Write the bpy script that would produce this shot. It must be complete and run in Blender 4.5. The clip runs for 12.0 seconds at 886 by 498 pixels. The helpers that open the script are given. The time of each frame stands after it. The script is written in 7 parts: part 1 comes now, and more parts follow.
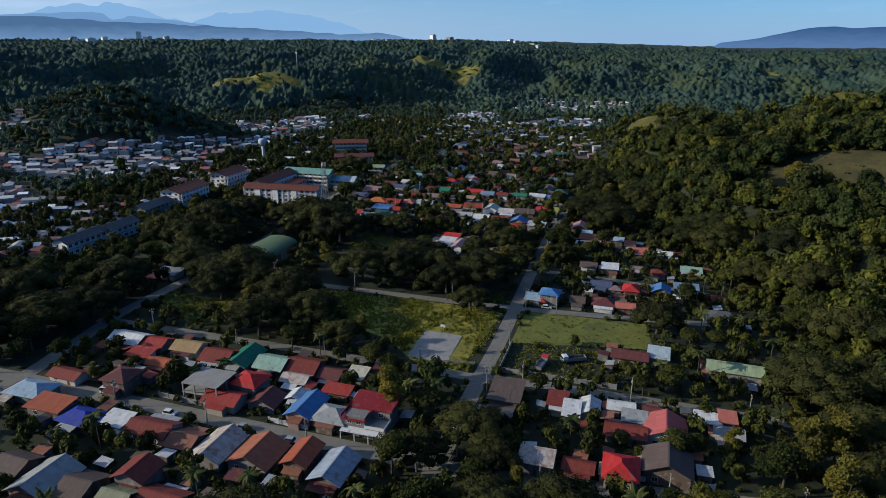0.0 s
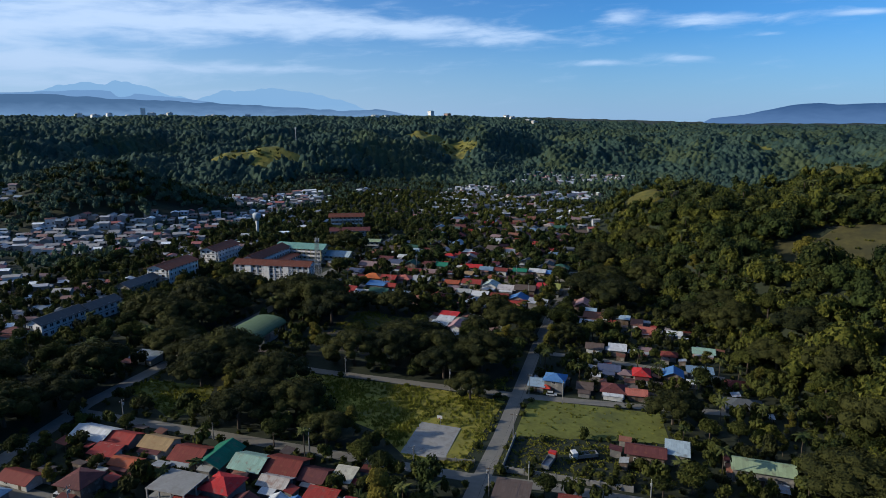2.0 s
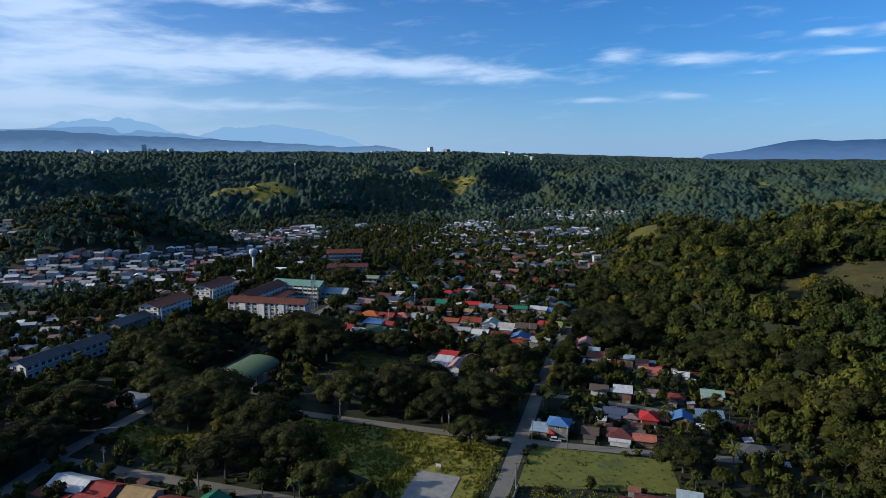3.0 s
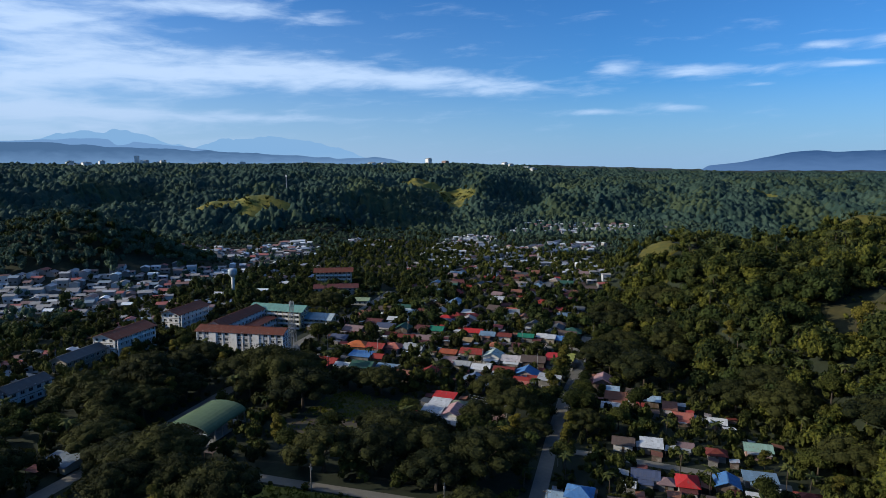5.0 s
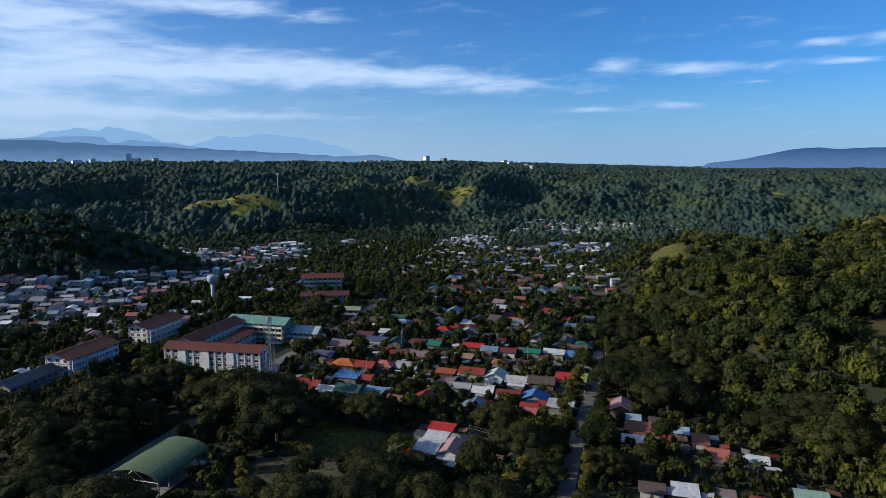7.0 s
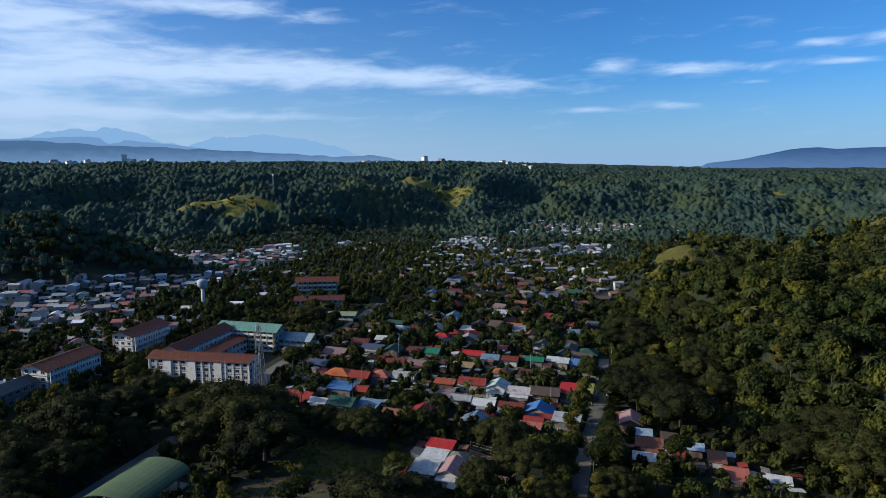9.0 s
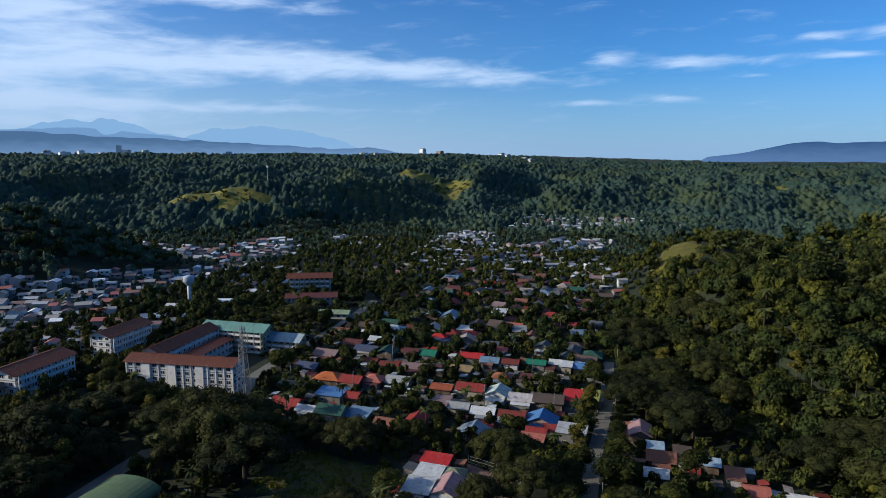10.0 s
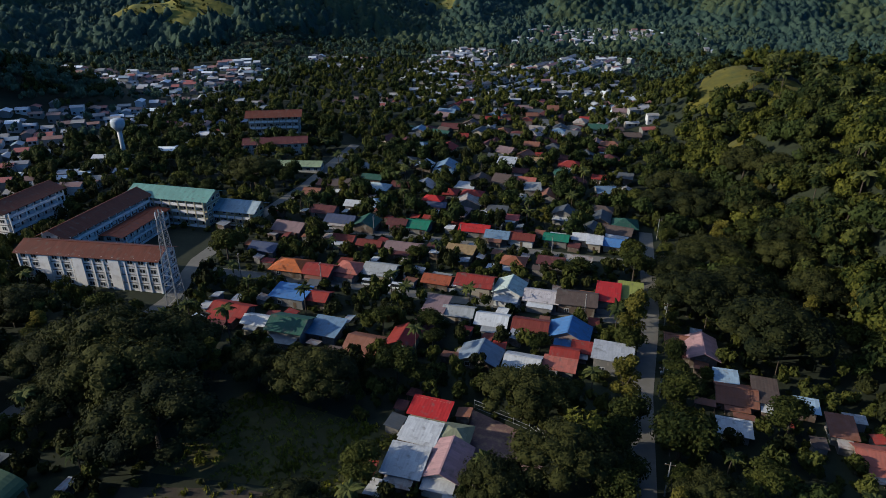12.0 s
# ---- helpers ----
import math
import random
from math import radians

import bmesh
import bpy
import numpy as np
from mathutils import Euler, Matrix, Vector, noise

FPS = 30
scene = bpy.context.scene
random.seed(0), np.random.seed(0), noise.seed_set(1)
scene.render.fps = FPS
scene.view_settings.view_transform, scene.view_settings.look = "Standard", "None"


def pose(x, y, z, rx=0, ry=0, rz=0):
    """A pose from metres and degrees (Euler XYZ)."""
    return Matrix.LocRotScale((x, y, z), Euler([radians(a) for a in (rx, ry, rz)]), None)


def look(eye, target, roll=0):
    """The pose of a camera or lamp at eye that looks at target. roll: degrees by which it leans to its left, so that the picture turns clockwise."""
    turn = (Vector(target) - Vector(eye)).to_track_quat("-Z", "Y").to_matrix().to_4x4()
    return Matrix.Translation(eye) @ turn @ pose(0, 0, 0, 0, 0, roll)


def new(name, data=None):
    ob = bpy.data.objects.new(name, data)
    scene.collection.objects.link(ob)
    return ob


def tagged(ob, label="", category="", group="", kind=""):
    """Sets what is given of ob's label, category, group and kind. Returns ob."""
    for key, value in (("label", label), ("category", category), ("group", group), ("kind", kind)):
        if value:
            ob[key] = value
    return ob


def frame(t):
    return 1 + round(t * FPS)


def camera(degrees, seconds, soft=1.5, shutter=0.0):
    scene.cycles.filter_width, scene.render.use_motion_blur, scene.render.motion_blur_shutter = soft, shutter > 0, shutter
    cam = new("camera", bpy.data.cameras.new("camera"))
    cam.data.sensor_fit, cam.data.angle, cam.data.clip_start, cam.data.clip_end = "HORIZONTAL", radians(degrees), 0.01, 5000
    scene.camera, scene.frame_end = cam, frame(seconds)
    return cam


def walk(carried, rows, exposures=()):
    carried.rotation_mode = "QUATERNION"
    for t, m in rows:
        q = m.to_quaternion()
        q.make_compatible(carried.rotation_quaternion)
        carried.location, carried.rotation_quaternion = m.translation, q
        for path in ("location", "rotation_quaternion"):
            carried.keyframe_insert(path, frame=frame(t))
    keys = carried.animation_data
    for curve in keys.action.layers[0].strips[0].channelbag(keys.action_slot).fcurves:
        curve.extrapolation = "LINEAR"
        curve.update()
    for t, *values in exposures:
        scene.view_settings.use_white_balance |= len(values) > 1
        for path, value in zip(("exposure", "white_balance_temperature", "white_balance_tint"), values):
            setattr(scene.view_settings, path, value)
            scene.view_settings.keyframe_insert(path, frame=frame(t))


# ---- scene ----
cam = camera(69.97, 12.0, soft=0.75)
# seconds, eye in metres, then yaw, pitch and roll in degrees
EXPOSURE = 0.11
KELVIN, TINT = 5400.0, 7.0
PATH = [
    (0.0, 2.55, 0.32, 102.70, 18.05, -18.26, 0.00),
    (0.5, 1.51, 3.89, 102.57, 17.99, -16.61, 0.02),
    (1.0, 0.46, 7.46, 102.44, 17.94, -14.97, 0.03),
    (1.5, -0.58, 11.03, 102.31, 17.89, -13.39, 0.04),
    (2.0, -1.63, 14.60, 102.18, 17.85, -11.84, 0.05),
    (2.5, -2.67, 18.17, 102.05, 17.82, -10.27, 0.05),
    (3.0, -3.72, 21.74, 101.92, 17.79, -8.68, 0.05),
    (3.5, -4.76, 25.31, 101.79, 17.77, -7.42, 0.05),
    (3.6, -4.96, 26.03, 101.78, 17.76, -7.44, 0.06),
    (3.8, -5.36, 27.45, 101.76, 17.75, -7.47, 0.07),
    (4.0, -5.79, 29.02, 101.74, 17.74, -7.50, 0.07),
    (4.1, -6.43, 31.31, 101.71, 17.74, -7.51, 0.08),
    (4.2, -7.39, 34.81, 101.66, 17.73, -7.53, 0.08),
    (4.3, -8.37, 38.33, 101.62, 17.73, -7.54, 0.09),
    (4.4, -9.35, 41.86, 101.57, 17.72, -7.56, 0.09),
    (4.6, -11.30, 48.91, 101.48, 17.72, -7.59, 0.10),
    (4.8, -13.26, 55.97, 101.39, 17.71, -7.62, 0.10),
    (5.0, -15.21, 63.02, 101.29, 17.70, -7.65, 0.11),
    (5.2, -17.17, 70.07, 101.20, 17.69, -7.68, 0.12),
    (5.4, -19.12, 77.13, 101.11, 17.68, -7.71, 0.13),
    (5.5, -20.10, 80.65, 101.06, 17.67, -7.72, 0.13),
    (5.6, -21.16, 84.21, 101.10, 17.67, -7.73, 0.13),
    (5.7, -22.12, 87.45, 101.13, 17.66, -7.74, 0.14),
    (5.8, -22.60, 89.06, 101.15, 17.65, -7.75, 0.14),
    (5.9, -22.81, 89.78, 101.15, 17.64, -7.76, 0.14),
    (6.0, -23.03, 90.50, 101.16, 17.63, -7.77, 0.15),
    (6.5, -24.19, 93.96, 101.09, 17.59, -7.84, 0.16),
    (7.0, -25.35, 97.43, 101.02, 17.55, -7.85, 0.18),
    (8.0, -27.66, 104.36, 100.88, 17.46, -7.84, 0.21),
    (9.0, -29.98, 111.30, 100.74, 17.38, -7.82, 0.24),
    (9.5, -31.14, 114.77, 100.67, 17.34, -7.86, 0.25),
    (9.6, -31.37, 115.62, 100.63, 17.34, -7.86, 0.25),
    (9.7, -31.97, 117.90, 100.54, 17.33, -7.89, 0.24),
    (9.8, -32.88, 121.37, 100.40, 17.32, -8.03, 0.18),
    (9.9, -33.80, 124.88, 100.25, 17.29, -8.22, 0.09),
    (10.0, -34.72, 128.38, 100.11, 17.26, -8.46, -0.01),
    (10.5, -40.26, 146.08, 99.87, 17.25, -12.64, -0.24),
    (11.0, -45.79, 163.78, 99.64, 17.13, -16.93, -0.28),
    (11.5, -51.32, 181.48, 99.40, 16.98, -21.07, -0.17),
    (12.0, -56.85, 199.18, 99.17, 16.62, -25.03, 0.24),
]
walk(cam, [(t, pose(x, y, z, 90 + pitch, roll, yaw)) for t, x, y, z, yaw, pitch, roll in PATH], [(t, EXPOSURE, KELVIN, TINT) for t in (0.0, 12.0)])

# ---- daylight: low sun from the west, clear sky with streaks of cloud ----
SUN_AZ, SUN_EL = 246.0, 21.0
sun_dir = Vector((math.sin(radians(SUN_AZ)) * math.cos(radians(SUN_EL)), math.cos(radians(SUN_AZ)) * math.cos(radians(SUN_EL)), math.sin(radians(SUN_EL))))
sun = new("sun", bpy.data.lights.new("sun", "SUN"))
sun.data.energy, sun.data.angle, sun.data.color = 5.6, radians(0.53), (1.0, 0.81, 0.56)
sun.matrix_world = look(sun_dir * 400, (0, 0, 0))

world = bpy.data.worlds.new("sky")
scene.world = world
world.use_nodes = True
wt = world.node_tree
wt.nodes.clear()


def wnode(kind, **kw):
    n = wt.nodes.new(kind)
    for k, v in kw.items():
        n.inputs[k].default_value = v
    return n


def wmath(op, a, b=None):
    n = wt.nodes.new("ShaderNodeMath")
    n.operation = op
    for i, v in enumerate((a, b)):
        if v is None:
            continue
        if isinstance(v, (int, float)):
            n.inputs[i].default_value = v
        else:
            wt.links.new(v, n.inputs[i])
    return n.outputs[0]


sky = wt.nodes.new("ShaderNodeTexSky")
sky.sky_type, sky.sun_disc = "NISHITA", False
sky.sun_elevation, sky.sun_rotation = radians(SUN_EL), radians(SUN_AZ)
sky.air_density, sky.dust_density, sky.ozone_density, sky.altitude = 1.0, 0.15, 5.0, 100
geo = wt.nodes.new("ShaderNodeTexCoord")
sep = wt.nodes.new("ShaderNodeSeparateXYZ")
wt.links.new(geo.outputs["Generated"], sep.inputs[0])
zz = wmath("MAXIMUM", wmath("ADD", sep.outputs[2], 0.10), 0.02)
comb = wt.nodes.new("ShaderNodeCombineXYZ")
wt.links.new(wmath("DIVIDE", sep.outputs[0], zz), comb.inputs[0])
wt.links.new(wmath("DIVIDE", sep.outputs[1], zz), comb.inputs[1])
turn = wt.nodes.new("ShaderNodeMapping")
turn.inputs["Rotation"].default_value = (0, 0, radians(-20))
turn.inputs["Scale"].default_value = (0.8, 1.25, 1.0)
turn.inputs["Location"].default_value = (3.1, 1.7, 0)
wt.links.new(comb.outputs[0], turn.inputs[0])
puff = wnode("ShaderNodeTexNoise", Scale=0.9, Detail=10.0, Roughness=0.64, Distortion=0.35)
wt.links.new(turn.outputs[0], puff.inputs["Vector"])
# more cloud towards the west, thinning to the east
west = wmath("MULTIPLY", wmath("ADD", sep.outputs[0], 0.10), -0.30)
# and extra cloud overhead, out of view, added to brighten the shadows
high = wmath("MULTIPLY", wmath("MAXIMUM", wmath("SUBTRACT", sep.outputs[2], 0.34), 0.0), 0.12)
dens = wmath("ADD", wmath("ADD", puff.outputs[0], west), high)
ramp = wt.nodes.new("ShaderNodeValToRGB")
ramp.color_ramp.elements[0].position, ramp.color_ramp.elements[1].position = 0.51, 0.68
wt.links.new(dens, ramp.inputs[0])
bearing = wmath("MULTIPLY", wmath("ARCTAN2", wmath("MULTIPLY", sep.outputs[0], -1.0), sep.outputs[1]), 57.2958)
lift = wmath("MULTIPLY", wmath("ARCSINE", sep.outputs[2]), 57.2958)
# long streaks of thin cloud: bearing, elevation, their spreads in degrees, and thickness
STREAKS = [(49, 10.5, 7.0, 2.6, 0.95), (41, 7.4, 9.0, 1.5, 0.85), (30, 7.9, 8.0, 1.3, 0.85), (20, 7.2, 8.0, 1.0, 0.75), (10.5, 6.5, 6.0, 0.7, 0.62), (52, 5.4, 8.0, 2.2, 0.8), (46, 2.8, 12.0, 1.7, 0.50),
           (37, 12.7, 6.0, 0.8, 0.85), (28, 11.9, 4.0, 0.5, 0.5), (43, 4.0, 9.0, 0.5, 0.55), (30, 3.9, 8.0, 0.35, 0.5), (3.3, 7.9, 1.7, 0.5, 0.8), (-5, 7.5, 5.0, 0.55, 0.78),
           (4.1, 4.4, 3.4, 0.3, 0.75), (-1.9, 4.65, 2.2, 0.32, 0.75), (-12.8, 8.9, 1.8, 0.4, 0.85), (-14.3, 7.4, 2.3, 0.24, 0.66), (-17, 8.9, 2.0, 0.45, 0.7), (16, 9.9, 2.0, 0.25, 0.5), (-8.5, 6.2, 1.1, 0.16, 0.55)]
flow = wt.nodes.new("ShaderNodeCombineXYZ")
wt.links.new(wmath("MULTIPLY", bearing, 0.11), flow.inputs[0])
wt.links.new(wmath("MULTIPLY", wmath("ADD", lift, wmath("MULTIPLY", bearing, 0.03)), 0.55), flow.inputs[1])
wisp = wnode("ShaderNodeTexNoise", Scale=1.7, Detail=9.0, Roughness=0.58, Distortion=0.3)
wt.links.new(flow.outputs[0], wisp.inputs["Vector"])
thick = wmath("MULTIPLY", wmath("SUBTRACT", wisp.outputs[0], 0.5), 1.9)
for az, el, saz, sel, weight in STREAKS:
    du, dv = wmath("DIVIDE", wmath("SUBTRACT", bearing, az), saz), wmath("DIVIDE", wmath("SUBTRACT", lift, el), sel)
    r2 = wmath("ADD", wmath("MULTIPLY", du, du), wmath("MULTIPLY", dv, dv))
    thick = wmath("ADD", thick, wmath("MULTIPLY", wmath("POWER", 2.71828, wmath("MULTIPLY", r2, -1.0)), weight))
veil = wnode("ShaderNodeMapRange")
veil.interpolation_type = "SMOOTHSTEP"
veil.inputs[1].default_value, veil.inputs[2].default_value = 0.06, 1.2
wt.links.new(thick, veil.inputs[0])
# the upper sky, with clouds of its own
above = wnode("ShaderNodeMapRange")
above.inputs[1].default_value, above.inputs[2].default_value = 0.24, 0.32
wt.links.new(sep.outputs[2], above.inputs[0])
mask = wmath("MULTIPLY", wmath("ADD", wmath("MULTIPLY", ramp.outputs[0], above.outputs[0]), wmath("MULTIPLY", veil.outputs[0], wmath("SUBTRACT", 1.0, above.outputs[0]))), 0.85)
mix = wt.nodes.new("ShaderNodeMix")
mix.data_type = "RGBA"
wt.links.new(mask, mix.inputs["Factor"])
clear = wt.nodes.new("ShaderNodeMix")
clear.data_type, clear.blend_type = "RGBA", "MULTIPLY"
clear.inputs["Factor"].default_value = 1
clear.inputs["B"].default_value = (0.55, 0.79, 1.0, 1)
wt.links.new(sky.outputs[0], clear.inputs["A"])
wt.links.new(clear.outputs["Result"], mix.inputs["A"])
mix.inputs["B"].default_value = (6.2, 6.9, 7.9, 1)
# pale air low over the horizon
low = wt.nodes.new("ShaderNodeMapRange")
low.inputs[1].default_value, low.inputs[2].default_value, low.inputs[3].default_value, low.inputs[4].default_value = 0.0, 0.12, 0.8, 0.0
wt.links.new(wmath("ABSOLUTE", sep.outputs[2]), low.inputs[0])
air = wt.nodes.new("ShaderNodeMix")
air.data_type = "RGBA"
wt.links.new(low.outputs[0], air.inputs["Factor"])
wt.links.new(mix.outputs["Result"], air.inputs["A"])
air.inputs["B"].default_value = (3.0, 4.1, 5.5, 1)
# thin white haze in the sky of the west, towards the sun
hazy, low_west = wnode("ShaderNodeMapRange"), wnode("ShaderNodeMapRange")
hazy.inputs[1].default_value, hazy.inputs[2].default_value, hazy.inputs[4].default_value = 4.0, 56.0, 0.5
low_west.inputs[1].default_value, low_west.inputs[2].default_value, low_west.inputs[3].default_value, low_west.inputs[4].default_value = 0.0, 0.26, 1.0, 0.0
wt.links.new(bearing, hazy.inputs[0])
wt.links.new(sep.outputs[2], low_west.inputs[0])
glow = wt.nodes.new("ShaderNodeMix")
glow.data_type = "RGBA"
wt.links.new(wmath("MULTIPLY", hazy.outputs[0], low_west.outputs[0]), glow.inputs["Factor"])
wt.links.new(air.outputs["Result"], glow.inputs["A"])
glow.inputs["B"].default_value = (5.6, 6.0, 6.6, 1)
bg = wnode("ShaderNodeBackground", Strength=0.105)
wt.links.new(glow.outputs["Result"], bg.inputs[0])
wo = wt.nodes.new("ShaderNodeOutputWorld")
wt.links.new(bg.outputs[0], wo.inputs[0])

# ---- materials ----
def surface(name, color, rough=0.8, var=0.25, scale=0.6, dirt=None, dirt_amount=0.0, bump=0.0, per="object", ribs=0.0, metal=0.0, fine=6.0):
    """A matt or painted surface with two scales of variation, stains and fine relief."""
    m = bpy.data.materials.new(name)
    m.use_nodes = True
    t = m.node_tree
    color = tuple(c * 0.62 for c in color)
    b = t.nodes["Principled BSDF"]
    b.inputs["Roughness"].default_value, b.inputs["Metallic"].default_value = rough, metal
    b.inputs["Specular IOR Level"].default_value = 0.15 if ribs else 0.3
    tc = t.nodes.new("ShaderNodeTexCoord")
    n1, n2 = t.nodes.new("ShaderNodeTexNoise"), t.nodes.new("ShaderNodeTexNoise")
    n1.inputs["Scale"].default_value, n2.inputs["Scale"].default_value = scale, scale * fine
    n1.inputs["Detail"].default_value = n2.inputs["Detail"].default_value = 4
    for n in (n1, n2):
        t.links.new(tc.outputs["Object"], n.inputs["Vector"])
    add = t.nodes.new("ShaderNodeMath")
    add.operation = "ADD"
    t.links.new(n1.outputs[0], add.inputs[0])
    t.links.new(n2.outputs[0], add.inputs[1])
    value = add.outputs[0]
    if per:
        src = t.nodes.new("ShaderNodeObjectInfo" if per == "object" else "ShaderNodeNewGeometry")
        more = t.nodes.new("ShaderNodeMath")
        more.operation = "MULTIPLY_ADD"
        t.links.new(src.outputs["Random" if per == "object" else "Random Per Island"], more.inputs[0])
        more.inputs[1].default_value = 0.8
        t.links.new(value, more.inputs[2])
        value = more.outputs[0]
    rng = t.nodes.new("ShaderNodeMapRange")
    rng.inputs[1].default_value, rng.inputs[2].default_value = (0.6, 1.4) if not per else (0.8, 2.0)
    rng.inputs[3].default_value, rng.inputs[4].default_value = 1 - var, 1 + var
    t.links.new(value, rng.inputs[0])
    mul = t.nodes.new("ShaderNodeMix")
    mul.data_type, mul.blend_type = "RGBA", "MULTIPLY"
    mul.inputs["Factor"].default_value = 1
    mul.inputs["A"].default_value = (*color, 1)
    t.links.new(rng.outputs[0], mul.inputs["B"])
    out = mul.outputs["Result"]
    if dirt:
        nd = t.nodes.new("ShaderNodeTexNoise")
        nd.inputs["Scale"].default_value, nd.inputs["Detail"].default_value = scale * 1.7, 6
        off = t.nodes.new("ShaderNodeMapping")
        off.inputs["Location"].default_value = (7, 3, 5)
        t.links.new(tc.outputs["Object"], off.inputs[0])
        t.links.new(off.outputs[0], nd.inputs["Vector"])
        rp = t.nodes.new("ShaderNodeValToRGB")
        rp.color_ramp.elements[0].position, rp.color_ramp.elements[1].position = 0.60 - dirt_amount * 0.3, 0.86 - dirt_amount * 0.2
        t.links.new(nd.outputs[0], rp.inputs[0])
        mx = t.nodes.new("ShaderNodeMix")
        mx.data_type = "RGBA"
        t.links.new(rp.outputs[0], mx.inputs["Factor"])
        t.links.new(out, mx.inputs["A"])
        mx.inputs["B"].default_value = (*dirt, 1)
        out = mx.outputs["Result"]
    if ribs:
        uvm, sxy, one = t.nodes.new("ShaderNodeUVMap"), t.nodes.new("ShaderNodeSeparateXYZ"), t.nodes.new("ShaderNodeTexWhiteNoise")
        one.noise_dimensions = "2D"
        t.links.new(uvm.outputs[0], sxy.inputs[0])
        cxy = t.nodes.new("ShaderNodeCombineXYZ")
        for k, size in ((0, 0.95), (1, 2.6)):
            dv, fl = t.nodes.new("ShaderNodeMath"), t.nodes.new("ShaderNodeMath")
            dv.operation, fl.operation = "DIVIDE", "FLOOR"
            dv.inputs[1].default_value = size
            t.links.new(sxy.outputs[k], dv.inputs[0])
            t.links.new(dv.outputs[0], fl.inputs[0])
            t.links.new(fl.outputs[0], cxy.inputs[k])
        t.links.new(cxy.outputs[0], one.inputs[0])
        tone = t.nodes.new("ShaderNodeMapRange")
        tone.inputs[3].default_value, tone.inputs[4].default_value = 1 - 0.9 * var, 1 + 0.5 * var
        t.links.new(one.outputs[0], tone.inputs[0])
        m2 = t.nodes.new("ShaderNodeMix")
        m2.data_type, m2.blend_type = "RGBA", "MULTIPLY"
        m2.inputs["Factor"].default_value = 1
        t.links.new(out, m2.inputs["A"])
        t.links.new(tone.outputs[0], m2.inputs["B"])
        mp, ns, rs = t.nodes.new("ShaderNodeMapping"), t.nodes.new("ShaderNodeTexNoise"), t.nodes.new("ShaderNodeMapRange")
        mp.inputs["Scale"].default_value = (2.2, 0.28, 1.0)
        ns.inputs["Scale"].default_value, ns.inputs["Detail"].default_value = 1.0, 5
        t.links.new(uvm.outputs[0], mp.inputs[0])
        t.links.new(mp.outputs[0], ns.inputs["Vector"])
        rs.inputs[1].default_value, rs.inputs[2].default_value = 0.50, 0.75
        rs.inputs[4].default_value = 0.12 + 0.6 * dirt_amount
        t.links.new(ns.outputs[0], rs.inputs[0])
        m3 = t.nodes.new("ShaderNodeMix")
        m3.data_type = "RGBA"
        t.links.new(rs.outputs[0], m3.inputs["Factor"])
        t.links.new(m2.outputs["Result"], m3.inputs["A"])
        m3.inputs["B"].default_value = (*(dirt or (0.10, 0.09, 0.08)), 1)
        out = m3.outputs["Result"]
    t.links.new(out, b.inputs["Base Color"])
    if ribs or bump:
        bp = t.nodes.new("ShaderNodeBump")
        bp.inputs["Strength"].default_value = bump or 0.5
        bp.inputs["Distance"].default_value = 0.05
        if ribs:
            wv = t.nodes.new("ShaderNodeTexWave")
            wv.bands_direction = "X"
            wv.inputs["Scale"].default_value = ribs
            uv = t.nodes.new("ShaderNodeUVMap")
            t.links.new(uv.outputs[0], wv.inputs["Vector"])
            t.links.new(wv.outputs[0], bp.inputs["Height"])
        else:
            t.links.new(n2.outputs[0], bp.inputs["Height"])
        t.links.new(bp.outputs[0], b.inputs["Normal"])
    return m


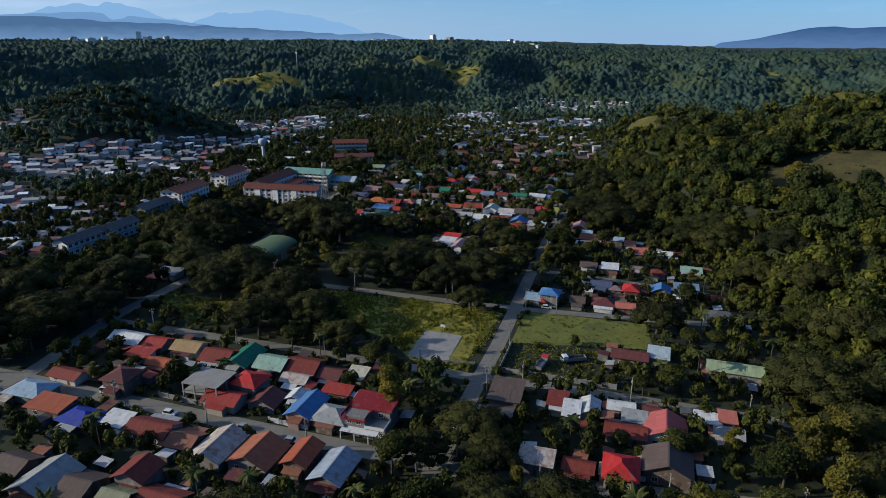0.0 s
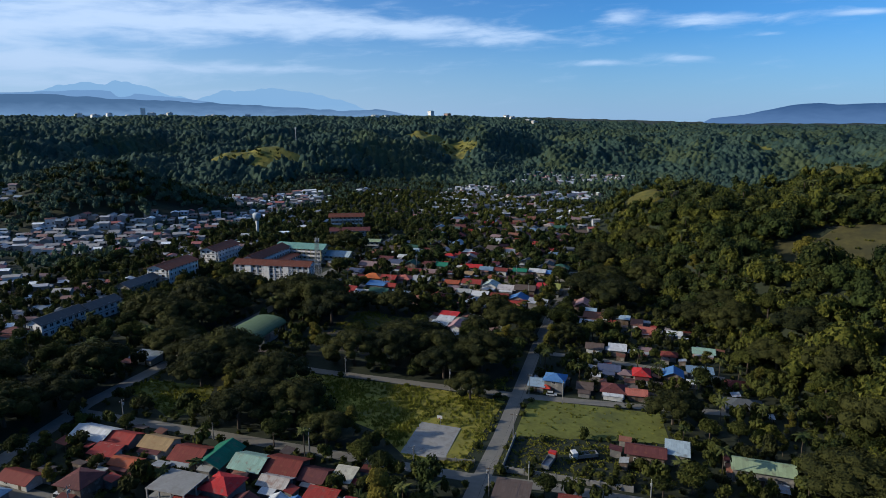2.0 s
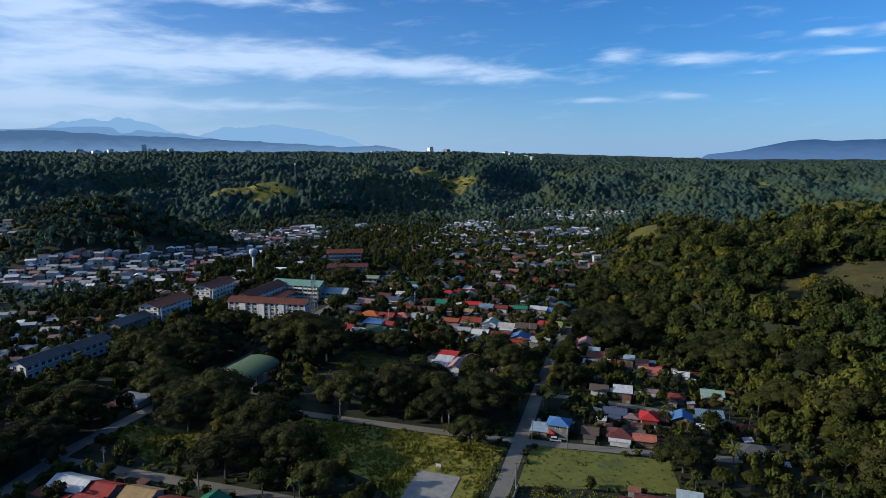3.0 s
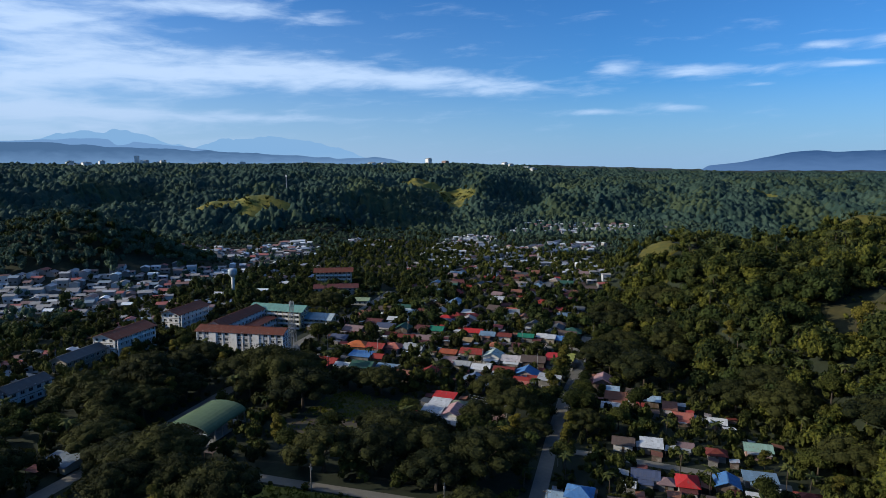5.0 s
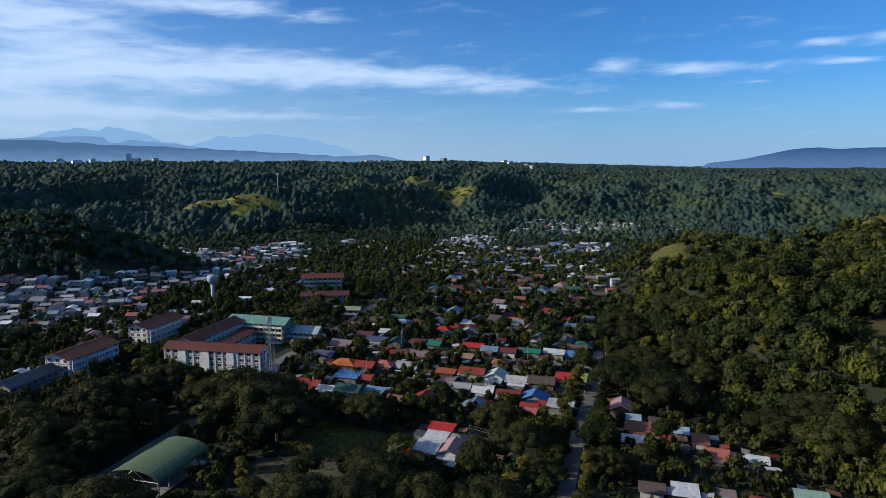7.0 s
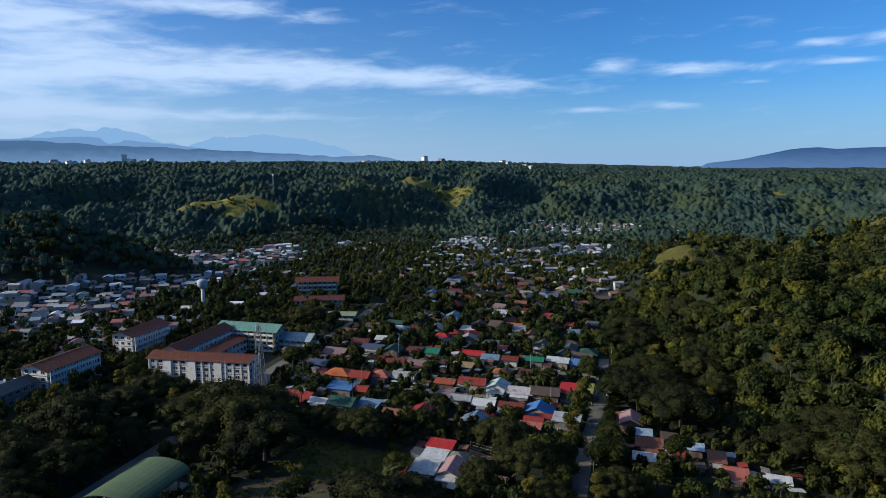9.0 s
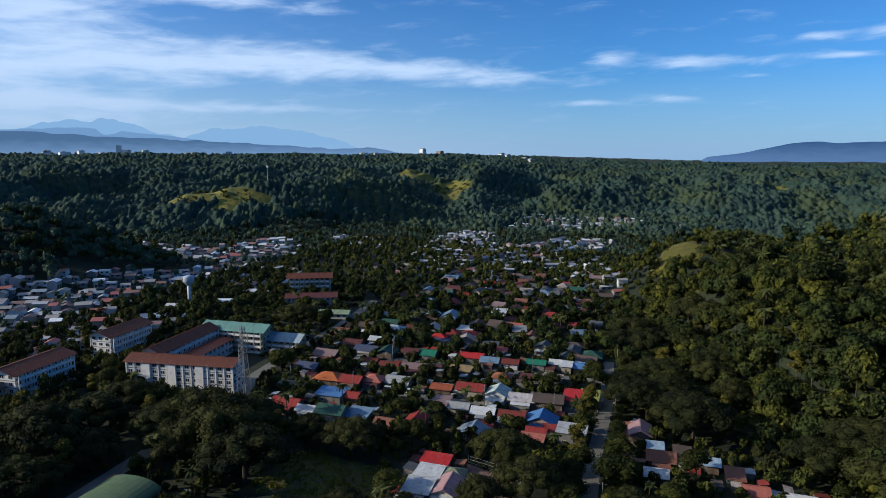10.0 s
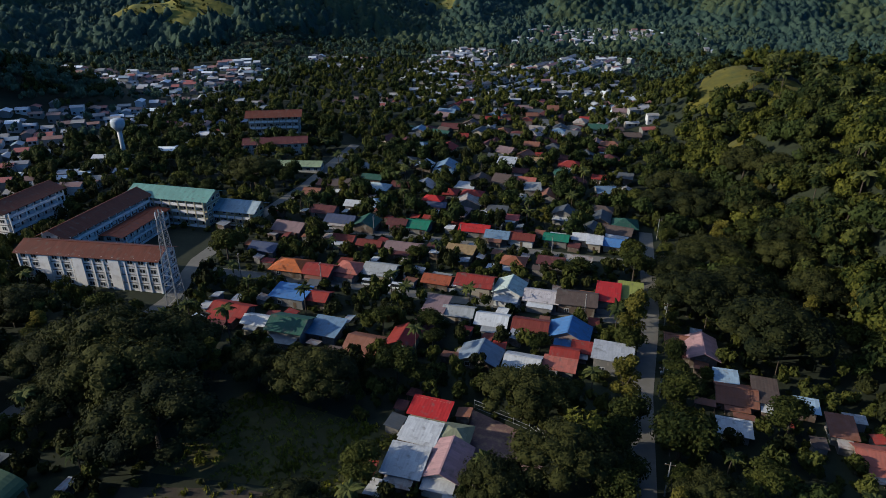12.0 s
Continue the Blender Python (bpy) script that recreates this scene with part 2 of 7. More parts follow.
def foliage(name, dark, light, patch=0.09, leafy=1.1):
    """Leaves: colour by leaf, by plant and by drifts of some metres, a little light shining through."""
    m = bpy.data.materials.new(name)
    m.use_nodes = True
    t = m.node_tree
    b = t.nodes["Principled BSDF"]
    b.inputs["Roughness"].default_value = 0.75
    b.inputs["Specular IOR Level"].default_value = 0.06
    g, o, tc, n = (t.nodes.new(k) for k in ("ShaderNodeNewGeometry", "ShaderNodeObjectInfo", "ShaderNodeTexCoord", "ShaderNodeTexNoise"))
    n.inputs["Scale"].default_value, n.inputs["Detail"].default_value = patch, 3
    t.links.new(g.outputs["Position"], n.inputs["Vector"])
    a = t.nodes.new("ShaderNodeMath")
    a.operation = "MULTIPLY_ADD"
    t.links.new(g.outputs["Random Per Island"], a.inputs[0])
    a.inputs[1].default_value = 0.28
    s = t.nodes.new("ShaderNodeMath")
    s.operation = "MULTIPLY_ADD"
    t.links.new(o.outputs["Random"], s.inputs[0])
    s.inputs[1].default_value = 0.45
    t.links.new(a.outputs[0], s.inputs[2])
    t.links.new(n.outputs[0], a.inputs[2])
    # leaf clumps, with the shade of the gaps between them painted as darker colour
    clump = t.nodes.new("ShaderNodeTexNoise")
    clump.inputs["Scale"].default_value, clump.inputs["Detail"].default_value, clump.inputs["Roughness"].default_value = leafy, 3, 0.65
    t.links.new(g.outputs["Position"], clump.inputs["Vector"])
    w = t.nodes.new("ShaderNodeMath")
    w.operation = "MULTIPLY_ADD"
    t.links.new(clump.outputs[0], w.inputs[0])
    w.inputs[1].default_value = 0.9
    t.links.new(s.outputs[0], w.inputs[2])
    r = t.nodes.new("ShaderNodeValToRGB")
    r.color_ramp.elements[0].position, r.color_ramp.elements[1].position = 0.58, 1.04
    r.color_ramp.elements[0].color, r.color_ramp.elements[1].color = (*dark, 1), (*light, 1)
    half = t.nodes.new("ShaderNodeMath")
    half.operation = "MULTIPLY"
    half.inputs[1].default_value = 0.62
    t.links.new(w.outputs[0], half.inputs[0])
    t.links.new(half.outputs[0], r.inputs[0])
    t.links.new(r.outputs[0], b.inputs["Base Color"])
    bp = t.nodes.new("ShaderNodeBump")
    bp.inputs["Strength"].default_value, bp.inputs["Distance"].default_value = 1.0, 0.5 / leafy
    t.links.new(clump.outputs[0], bp.inputs["Height"])
    t.links.new(bp.outputs[0], b.inputs["Normal"])
    tr = t.nodes.new("ShaderNodeBsdfTranslucent")
    t.links.new(r.outputs[0], tr.inputs[0])
    mx = t.nodes.new("ShaderNodeMixShader")
    mx.inputs[0].default_value = 0.15
    t.links.new(b.outputs[0], mx.inputs[1])
    t.links.new(tr.outputs[0], mx.inputs[2])
    t.links.new(mx.outputs[0], t.nodes["Material Output"].inputs["Surface"])
    return m


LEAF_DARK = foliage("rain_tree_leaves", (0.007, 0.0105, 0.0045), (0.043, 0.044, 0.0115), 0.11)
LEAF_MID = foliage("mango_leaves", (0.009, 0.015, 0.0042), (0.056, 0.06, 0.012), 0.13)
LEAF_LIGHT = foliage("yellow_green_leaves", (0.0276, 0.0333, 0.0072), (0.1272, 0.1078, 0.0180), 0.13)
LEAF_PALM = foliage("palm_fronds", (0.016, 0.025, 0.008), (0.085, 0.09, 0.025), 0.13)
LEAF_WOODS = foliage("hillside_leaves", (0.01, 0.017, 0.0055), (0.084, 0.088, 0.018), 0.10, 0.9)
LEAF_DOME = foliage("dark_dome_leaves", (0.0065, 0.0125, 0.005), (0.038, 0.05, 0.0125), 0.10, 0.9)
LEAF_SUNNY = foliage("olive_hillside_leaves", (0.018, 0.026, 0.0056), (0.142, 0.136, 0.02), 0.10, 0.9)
# far foliage: valley haze is painted in as a paler, bluer leaf colour
LEAF_HAZED = foliage("haze_tinted_leaves", (0.034, 0.058, 0.048), (0.082, 0.114, 0.068), 0.012, 0.6)
LEAF_HAZED_DARK = foliage("haze_tinted_dark_leaves", (0.026, 0.048, 0.041), (0.067, 0.097, 0.058), 0.012, 0.6)
LEAF_HAZED_LIGHT = foliage("haze_tinted_light_leaves", (0.035, 0.054, 0.034), (0.09, 0.108, 0.045), 0.012, 0.6)
GRASS = foliage("field_grass", (0.0425, 0.0522, 0.0090), (0.1785, 0.1757, 0.0225), 0.07)
BARK = surface("bark", (0.09, 0.07, 0.05), 0.9, 0.4, 1.5, bump=0.6)
ASPHALT = surface("worn_road_concrete", (0.23, 0.215, 0.185), 0.85, 0.18, 0.12, (0.13, 0.12, 0.10), 0.35, per="")
CONCRETE = surface("concrete", (0.33, 0.32, 0.30), 0.85, 0.2, 0.3, (0.16, 0.15, 0.13), 0.4)
SOIL = surface("bare_soil", (0.085, 0.066, 0.048), 0.95, 0.35, 0.15, (0.06, 0.07, 0.025), 0.5, per="")
WALLS = [surface("painted_wall_" + n, c, 0.8, 0.15, 0.4, (0.25, 0.23, 0.20), 0.3) for n, c in
         (("white", (0.66, 0.65, 0.62)), ("cream", (0.40, 0.35, 0.27)), ("grey", (0.21, 0.20, 0.19)), ("pink", (0.36, 0.24, 0.21)), ("green", (0.23, 0.29, 0.23)), ("brown", (0.15, 0.11, 0.085)))]
WHITE_WALL, CREAM_WALL, GREY_WALL = WALLS[0], WALLS[1], WALLS[2]
GLASS = surface("dark_window_glass", (0.03, 0.035, 0.04), 0.15, 0.2, 1.0)
TIMBER = surface("dark_timber", (0.12, 0.08, 0.05), 0.8, 0.3, 2.0)
STEEL = surface("galvanised_steel", (0.42, 0.43, 0.44), 0.45, 0.15, 1.0, metal=0.6)
DULL_STEEL = surface("weathered_steel", (0.30, 0.31, 0.32), 0.6, 0.15, 1.0, metal=0.2)
TRIM_WHITE = surface("white_trim", (0.7, 0.7, 0.68), 0.6, 0.1, 1.0)
RUST = (0.16, 0.065, 0.035)
GRIME = (0.10, 0.09, 0.08)
ROOF_COLOURS = {
    "red": (0.33, 0.045, 0.035), "brightred": (0.50, 0.03, 0.03), "darkred": (0.20, 0.045, 0.035), "crimson": (0.25, 0.02, 0.03),
    "maroon": (0.13, 0.045, 0.045), "pinkred": (0.46, 0.12, 0.11), "pink": (0.48, 0.29, 0.29), "coral": (0.46, 0.15, 0.11), "mauve": (0.28, 0.19, 0.19),
    "orange": (0.42, 0.11, 0.05), "orangebright": (0.55, 0.15, 0.04), "terracotta": (0.36, 0.13, 0.07), "schoolred": (0.165, 0.052, 0.030), "rust": (0.28, 0.13, 0.09), "tan": (0.42, 0.29, 0.14),
    "brown": (0.13, 0.095, 0.08), "olive": (0.27, 0.28, 0.18), "lime": (0.36, 0.38, 0.09), "green": (0.03, 0.20, 0.12), "darkgreen": (0.04, 0.11, 0.08),
    "mint": (0.30, 0.45, 0.37), "palemint": (0.52, 0.60, 0.54), "greencream": (0.34, 0.42, 0.25), "teal": (0.22, 0.42, 0.36),
    "blue": (0.10, 0.23, 0.50), "deepblue": (0.025, 0.05, 0.38), "lightblue": (0.36, 0.48, 0.60), "paleblue": (0.45, 0.54, 0.58), "steelblue": (0.22, 0.33, 0.46),
    "navy": (0.09, 0.11, 0.19), "bluegrey": (0.24, 0.29, 0.36), "bluewhite": (0.32, 0.38, 0.46), "slate": (0.11, 0.12, 0.13), "grey": (0.38, 0.39, 0.39),
    "white": (0.66, 0.67, 0.68), "whiterib": (0.50, 0.51, 0.53), "whitepink": (0.60, 0.55, 0.55), "cream": (0.55, 0.52, 0.42), "rustwhite": (0.48, 0.44, 0.40)}
WORDS = {"brightred": "bright red", "darkred": "dark red", "pinkred": "pinkish red", "orangebright": "bright orange", "darkgreen": "dark green", "palemint": "pale mint",
         "greencream": "faded green", "deepblue": "deep blue", "lightblue": "light blue", "paleblue": "pale blue", "steelblue": "steel blue", "bluegrey": "blue-grey",
         "bluewhite": "weathered blue and white", "whiterib": "grey-white ribbed", "whitepink": "pinkish white", "rustwhite": "rust-stained white", "rust": "rusty", "schoolred": "red-brown"}
ROOFS = {k: surface("roof_sheet_" + k, c, 0.66, 0.16, 0.35, RUST if k in ("rust", "rustwhite", "terracotta", "bluewhite", "maroon", "darkred", "tan", "mint") else GRIME,
                    {"rust": 0.6, "rustwhite": 0.42, "terracotta": 0.3, "bluewhite": 0.25}.get(k, 0.12), ribs=0.4, bump=0.3) for k, c in ROOF_COLOURS.items()}


# ---- mesh helpers ----
def mesh_of(name, verts, faces, mats, index=None, smooth=False):
    me = bpy.data.meshes.new(name)
    me.from_pydata(verts, [], faces)
    for m in mats if isinstance(mats, (list, tuple)) else [mats]:
        me.materials.append(m)
    if index is not None:
        me.polygons.foreach_set("material_index", index)
    if smooth:
        me.polygons.foreach_set("use_smooth", [True] * len(me.polygons))
    me.update()
    return me


def array_mesh(name, v, quads, tris, mat):
    """A mesh from arrays of vertices, quads and triangles."""
    me = bpy.data.meshes.new(name)
    nq, nt = len(quads), len(tris)
    me.vertices.add(len(v))
    me.vertices.foreach_set("co", np.ascontiguousarray(v, dtype=np.float32).ravel())
    loops = np.concatenate([np.asarray(quads, dtype=np.int32).ravel(), np.asarray(tris, dtype=np.int32).ravel()])
    me.loops.add(len(loops))
    me.loops.foreach_set("vertex_index", loops)
    me.polygons.add(nq + nt)
    me.polygons.foreach_set("loop_start", np.concatenate([np.arange(nq) * 4, nq * 4 + np.arange(nt) * 3]).astype(np.int32))
    me.materials.append(mat)
    me.polygons.foreach_set("use_smooth", np.ones(nq + nt, bool))
    me.update(calc_edges=True)
    me.validate()
    return me


class Shape:
    """Boxes, prisms and bars gathered into one mesh."""

    def __init__(self):
        self.v, self.f = [], []

    def add(self, verts, faces):
        k = len(self.v)
        self.v += [tuple(p) for p in verts]
        self.f += [tuple(i + k for i in q) for q in faces]
        return self

    def box(self, x0, x1, y0, y1, z0, z1):
        return self.add([(x, y, z) for z in (z0, z1) for y in (y0, y1) for x in (x0, x1)],
                        [(0, 2, 3, 1), (4, 5, 7, 6), (0, 1, 5, 4), (2, 6, 7, 3), (0, 4, 6, 2), (1, 3, 7, 5)])

    def slab(self, quad, thick):
        """A sheet with thickness under four corners, given counter-clockwise from above."""
        top, low = [Vector(p) for p in quad], [Vector(p) - Vector((0, 0, thick)) for p in quad]
        return self.add(top + low, [(0, 1, 2, 3), (7, 6, 5, 4), (0, 4, 5, 1), (1, 5, 6, 2), (2, 6, 7, 3), (3, 7, 4, 0)])

    def sheet3(self, tri, thick):
        top, low = [Vector(p) for p in tri], [Vector(p) - Vector((0, 0, thick)) for p in tri]
        return self.add(top + low, [(0, 1, 2), (5, 4, 3), (0, 3, 4, 1), (1, 4, 5, 2), (2, 5, 3, 0)])

    def bar(self, a, b, r, sides=4):
        a, b = Vector(a), Vector(b)
        q = (b - a).to_track_quat("Z", "Y").to_matrix()
        ring = [q @ Vector((math.cos(2 * math.pi * i / sides), math.sin(2 * math.pi * i / sides), 0)) * r for i in range(sides)]
        n = sides
        return self.add([a + p for p in ring] + [b + p for p in ring], [(i, (i + 1) % n, n + (i + 1) % n, n + i) for i in range(n)] + [tuple(range(n))[::-1], tuple(range(n, 2 * n))])

    def lathe(self, rings, sides=16, at=(0, 0, 0)):
        """Turned about z: rings of (radius, height)."""
        vs = [(at[0] + r * math.cos(2 * math.pi * i / sides), at[1] + r * math.sin(2 * math.pi * i / sides), at[2] + z) for r, z in rings for i in range(sides)]
        fs = [(k * sides + i, k * sides + (i + 1) % sides, (k + 1) * sides + (i + 1) % sides, (k + 1) * sides + i) for k in range(len(rings) - 1) for i in range(sides)]
        return self.add(vs, fs + [tuple(range(sides))[::-1], tuple(range((len(rings) - 1) * sides, len(rings) * sides))])

    def mesh(self, name, mat, smooth=False):
        return mesh_of(name, self.v, self.f, mat, smooth=smooth)


def part(name, shape, mat, parent, label="", at=None, smooth=False):
    """One mesh as a part of a thing. shape: a Shape or a finished mesh."""
    me = shape if isinstance(shape, bpy.types.Mesh) else shape.mesh(name, mat, smooth)
    ob = new(name, me)
    ob.parent = parent
    if at is not None:
        ob.matrix_local = at
    return tagged(ob, label) if label else ob


def thing(name, m, label, category, group=""):
    ob = new(name)
    ob.matrix_world = m
    return tagged(ob, label, category, group)


# ---- terrain ----
def smooth01(t):
    t = np.clip(t, 0, 1)
    return t * t * (3 - 2 * t)


def lattice(ix, iy, seed):
    h = (ix.astype(np.int64) * 374761393 + iy.astype(np.int64) * 668265263 + seed * 974711) & 0x7FFFFFFF
    h = ((h ^ (h >> 13)) * 1274126177) & 0x7FFFFFFF
    return ((h ^ (h >> 16)) & 0xFFFF) / 65535.0


def value_noise(x, y, seed=0):
    x, y = np.asarray(x, float), np.asarray(y, float)
    ix, iy = np.floor(x), np.floor(y)
    fx, fy = x - ix, y - iy
    fx, fy = fx * fx * (3 - 2 * fx), fy * fy * (3 - 2 * fy)
    a, b = lattice(ix, iy, seed), lattice(ix + 1, iy, seed)
    c, d = lattice(ix, iy + 1, seed), lattice(ix + 1, iy + 1, seed)
    return (a * (1 - fx) + b * fx) * (1 - fy) + (c * (1 - fx) + d * fx) * fy


def fbm(x, y, seed=0, octaves=4):
    return sum(value_noise(x * 2**k, y * 2**k, seed + k) * 0.5**k for k in range(octaves)) / (2 - 0.5 ** (octaves - 1))


VALLEY = [(-900, -500), (-760, 250), (-650, 470), (-560, 690), (-450, 850), (-340, 1060), (-190, 1250), (0, 1330), (200, 1310), (350, 1160), (430, 900), (520, 650), (900, -500)]


def outside_valley(x, y):
    """Metres by which a place lies outside the valley floor."""
    best, inside = np.full(np.shape(x), 1e9), np.zeros(np.shape(x), bool)
    for (ax, ay), (bx, by) in zip(VALLEY, VALLEY[1:] + VALLEY[:1]):
        dx, dy = bx - ax, by - ay
        k = np.clip(((x - ax) * dx + (y - ay) * dy) / (dx * dx + dy * dy), 0, 1)
        best = np.minimum(best, np.hypot(x - ax - k * dx, y - ay - k * dy))
        if ay != by:
            inside ^= ((ay > y) != (by > y)) & (x < dx * (y - ay) / dy + ax)
    return np.where(inside, 0, best)


FOOT_Y = [-200, 150, 200, 250, 300, 350, 400, 450, 530, 600, 650, 690, 730, 800, 1000, 1300]
FOOT_X = [85, 80, 70, 55, 42, 22, -2, -18, -34, -40, -28, 5, 60, 130, 220, 330]


def east_hill(x, y):
    return x - np.interp(y, FOOT_Y, FOOT_X)


def height(x, y):
    """The ground's height."""
    x, y = np.asarray(x, float), np.asarray(y, float)
    z = -0.0303 * np.clip(x, -700, 250) - 0.0098 * np.clip(y, -300, 1250)
    d = east_hill(x, y)
    rough = 0.9 - 1.7 * np.abs(fbm(x / 75, y / 52, 11, 2) - 0.5) * 2
    z += (smooth01(d / 62) * (28 + 12 * rough) + 30 * smooth01((d - 110) / 170)) * (1 - smooth01((y - 850) / 400))
    z += 24 * np.exp(-(((x - 200) / 75) ** 2 + ((y - 800) / 70) ** 2))
    # the bare knob, and the terraced slope below the track
    w = np.exp(-(((x - 10) / 50) ** 2 + ((y - 640) / 46) ** 2))
    z = z * (1 - w) + 34.0 * w
    v = y - (448 - 0.343 * (x - 68))
    w = smooth01((x - 35) / 30) * (1 - smooth01((x - 190) / 60)) * smooth01((v + 95) / 25) * (1 - smooth01((v - 25) / 50))
    z = z * (1 - w) + (36.5 + 0.045 * (x - 68) + 0.34 * np.clip(v, -62, 0) + 0.08 * np.clip(v, 0, 60)) * w
    o = outside_valley(x, y)
    ridge = 1 - np.abs(2 * fbm(x / 330, y / 330, 5, 4) - 1)
    z += smooth01(o / 950) * 76 + smooth01(o / 120) * (1 - 0.75 * smooth01((o - 250) / 500)) * (38 * (ridge - 0.62) + 8) + 10 * smooth01(o / 300) * (fbm(x / 500, y / 500, 3, 3) - 0.5)
    spur = 1 - np.abs(2 * fbm(x / 125, y / 270, 23, 3) - 1)
    z += smooth01(o / 90) * (1 - 0.7 * smooth01((o - 350) / 450)) * 54 * (spur - 0.66)
    for kx, ky, kz, kr in KNOLLS:
        z += kz * np.exp(-(((x - kx) ** 2 + (y - ky) ** 2) / kr**2))
    uneven = fbm(x / 38, y / 38, 47, 3)
    for steep, crest in SPURS:
        top = np.full(z.shape, -1e3)
        for (ax, ay, az), (bx, by, bz) in zip(crest, crest[1:]):
            dx, dy = bx - ax, by - ay
            k = np.clip(((x - ax) * dx + (y - ay) * dy) / (dx * dx + dy * dy), 0, 1)
            off = np.hypot(x - ax - k * dx, y - ay - k * dy)
            top = np.maximum(top, az + (bz - az) * k - steep * (np.sqrt(off**2 + 64) - 8) * (0.7 + 0.75 * uneven))
        soft = np.clip((top - z) / 14, -1, 1)
        z = np.where(soft >= 1, top, np.where(soft <= -1, z, z + 3.5 * (soft + 1) ** 2))
    return z


# crests of the spurs that come down from the plateau
SPURS = [(0.62, [(-640, 782, 30), (-609, 805, 38), (-594, 817, 49), (-572, 834, 49), (-554, 847, 56), (-539, 858, 57), (-508, 878, 55), (-470, 930, 56), (-440, 1010, 60)]),
         (0.75, [(-374, 1300, 8), (-368, 1326, 34), (-358, 1360, 54), (-347, 1400, 63), (-340, 1440, 67), (-268, 1495, 50), (-190, 1560, 36)]),
         (0.7, [(-440, 1340, 32), (-395, 1388, 50), (-340, 1440, 66), (-330, 1540, 70)])]
KNOLLS = [(-478, 488, 32, 66), (-560, 480, 22, 90), (-525, 1520, 13, 80), (244, 1773, 9, 170)]
# turf among the woods: place, and the spreads across and along
GRASSY = [(-611, 801, 26, 16), (-590, 810, 24, 18), (-566, 828, 28, 20), (-546, 844, 32, 18), (-538, 824, 20, 20), (-508, 850, 18, 12), (-378, 1308, 40, 56), (-392, 1346, 30, 40), (-436, 1338, 42, 24), (-494, 1430, 60, 34), (-300, 1775, 40, 40), (225, 1640, 45, 40), (60, 1560, 30, 26)]


def z_at(x, y):
    return float(height(x, y))


xs = np.concatenate([np.linspace(-4600, -1500, 32)[:-1], np.linspace(-1500, -620, 46)[:-1], np.linspace(-620, -60, 57)[:-1], np.linspace(-60, 300, 73)[:-1], np.linspace(300, 420, 13)[:-1], np.linspace(420, 1200, 40)[:-1], np.linspace(1200, 3800, 27)])
ys = np.concatenate([np.linspace(-900, 40, 18)[:-1], np.linspace(40, 760, 121)[:-1], np.linspace(760, 2000, 84)[:-1], np.linspace(2000, 4700, 36)])
gx, gy = np.meshgrid(xs, ys)
gz = height(gx, gy)
nx, ny = len(xs), len(ys)
idx = np.arange(nx * ny).reshape(ny, nx)
quads = np.stack([idx[:-1, :-1], idx[:-1, 1:], idx[1:, 1:], idx[1:, :-1]], -1).reshape(-1, 4)
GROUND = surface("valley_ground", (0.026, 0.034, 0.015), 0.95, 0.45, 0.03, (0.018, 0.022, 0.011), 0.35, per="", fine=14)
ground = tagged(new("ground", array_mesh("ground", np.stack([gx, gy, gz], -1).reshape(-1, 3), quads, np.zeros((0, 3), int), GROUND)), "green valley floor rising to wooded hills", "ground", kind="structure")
ground.data.polygons.foreach_set("use_smooth", [True] * len(ground.data.polygons))


def strip(name, pts, width, mat, label, lift=0.06, category="road"):
    """A band laid along points of the ground, with its own thickness."""
    dense = []
    for (ax, ay), (bx, by) in zip(pts, pts[1:]):
        n = max(1, int(math.hypot(bx - ax, by - ay) / 8))
        dense += [(ax + (bx - ax) * i / n, ay + (by - ay) * i / n) for i in range(n)]
    dense.append(pts[-1])
    s, vs = Shape(), []
    for i, (x, y) in enumerate(dense):
        (ax, ay), (bx, by) = dense[max(0, i - 1)], dense[min(len(dense) - 1, i + 1)]
        k = math.hypot(bx - ax, by - ay)
        px, py = -(by - ay) / k * width / 2, (bx - ax) / k * width / 2
        for sx, sy, dz in ((x + px, y + py, -0.3), (x + px, y + py, lift), (x - px, y - py, lift), (x - px, y - py, -0.3)):
            vs.append((sx, sy, z_at(sx, sy) + dz))
    n = len(dense)
    s.add(vs, [(4 * i + k, 4 * i + 4 + k, 4 * i + 5 + k, 4 * i + 1 + k) for i in range(n - 1) for k in range(3)])
    return tagged(new(name, s.mesh(name, mat)), label, category, kind="structure")


def patch(name, poly, mat, label, lift=0.05, step=6.0, category="ground"):
    """A flat piece of ground inside a convex outline."""
    s = Shape()
    vs = [(x, y, z_at(x, y) + lift) for x, y in poly] + [(x, y, z_at(x, y) - 0.4) for x, y in poly]
    n = len(poly)
    s.add(vs, [tuple(range(n))] + [(i, n + i, n + (i + 1) % n, (i + 1) % n) for i in range(n)])
    return tagged(new(name, s.mesh(name, mat)), label, category, kind="structure")


